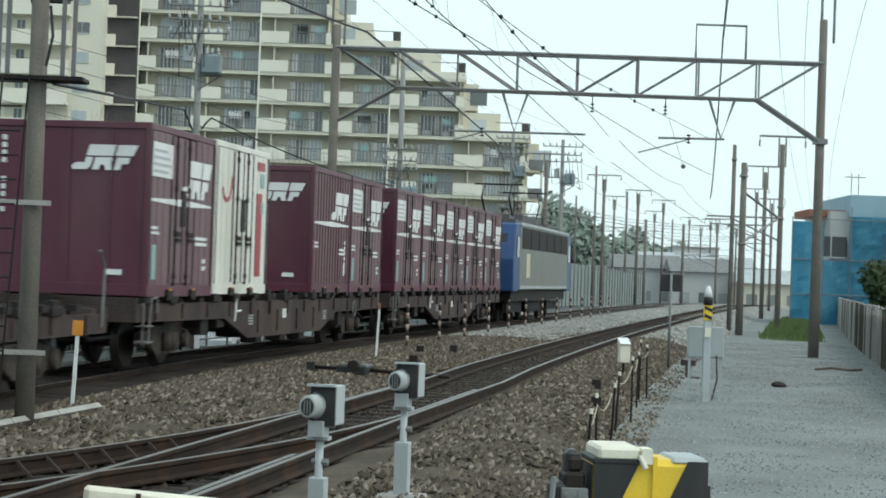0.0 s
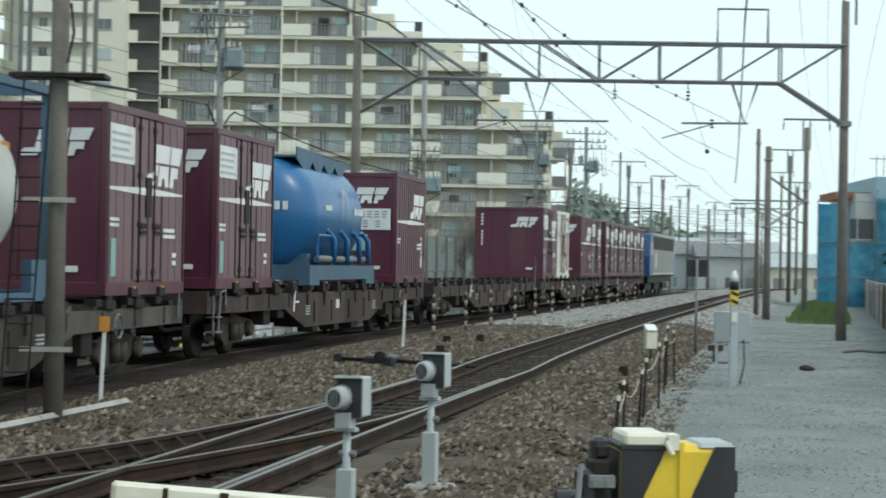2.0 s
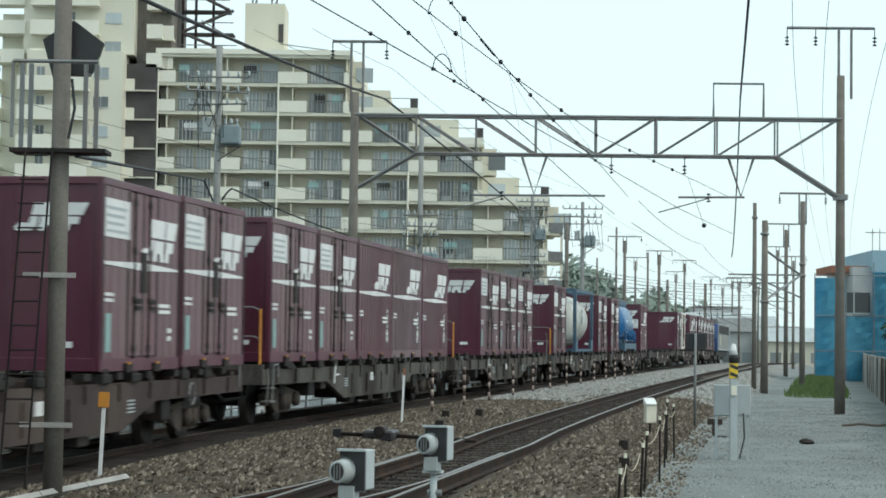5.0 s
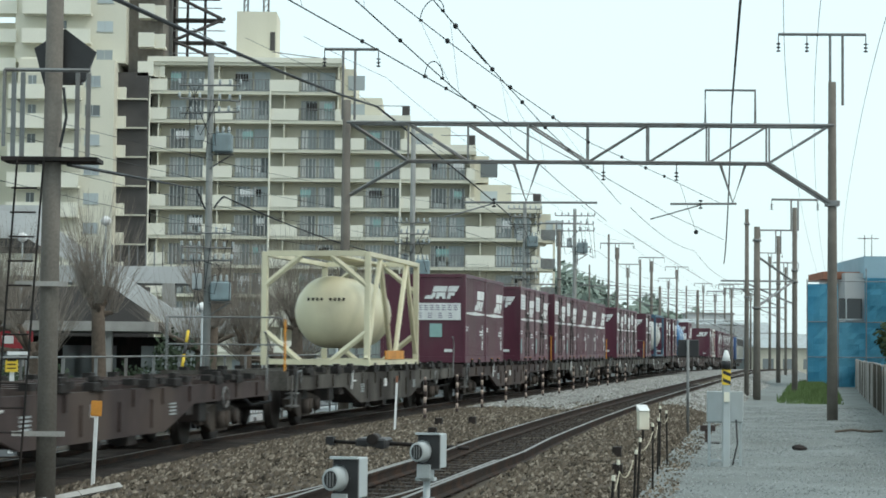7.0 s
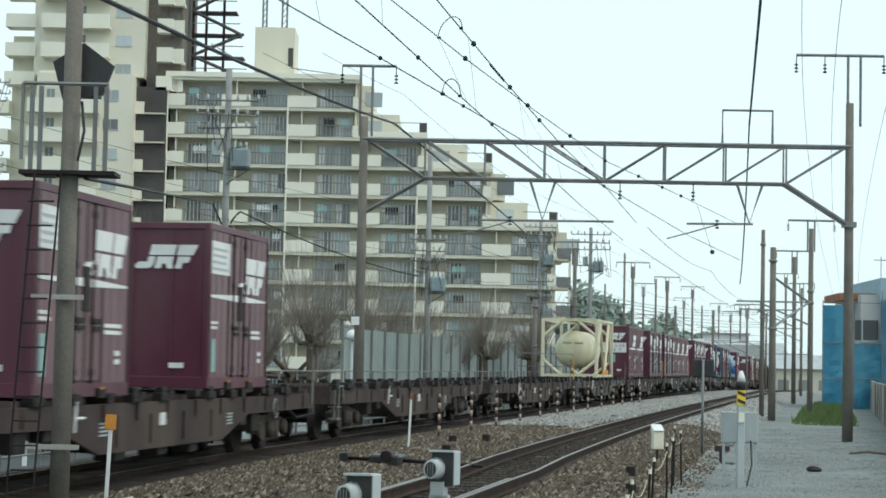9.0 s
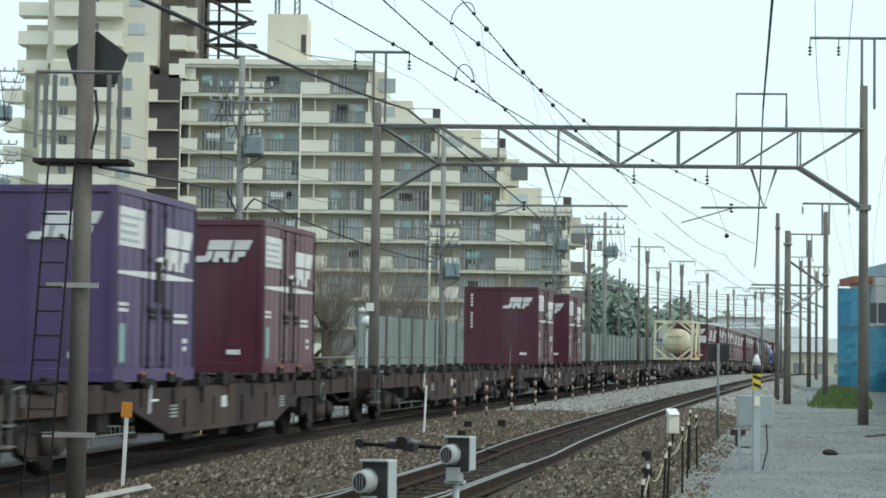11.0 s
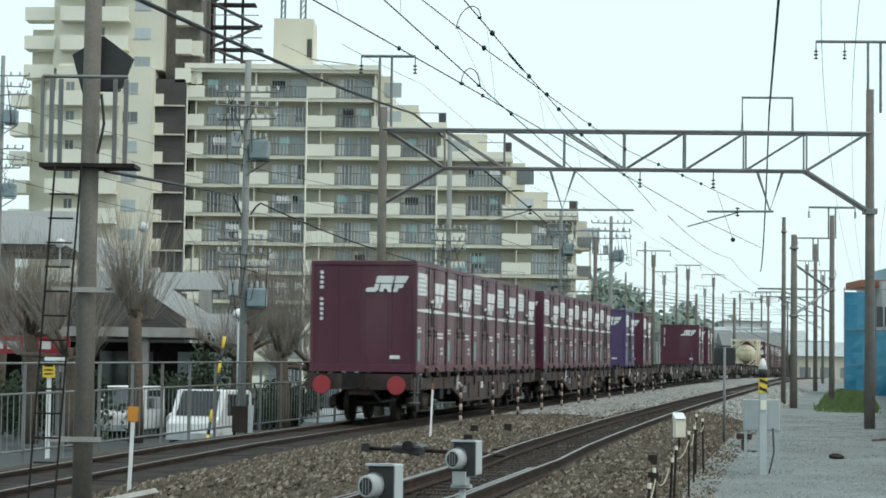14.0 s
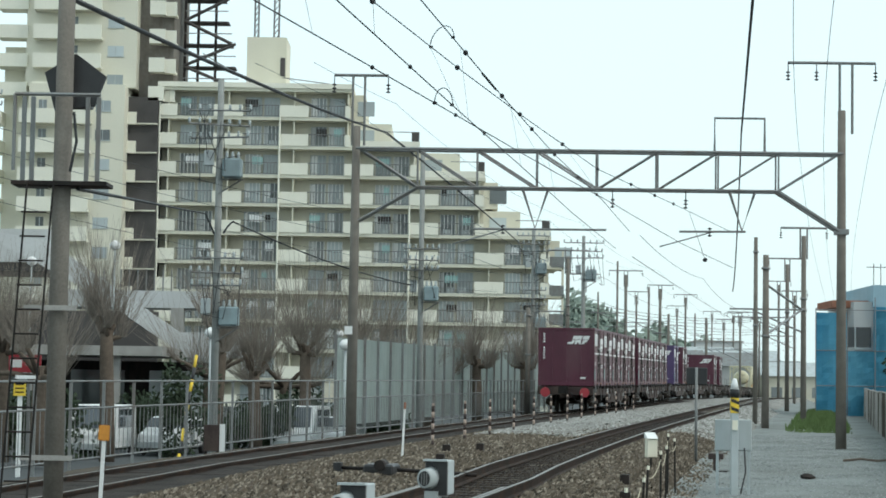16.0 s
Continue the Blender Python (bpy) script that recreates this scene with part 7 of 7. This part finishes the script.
def car(x, y, turn, van, label):
    c = thing("van" if van else "car", label, "van" if van else "car", pose(x, y, -0.6 if x > 0 else -1.4, 0, 0, turn), "parked cars")
    L_, H_, W_ = (4.2, 1.9, 1.66) if van else (4.0, 1.45, 1.65)
    a = L_ / 2
    prof = [(-a, 0.3), (-a, 0.95), (-a + 0.15, H_ - 0.1), (-a + 0.35, H_), (a - 1.1, H_), (a - 0.55, 1.0), (a - 0.05, 0.85), (a, 0.3)] if van else [(-a, 0.3), (-a, 0.85), (-a + 0.5, 0.95), (-a + 1.0, H_), (a - 1.9, H_), (a - 1.1, 0.95), (a - 0.1, 0.8), (a, 0.3)]
    bm = bmesh.new()
    prism(bm, prof, -W_ / 2, W_ / 2)
    part("body", bm, M["carwhite"], c, bevel=0.05)
    pieces("side_window", boxes([(s_ * W_ / 2 - 0.01, s_ * W_ / 2 + 0.012, -a + 0.5, a - 1.3, 1.05, H_ - 0.15) for s_ in (-1, 1)]), M["carglass"], c)
    part("rear_window", boxes([(-W_ / 2 + 0.2, W_ / 2 - 0.2, -a + 0.0, -a + 0.09, 1.05, H_ - 0.25)]), M["carglass"], c)
    bm = bmesh.new()
    q = [(-W_ / 2 + 0.15, a - 0.58, 1.03), (W_ / 2 - 0.15, a - 0.58, 1.03), (W_ / 2 - 0.2, a - 1.07, H_ - 0.06), (-W_ / 2 + 0.2, a - 1.07, H_ - 0.06)]
    bm.faces.new([bm.verts.new(Vector(v) + Vector((0, 0.03, 0.02))) for v in q])
    part("windscreen", bm, M["carglass"], c)
    for s_ in (-1, 1):
        for yy in (-a + 0.65, a - 0.65):
            bm = bmesh.new()
            lathe(bm, [(-0.08, 0.27), (-0.06, 0.29), (0.06, 0.29), (0.08, 0.27)], "x", 16, (s_ * (W_ / 2 - 0.08), yy, 0.29))
            part("wheel", bm, M["black"], c)
    for s_ in (-1, 1):
        part("headlight", boxes([(s_ * W_ / 2 - 0.16 - 0.1, s_ * W_ / 2 - 0.16 + 0.1, a - 0.06, a + 0.01, 0.62, 0.78)]), M["white"], c)
    part("bumper", boxes([(-W_ / 2 + 0.03, W_ / 2 - 0.03, a - 0.03, a + 0.05, 0.28, 0.5)]), M["greybox"], c)
    return c


moving_van = car(-10.3, 64.0, 0, True, "white van driving along the street behind the fence")
car(-12.6, 76, 175, True, "white small van parked in the lot")
car(-10.3, 79, 170, False, "white car parked in the lot")
car(-5.7, 84, 172, True, "white small van parked in the lot")
car(-4.2, 86, 172, False, "white car parked in the lot")
for i in range(11):
    leafy("hedge", -20.0 + 1.75 * i, 80 + 0.9 * i, -1.45, 1.5, 1.5 + 0.3 * (i % 3), 800, 80 + i, M["hedge"], "dark evergreen hedge along the parking lot", "hedge", 0.13)
gw = thing("guy_wire", "guy wire with a yellow and black striped guard", "guy wire")
g0, g1 = Vector((-7.75, 60.0, -1.5)), Vector((-7.2, 62.9, 4.6))
part("strand", tubes([[g0, g1]], 0.01, 5), M["wire"], gw)
for k in range(10):
    part("band", tubes([[g0.lerp(g1, 0.06 * k), g0.lerp(g1, 0.06 * (k + 1))]], 0.05, 7), M["yellow"] if k % 2 else M["black"], gw)
tb = thing("trackside_box", "rusty brown box with a white side panel beside the fence", "equipment box", pose(-5.55, 50.0, -0.42))
part("body", boxes([(-0.22, 0.16, -0.15, 0.2, 0.08, 0.72)]), M["brown"], tb, bevel=0.01)
part("side_panel", boxes([(0.17, 0.3, -0.15, -0.1, 0.02, 0.74)]), M["white"], tb, "white panel")
part("leg", boxes([(-0.2, -0.14, -0.1, 0.1, -0.1, 0.08), (0.08, 0.14, -0.1, 0.1, -0.1, 0.08)]), M["dark"], tb)
part("conduit", tubes([[(-0.08 + 0.06 * i, 0.1, 0.7), (-0.08 + 0.06 * i, 0.1, 1.1)] for i in range(3)], 0.015, 5), M["steel"], tb)

# ---- the sheeted house and its neighbour ----
hs = thing("house", "small house under repair, wrapped in blue scaffold sheets", "house")
part("wall", boxes([(22.4, 27.5, 110.6, 118, -0.6, 6.4)]), M["far"], hs)
for x0, x1, z0, z1 in ((20.25, 23.35, -0.2, 3.7), (23.35, 27.6, -0.2, 6.1), (20.25, 21.9, 3.7, 5.75)):
    nx, nz = max(2, int((x1 - x0) / 0.3)), max(2, int((z1 - z0) / 0.3))
    bm = bmesh.new()
    grid = [[bm.verts.new((x0 + (x1 - x0) * i / nx, 110.0 + 0.12 * noise.noise(Vector((i * 0.6, j * 0.4, x0))) + 0.06 * noise.noise(Vector((i * 1.7, j * 0.9, 3))), z0 + (z1 - z0) * j / nz)) for i in range(nx + 1)] for j in range(nz + 1)]
    for j in range(nz):
        for i in range(nx):
            bm.faces.new((grid[j][i], grid[j][i + 1], grid[j + 1][i + 1], grid[j + 1][i]))
    bmesh.ops.solidify(bm, geom=bm.faces[:], thickness=0.02)
    part("sheet", bm, M["sheet"], hs, "blue mesh sheet")
part("window", boxes([(21.9, 23.3, 110.45, 110.55, 3.9, 5.0)]), M["carglass"], hs)
part("window_frame", boxes([(22.4, 22.47, 110.4, 110.5, 3.9, 5.0), (21.9, 23.3, 110.4, 110.5, 3.8, 3.9)]), M["greybox"], hs)
part("upper_wall", boxes([(23.4, 27.5, 110.3, 118, 6.1, 7.3)]), M["sheetgrey"], hs, "blue-grey sheeted upper wall")
part("roof", boxes([(21.4, 24.0, 111.5, 116, 6.1, 6.5)]), M["tile"], hs, "brown tiled roof strip")
for x in (20.2, 21.9, 23.4, 25.3, 27.5):
    part("scaffold_pole", tubes([[(x, 109.85, -0.5), (x, 109.85, 6.6 if x > 23 else 6.0)]], 0.03, 6), M["steel"], hs)
part("scaffold_rail", tubes([[(20.2, 109.85, z), (27.5, 109.85, z)] for z in (1.8, 3.7, 5.9)], 0.025, 6), M["steel"], hs)
for x in (24.2, 24.6, 27.3):
    part("aerial", tubes([[(x, 114, 7.2), (x, 114, 8.7)], [(x - 0.4, 114, 8.5), (x + 0.4, 114, 8.5)]], 0.025, 5), M["steel"], hs, "television aerial")
h2 = thing("house", "pale house with a brown tiled roof and balcony rail", "house")
part("wall", boxes([(27.6, 34, 106, 114, -0.6, 5.6)]), M["wall"], h2)
bm = bmesh.new()
prism(bm, [(105.4, 5.6), (114.6, 5.6), (110, 7.4)], 27.3, 34.5)
part("roof", bm, M["tile"], h2, "brown tiled roof")
part("balcony", boxes([(27.6 + 0.25 * i, 27.66 + 0.25 * i, 105.2, 105.26, 2.6, 3.8) for i in range(20)]), M["dark"], h2, "dark balcony rail")
part("window", boxes([(28.2, 30.0, 105.95, 106.0, 2.8, 4.8)]), M["glass"], h2)
car(21.5, 86, 80, False, "white car parked behind the pole fence")

# ---- distance: blocks and roofs past the curve ----
rng = random.Random(3)
for i, (px_, depth, w_, h_) in enumerate(((1165, 420, 12, 9), (1215, 400, 9, 11), (1100, 430, 14, 7), (1250, 380, 7, 8), (1290, 440, 10, 6), (1180, 300, 9, 5), (1330, 420, 9, 4.5), (1370, 380, 8, 3.5), (1070, 360, 12, 6))):
    x, y = by_px(px_ + 60, depth)
    fb = thing("far_block", "pale distant block with rows of windows", "building", pose(x, y, 0.5), "distant buildings")
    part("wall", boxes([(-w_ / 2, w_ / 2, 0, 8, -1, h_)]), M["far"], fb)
    part("roof", boxes([(-w_ / 2 - 0.2, w_ / 2 + 0.2, -0.2, 8.2, h_, h_ + 0.3)]), M["concrete"], fb)
    for fl in range(max(1, int(h_ / 2.8))):
        for k in range(max(1, int(w_ / 2.4))):
            part("window", boxes([(-w_ / 2 + 0.5 + 2.4 * k, -w_ / 2 + 2.0 + 2.4 * k, -0.06, 0.0, 0.9 + 2.8 * fl, 2.2 + 2.8 * fl)]), M["glass"], fb)
    if i == 1:
        for k in range(3):
            part("stair_flight", tubes([[(-3.5 if k % 2 else 3.5, -0.6, 1 + 2.8 * k), (3.5 if k % 2 else -3.5, -0.6, 3.8 + 2.8 * k)]], 0.5, 4), M["panel"], fb, "white outside stair")

# nearer low houses with tiled roofs, and masts and wires crowding the far curve
for i, (px_, depth, w_, h_) in enumerate(((1190, 250, 8, 4.5), (1240, 262, 9, 5.2), (1287, 246, 7, 4.2), (1325, 270, 8, 5.0), (1372, 255, 8, 3.4), (1408, 240, 7, 3.0))):
    x, y = by_px(px_, depth)
    hb = thing("far_house", "small hazy house with a grey tiled roof beyond the curve", "house", pose(x, y, 0.5), "distant houses")
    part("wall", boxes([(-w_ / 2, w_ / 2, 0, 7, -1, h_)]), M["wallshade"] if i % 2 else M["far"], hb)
    bm = bmesh.new()
    prism(bm, [(-0.5, h_), (7.5, h_), (3.5, h_ + 1.7)], -w_ / 2 - 0.4, w_ / 2 + 0.4)
    part("roof", bm, M["greybox"] if i % 2 else M["steel"], hb, "grey tiled roof")
    for fl in range(max(1, int(h_ / 2.4))):
        for k in range(3):
            part("window", boxes([(-w_ / 2 + 0.8 + 2.4 * k, -w_ / 2 + 2.1 + 2.4 * k, -0.05, 0.0, 0.5 + 2.4 * fl, 1.7 + 2.4 * fl)]), M["glass"], hb)
for px_, depth, h, arm in ((1035, 150, 9.5, 1.1), (1128, 205, 11, 1.2), (1200, 260, 12, 1.3), (1262, 300, 13, 1.3), (1283, 250, 10, 1.0), (1312, 190, 8.5, 1.2), (1346, 230, 9.5, 1.0), (1185, 150, 7.0, None), (1408, 160, 9.0, 1.0), (1060, 220, 12, None)):
    mast(by_px(px_, depth), h, 0.17, 0.1, arm)
for k in range(7):
    cable("thin far wire between masts", (*by_px(1000 + 25 * k, 150 + 10 * k), 7.6 + 0.5 * (k % 3)), (*by_px(1330 + 12 * k, 200 + 12 * k), 8.4 + 0.7 * (k % 3)), 0.6, 0.02)

motions()
